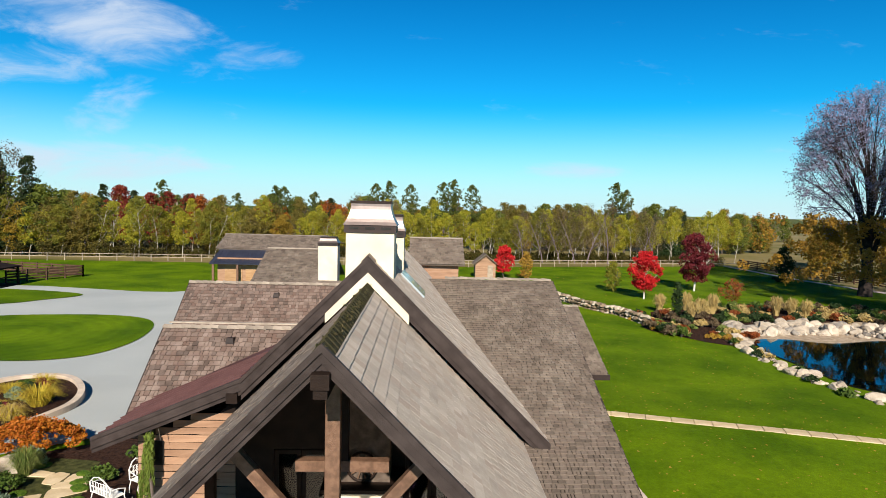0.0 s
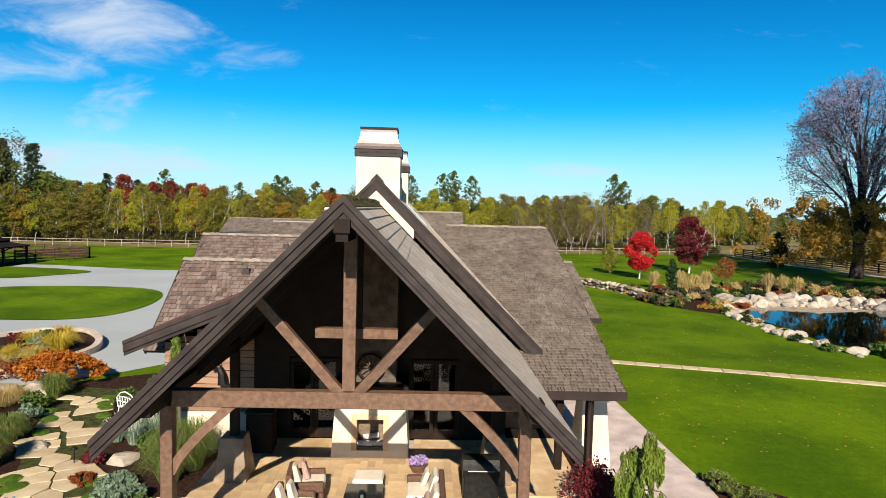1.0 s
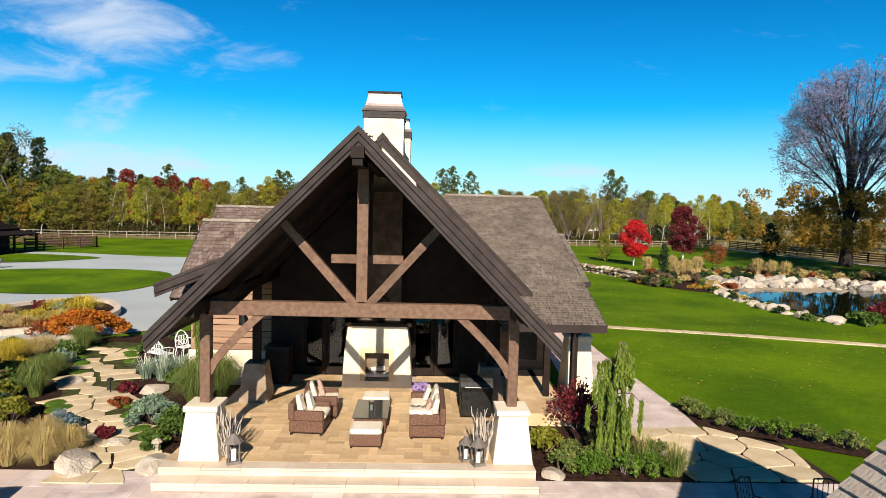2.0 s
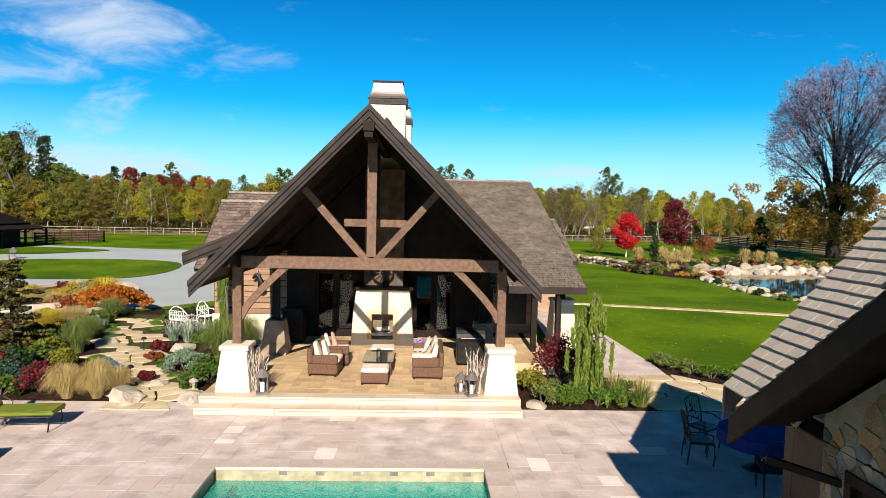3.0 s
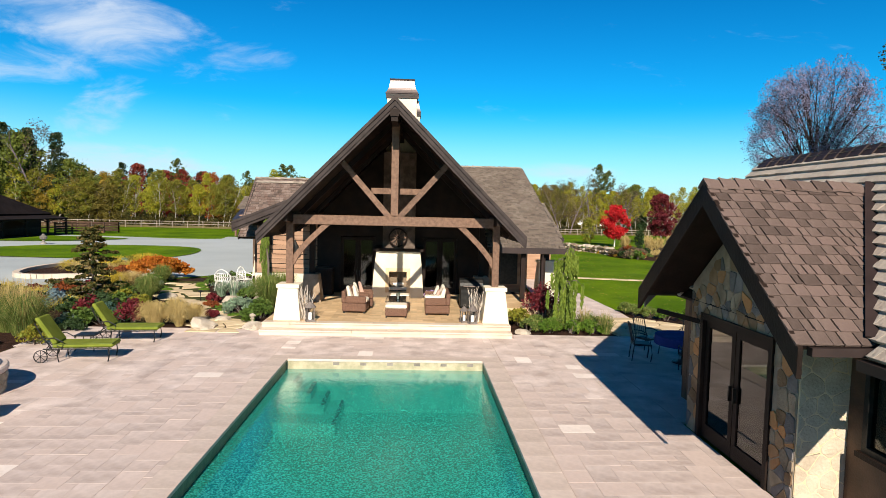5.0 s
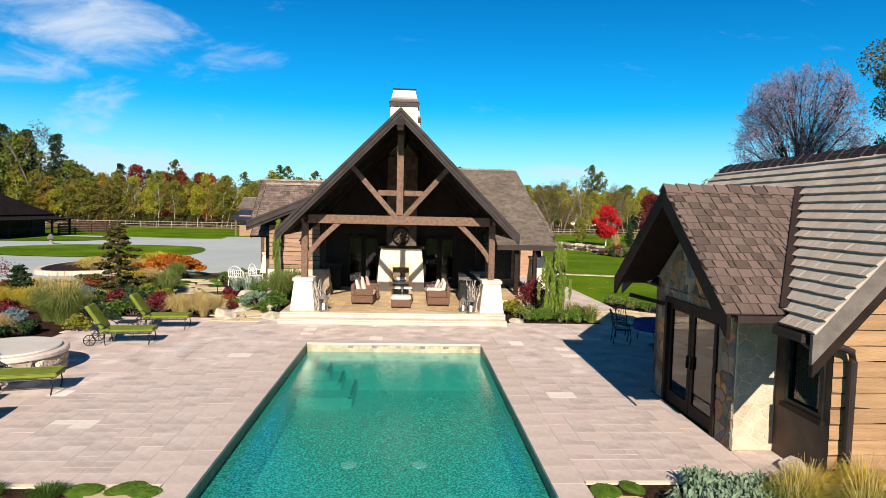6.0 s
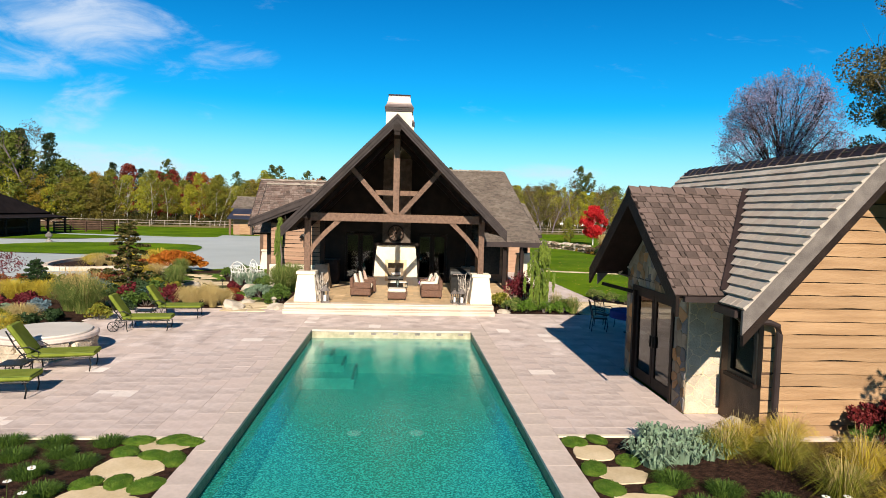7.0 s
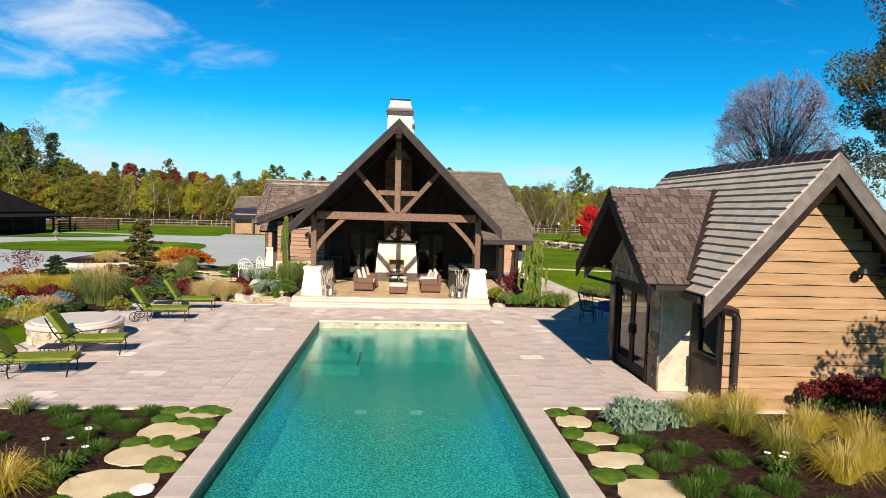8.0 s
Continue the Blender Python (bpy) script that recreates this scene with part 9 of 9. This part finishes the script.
# ---- stones of the pool house ----
def stones(parent, o, u, v, width, height, inside, seed, n, pale=None):
    """Irregular fieldstones bedded proud of the mortar on the face o, u, v, with the outward normal n."""
    r = random.Random(seed)
    o, u, v, n = Vector(o), Vector(u), Vector(v), Vector(n)
    seeds, y, j = [], 0.1, 0
    while y < height:
        x = 0.13 * (j % 2)
        while x < width + 0.1:
            seeds.append((x + r.uniform(-0.1, 0.1), y + r.uniform(-0.075, 0.075)))
            x += r.choice((0.16, 0.21, 0.27, 0.36))
        y += r.choice((0.13, 0.17, 0.21))
        j += 1
    seeds = [q for i, q in enumerate(seeds) if r.random() > 0.14]
    for poly in cells(seeds, [(0, 0), (width, 0), (width, height), (0, height)], 0.0065):
        cx, cy = sum(q[0] for q in poly) / len(poly), sum(q[1] for q in poly) / len(poly)
        if not inside(cx, cy):
            continue
        q = worn(poly, r, 0.12, 0.006, 0.028)
        k, t = len(q), r.uniform(0.008, 0.02) * (0.35 if pale else 1)
        verts = [o + u * s0 + v * s1 for s0, s1 in q] + [o + u * ((s0 - cx) * 0.955 + cx) + v * ((s1 - cy) * 0.955 + cy) + n * t for s0, s1 in q]
        raw("stone", verts, [tuple(range(k, 2 * k))] + [(i, (i + 1) % k, k + (i + 1) % k, k + i) for i in range(k)], pale or r.choice((STONE_BLUE, STONE_WALL, STONE_WALL, STONE_TAN, STONE_TAN)), parent)


stones(hut, (SX + 0.02, 1.78, 0), (0, -1, 0), (0, 0, 1), 3.2, 3.95, lambda u, v: (not (0.38 < u < 2.68 and v < 2.26)) and (v < 2.7 or abs(1.78 - u - EY) < 1.55 - (v - 2.7) * 0.95), 5, (-1, 0, 0))

# same fieldstone on the south return, coloured paler to carry the sun's glare
stones(hut, (SX + 0.03, -1.445, 0), (1, 0, 0), (0, 0, 1), 0.72, 2.7, lambda u, v: True, 8, (0, -1, 0), mat("sunlit_pale_stone", (0.4, 0.335, 0.255), (0.52, 0.445, 0.345), 3.0, 0.85, 0.8, 25, vary=0.05))

# ---- paving ----
def paving(parent, x0, x1, y0, y1, z, unit, kinds_of, material, seed, skip=None, thick=0.03, gap=0.003):
    """Rectangular stones of mixed sizes on a unit grid, fitted so that no joint runs through."""
    r = random.Random(seed)
    nx, ny = math.ceil((x1 - x0) / unit[0] - 0.01), math.ceil((y1 - y0) / unit[1] - 0.01)
    full, out_list = set(), []
    for j in range(ny):
        for i in range(nx):
            if (i, j) in full:
                continue
            for w, d in r.sample(kinds_of, len(kinds_of)) + [(1, 1)]:
                cells = [(i + a, j + b) for a in range(w) for b in range(d)]
                if not any(c in full or c[0] >= nx or c[1] >= ny for c in cells):
                    break
            full.update(cells)
            a, b = x0 + i * unit[0], min(x0 + (i + w) * unit[0], x1)
            c, e = y0 + j * unit[1], min(y0 + (j + d) * unit[1], y1)
            if b - a > 0.05 and e - c > 0.05 and not (skip and skip((a + b) / 2, (c + e) / 2)):
                out_list.append((a + gap / 2, b - gap / 2, c + gap / 2, e - gap / 2))
    return [(p, z, thick, PAVER_PALE if material is PAVER and r.random() < 0.022 else material, parent) for p in out_list]


def lay(slabs, singles, centre, name="paver"):
    """Lay the slabs nearest to centre as objects of their own, sharing meshes by size, and the rest as one mesh."""
    slabs = sorted(slabs, key=lambda s: math.hypot((s[0][0] + s[0][1]) / 2 - centre[0], (s[0][2] + s[0][3]) / 2 - centre[1]))
    r, cache, rest = random.Random(2), {}, {}
    for i, ((a, b, c, d), z, t, material, parent) in enumerate(slabs):
        w, h, e = b - a, d - c, 0.0008
        q = [(0, 0, -t), (w, 0, -t), (w, h, -t), (0, h, -t), (0, 0, -e), (w, 0, -e), (w, h, -e), (0, h, -e), (e, e, 0), (w - e, e, 0), (w - e, h - e, 0), (e, h - e, 0)]
        fs = [(8, 9, 10, 11)] + [(k, (k + 1) % 4, 4 + (k + 1) % 4, 4 + k) for k in range(4)] + [(4 + k, 4 + (k + 1) % 4, 8 + (k + 1) % 4, 8 + k) for k in range(4)]
        dz = r.uniform(-0.001, 0.001)
        if i < singles:
            key = (round(w, 3), round(h, 3), material.name)
            if key not in cache:
                me = bpy.data.meshes.new(name)
                me.from_pydata(q, [], fs)
                me.materials.append(material)
                cache[key] = me
            link(name, cache[key], None, parent, at=Matrix.Translation((a, c, z + dz)))
        else:
            verts, faces = rest.setdefault(material.name, ([], []))
            j = len(verts)
            verts += [(a + x, c + y, z + dz + zz) for x, y, zz in q]
            faces += [tuple(j + k for k in f0) for f0 in fs]
    for key, (verts, faces) in rest.items():
        tagged(raw(name + "s", verts, faces, MATS[key], slabs[0][4]), kind="stuff")


UNIT, KINDS = (0.2, 0.2), [(2, 2), (3, 2), (2, 2), (2, 1), (3, 2), (2, 3)]
deck = paving(terrace, -12.2, POOL_X0 - 0.43, -2.72, 10.25, 0.0, UNIT, KINDS, PAVER, 31, lambda x, y: x < -11.2 or x > -5.3 and y > 9.3)
deck += paving(terrace, POOL_X1 + 0.48, 4.6, -2.62, 9.95, 0.0, UNIT, KINDS, PAVER, 32, lambda x, y: y > 9.31 and x < 2.5)
deck += paving(terrace, POOL_X0 - 0.42, POOL_X1 + 0.47, POOL_Y1 + 0.36, 9.31, 0.0, UNIT, KINDS, PAVER, 33)
deck += paving(terrace, 4.6, 5.32, -2.62, -1.46, 0.0, UNIT, KINDS, PAVER, 36)
deck += paving(terrace, 4.6, 11.5, 2.0, 9.95, 0.0, UNIT, KINDS, PAVER, 34)
lay(deck, 300, (-1.2, -3.0))
edge = paving(pool, POOL_X0 - 0.42, POOL_X0 + 0.03, POOL_Y0 - 0.3, POOL_Y1, 0.012, (1.0, 0.6), [(1, 1)], COPING, 41, None, 0.06)
edge += paving(pool, POOL_X1 - 0.03, POOL_X1 + 0.47, POOL_Y0 - 0.3, POOL_Y1, 0.012, (1.0, 0.6), [(1, 1)], COPING, 42, None, 0.06)
edge += paving(pool, POOL_X0 - 0.42, POOL_X1 + 0.47, POOL_Y1 - 0.03, POOL_Y1 + 0.36, 0.012, (0.6, 0.39), [(1, 1)], COPING, 43, None, 0.06)
lay(edge, 200, (0, 0), "coping_stone")
for a, b, c, d in ((-11.25, POOL_X0 - 0.43, -2.8, -2.72), (POOL_X1 + 0.48, 6.5, -2.7, -2.62)):
    part("edge_kerb", box(a, b, c, d, -0.15, 0.02), STUCCO, terrace, "pale terrace edging")
lay(paving(porch, -5.28, 2.48, 10.0, Y_WALL, FLOOR, (0.2, 0.2), [(2, 2), (2, 1), (3, 2), (1, 2), (2, 3)], PAVER_WARM, 44, lambda x, y: abs(x - CX) < 1.0 and y > 15.45), 300, (-1.2, 10), "floor_tile")
